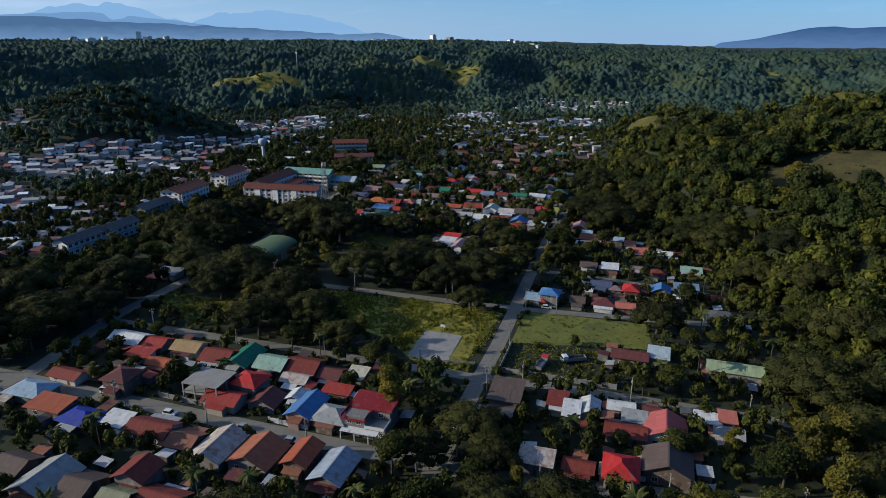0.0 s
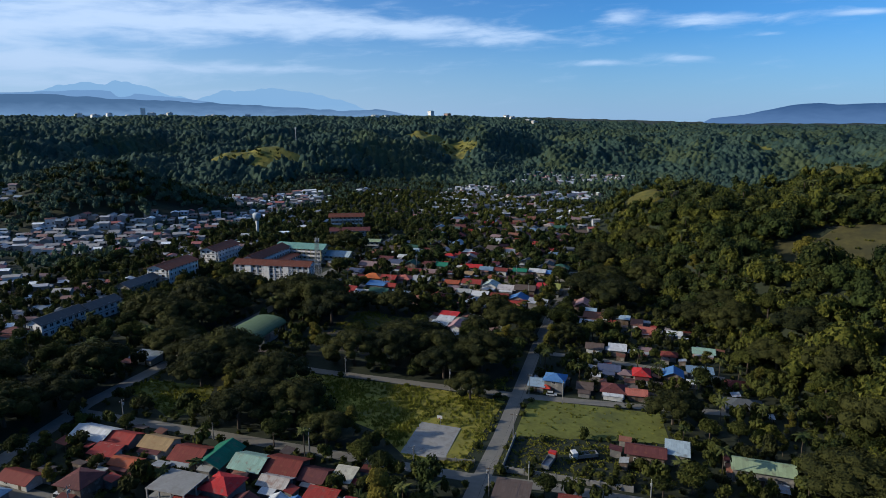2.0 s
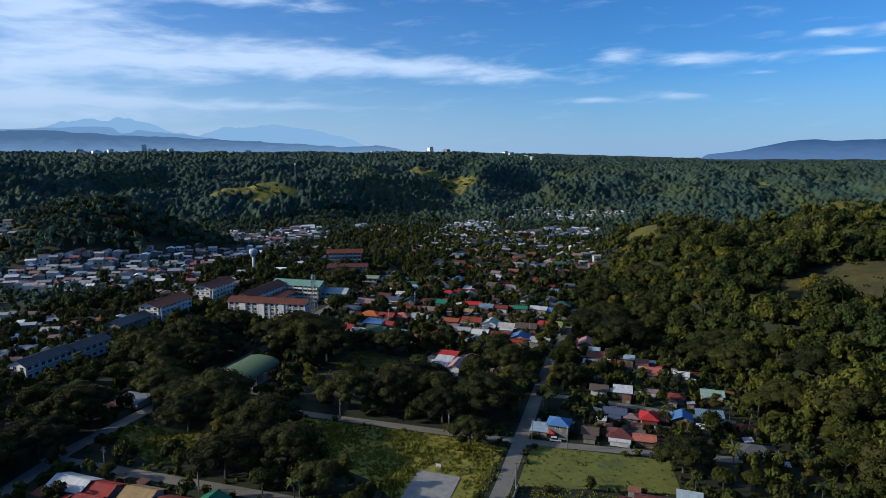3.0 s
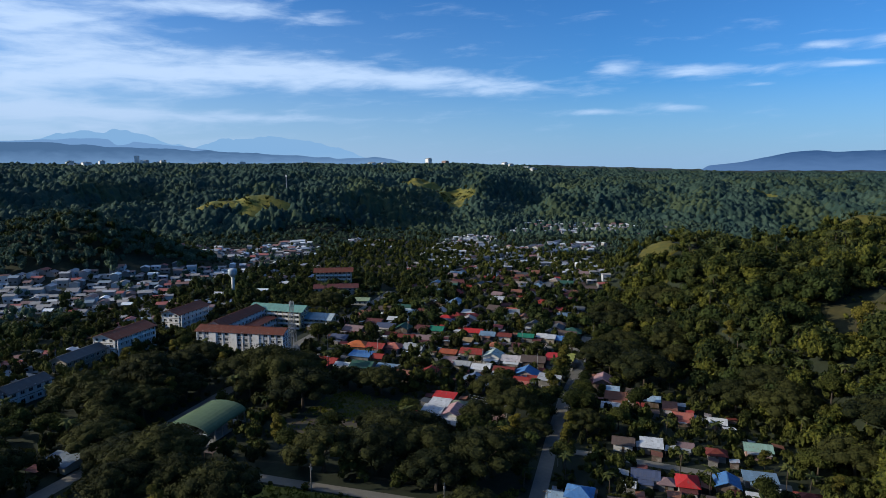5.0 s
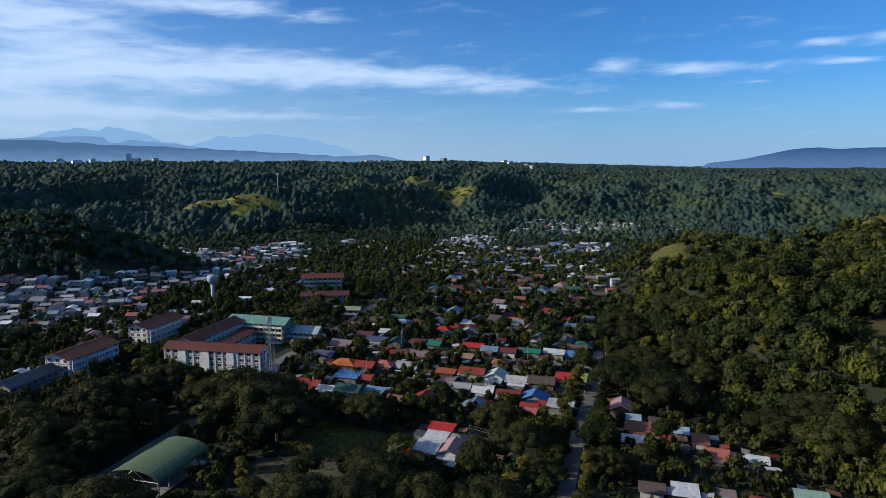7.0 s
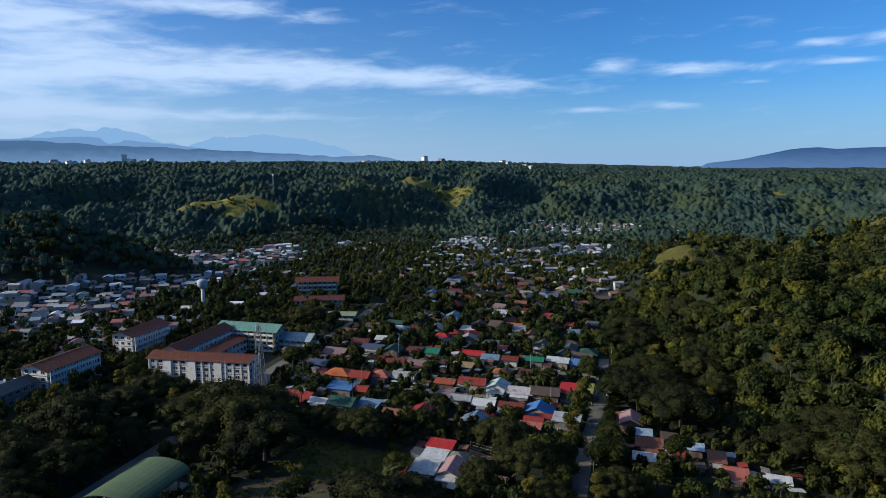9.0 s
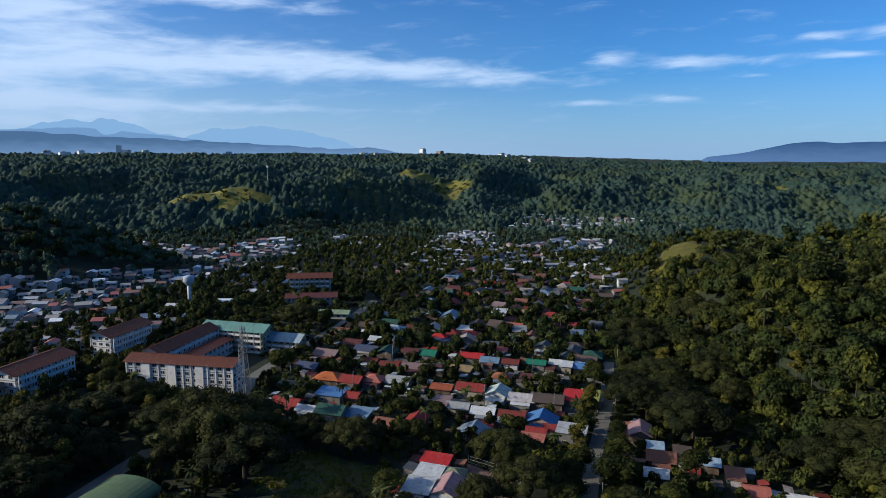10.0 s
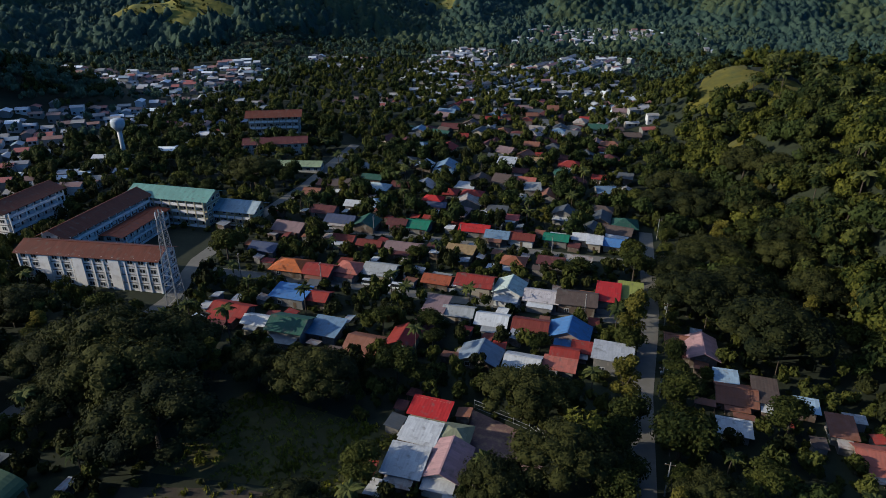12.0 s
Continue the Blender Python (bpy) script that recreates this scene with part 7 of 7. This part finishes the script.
wall_run([(2, 139.6), (26, 143.8)], 1.5, TRIM_WHITE, "white painted garden wall with posts")
wall_run([(-60, 370.5 + 4), (-47, 375.8)], 1.7, CONCRETE, "grey concrete wall before the red house")
wall_run([(-108, 372.6), (-70, 375.2)], 1.3, TRIM_WHITE, "low white garden wall along the street")
wall_run([(-46, 183), (-60, 180)], 1.2, CONCRETE, "low concrete wall at the crossing")


def frame_house(x, y):
    """A concrete house under construction: floors on columns, no walls."""
    c = thing("unfinished_house", pose(x, y, z_at(x, y), 0, 0, 1), "unfinished two-storey grey concrete house frame", "house")
    for k, z in enumerate((2.9, 5.8)):
        part("floor_slab", Shape().box(-6, 6, -5, 5, z, z + 0.22), CONCRETE, c)
    col = Shape().box(-0.18, 0.18, -0.18, 0.18, -0.6, 5.8).mesh("column", CONCRETE)
    for i in range(4):
        for j in range(3):
            part("column", col, None, c, at=pose(-5.7 + 3.8 * i, -4.7 + 4.7 * j, 0))
    part("block_wall", Shape().box(-5.9, 5.9, 4.6, 4.75, -0.5, 5.7), GREY_WALL, c)
    part("stair", Shape().box(-1, 0.2, -2, 2, 0, 0.4).box(-1, 0.2, -1, 2, 0.4, 1.2).box(-1, 0.2, 0, 2, 1.2, 2.0), CONCRETE, c)


frame_house(-114.5, 136.5)


def terrace_house(x, y):
    """A two-storey house whose crimson roof leaves a corner open for a terrace."""
    c = thing("house", pose(x, y, z_at(x, y), 0, 0, 1), "two-storey grey house with crimson roof and open terrace", "house", "houses of the town")
    part("wall", Shape().box(-5.6, 5.6, -5.4, 5.6, -0.8, 3.1).box(-5.6, 5.6, -0.6, 5.6, 3.1, 6.1).box(-5.6, 0.2, -5.4, -0.6, 3.1, 6.1), GREY_WALL, c)
    part("terrace_floor", Shape().box(0.2, 6.0, -5.8, -0.6, 3.1, 3.3), CONCRETE, c)
    main = Shape().slab([(-6.3, -0.9, 6.2), (6.3, -0.9, 6.2), (6.3, 6.3, 7.4), (-6.3, 6.3, 7.4)], 0.14).mesh("roof", ROOFS["crimson"])
    rib_uv(main, True)
    part("roof", main, None, c)
    side = Shape().slab([(-6.3, -6.1, 5.35), (0.6, -6.1, 5.35), (0.6, -0.9, 6.2), (-6.3, -0.9, 6.2)], 0.14).mesh("side_roof", ROOFS["crimson"])
    rib_uv(side, True)
    part("side_roof", side, None, c)
    for q in ((-6.4, 6.4, -0.98, -0.9, 5.95, 6.3), (6.3, 6.42, -0.9, 6.3, 6.2, 6.9), (-6.42, -6.3, -6.1, 6.3, 5.9, 6.6)):
        part("fascia", Shape().box(*q), ROOFS["crimson"], c)
    part("parapet", Shape().box(0.2, 6.0, -5.8, -5.65, 3.3, 4.2).box(5.85, 6.0, -5.65, -0.6, 3.3, 4.2), TRIM_WHITE, c)
    part("canopy", Shape().slab([(-6.2, -7.8, 2.75), (6.2, -7.8, 2.75), (6.2, -5.4, 3.0), (-6.2, -5.4, 3.0)], 0.1), ROOFS["white"], c)
    for px in (-6.0, -2.0, 2.0, 6.0):
        part("post", Shape().box(px - 0.12, px + 0.12, -7.7, -7.46, -0.6, 2.7), TRIM_WHITE, c)
    for px in (-4.2, -1.6):
        f = part("window", WFRAME, None, c, at=pose(px, -5.4, 4.6))
        part("pane", WINDOW, None, f)
    part("door", DOOR, None, c, at=pose(-1.2, -5.4, 0.05))
    f = part("window", WFRAME, None, c, at=pose(3.0, -0.6, 4.6))
    part("pane", WINDOW, None, f)


terrace_house(-63.1, 138.4)
# sunshade by the corner house
u = thing("sunshade", pose(-33.5, 242.0, z_at(-33.5, 242.0)), "bright red fabric sunshade over a stall", "canopy")
part("canopy", Shape().add([(-2, -2, 2.3), (2, -2, 2.3), (2, 2, 2.3), (-2, 2, 2.3), (0, 0, 3.2)], [(0, 1, 4), (1, 2, 4), (2, 3, 4), (3, 0, 4), (3, 2, 1, 0)]), surface("red_fabric", (0.6, 0.06, 0.03), 0.8, 0.1, 1), u)
for sx, sy in ((-1.8, -1.8), (1.8, -1.8), (1.8, 1.8), (-1.8, 1.8)):
    part("post", Shape().bar((sx, sy, -0.3), (sx, sy, 2.35), 0.05), STEEL, u)

# ball hoop on the slab, fence round the paved court
hoop = thing("basketball_hoop", pose(-63, 202, z_at(-63, 202)), "old white basketball hoop on a steel post", "basketball hoop")
part("post", Shape().bar((0, 0, -0.4), (0, 0, 3.6), 0.09, 8), STEEL, hoop)
part("backboard", Shape().box(-0.9, 0.9, -0.7, -0.65, 2.8, 3.9), TRIM_WHITE, hoop)
part("ring", Shape().lathe([(0.2, 0.0), (0.24, 0.0), (0.24, 0.03), (0.2, 0.03)], 12, (0, -0.95, 3.0)), CAR_PAINTS["red"], hoop)
fence = thing("court_fence", pose(0, 0, 0), "curved wire fence with steel posts round the court", "fence")
curve = [(-85, 318.5)] + [(-76 + 10.5 * math.sin(a), 306.5 + 9.5 * math.cos(a)) for a in (0.1, 0.5, 0.9, 1.3, 1.7, 2.1)]
for (ax, ay), (bx, by) in zip(curve, curve[1:]):
    za, zb = z_at(ax, ay), z_at(bx, by)
    part("post", Shape().bar((ax, ay, za - 0.4), (ax, ay, za + 2.6), 0.06), STEEL, fence)
    for q in (0.3, 1.4, 2.5):
        part("rail", Shape().bar((ax, ay, za + q), (bx, by, zb + q), 0.035), STEEL, fence)

# mast on the grassy knoll, and a bare pale tree by the street
lattice = thing("hill_mast", pose(-514, 876, z_at(-514, 876)), "slender grey radio mast on the grassy hill", "mast")
part("shaft", Shape().lathe([(0.9, -1), (0.5, 31)], 6), STEEL, lattice)
part("antenna", Shape().box(-1.2, 1.2, -0.4, 0.4, 28, 30.5), TRIM_WHITE, lattice)
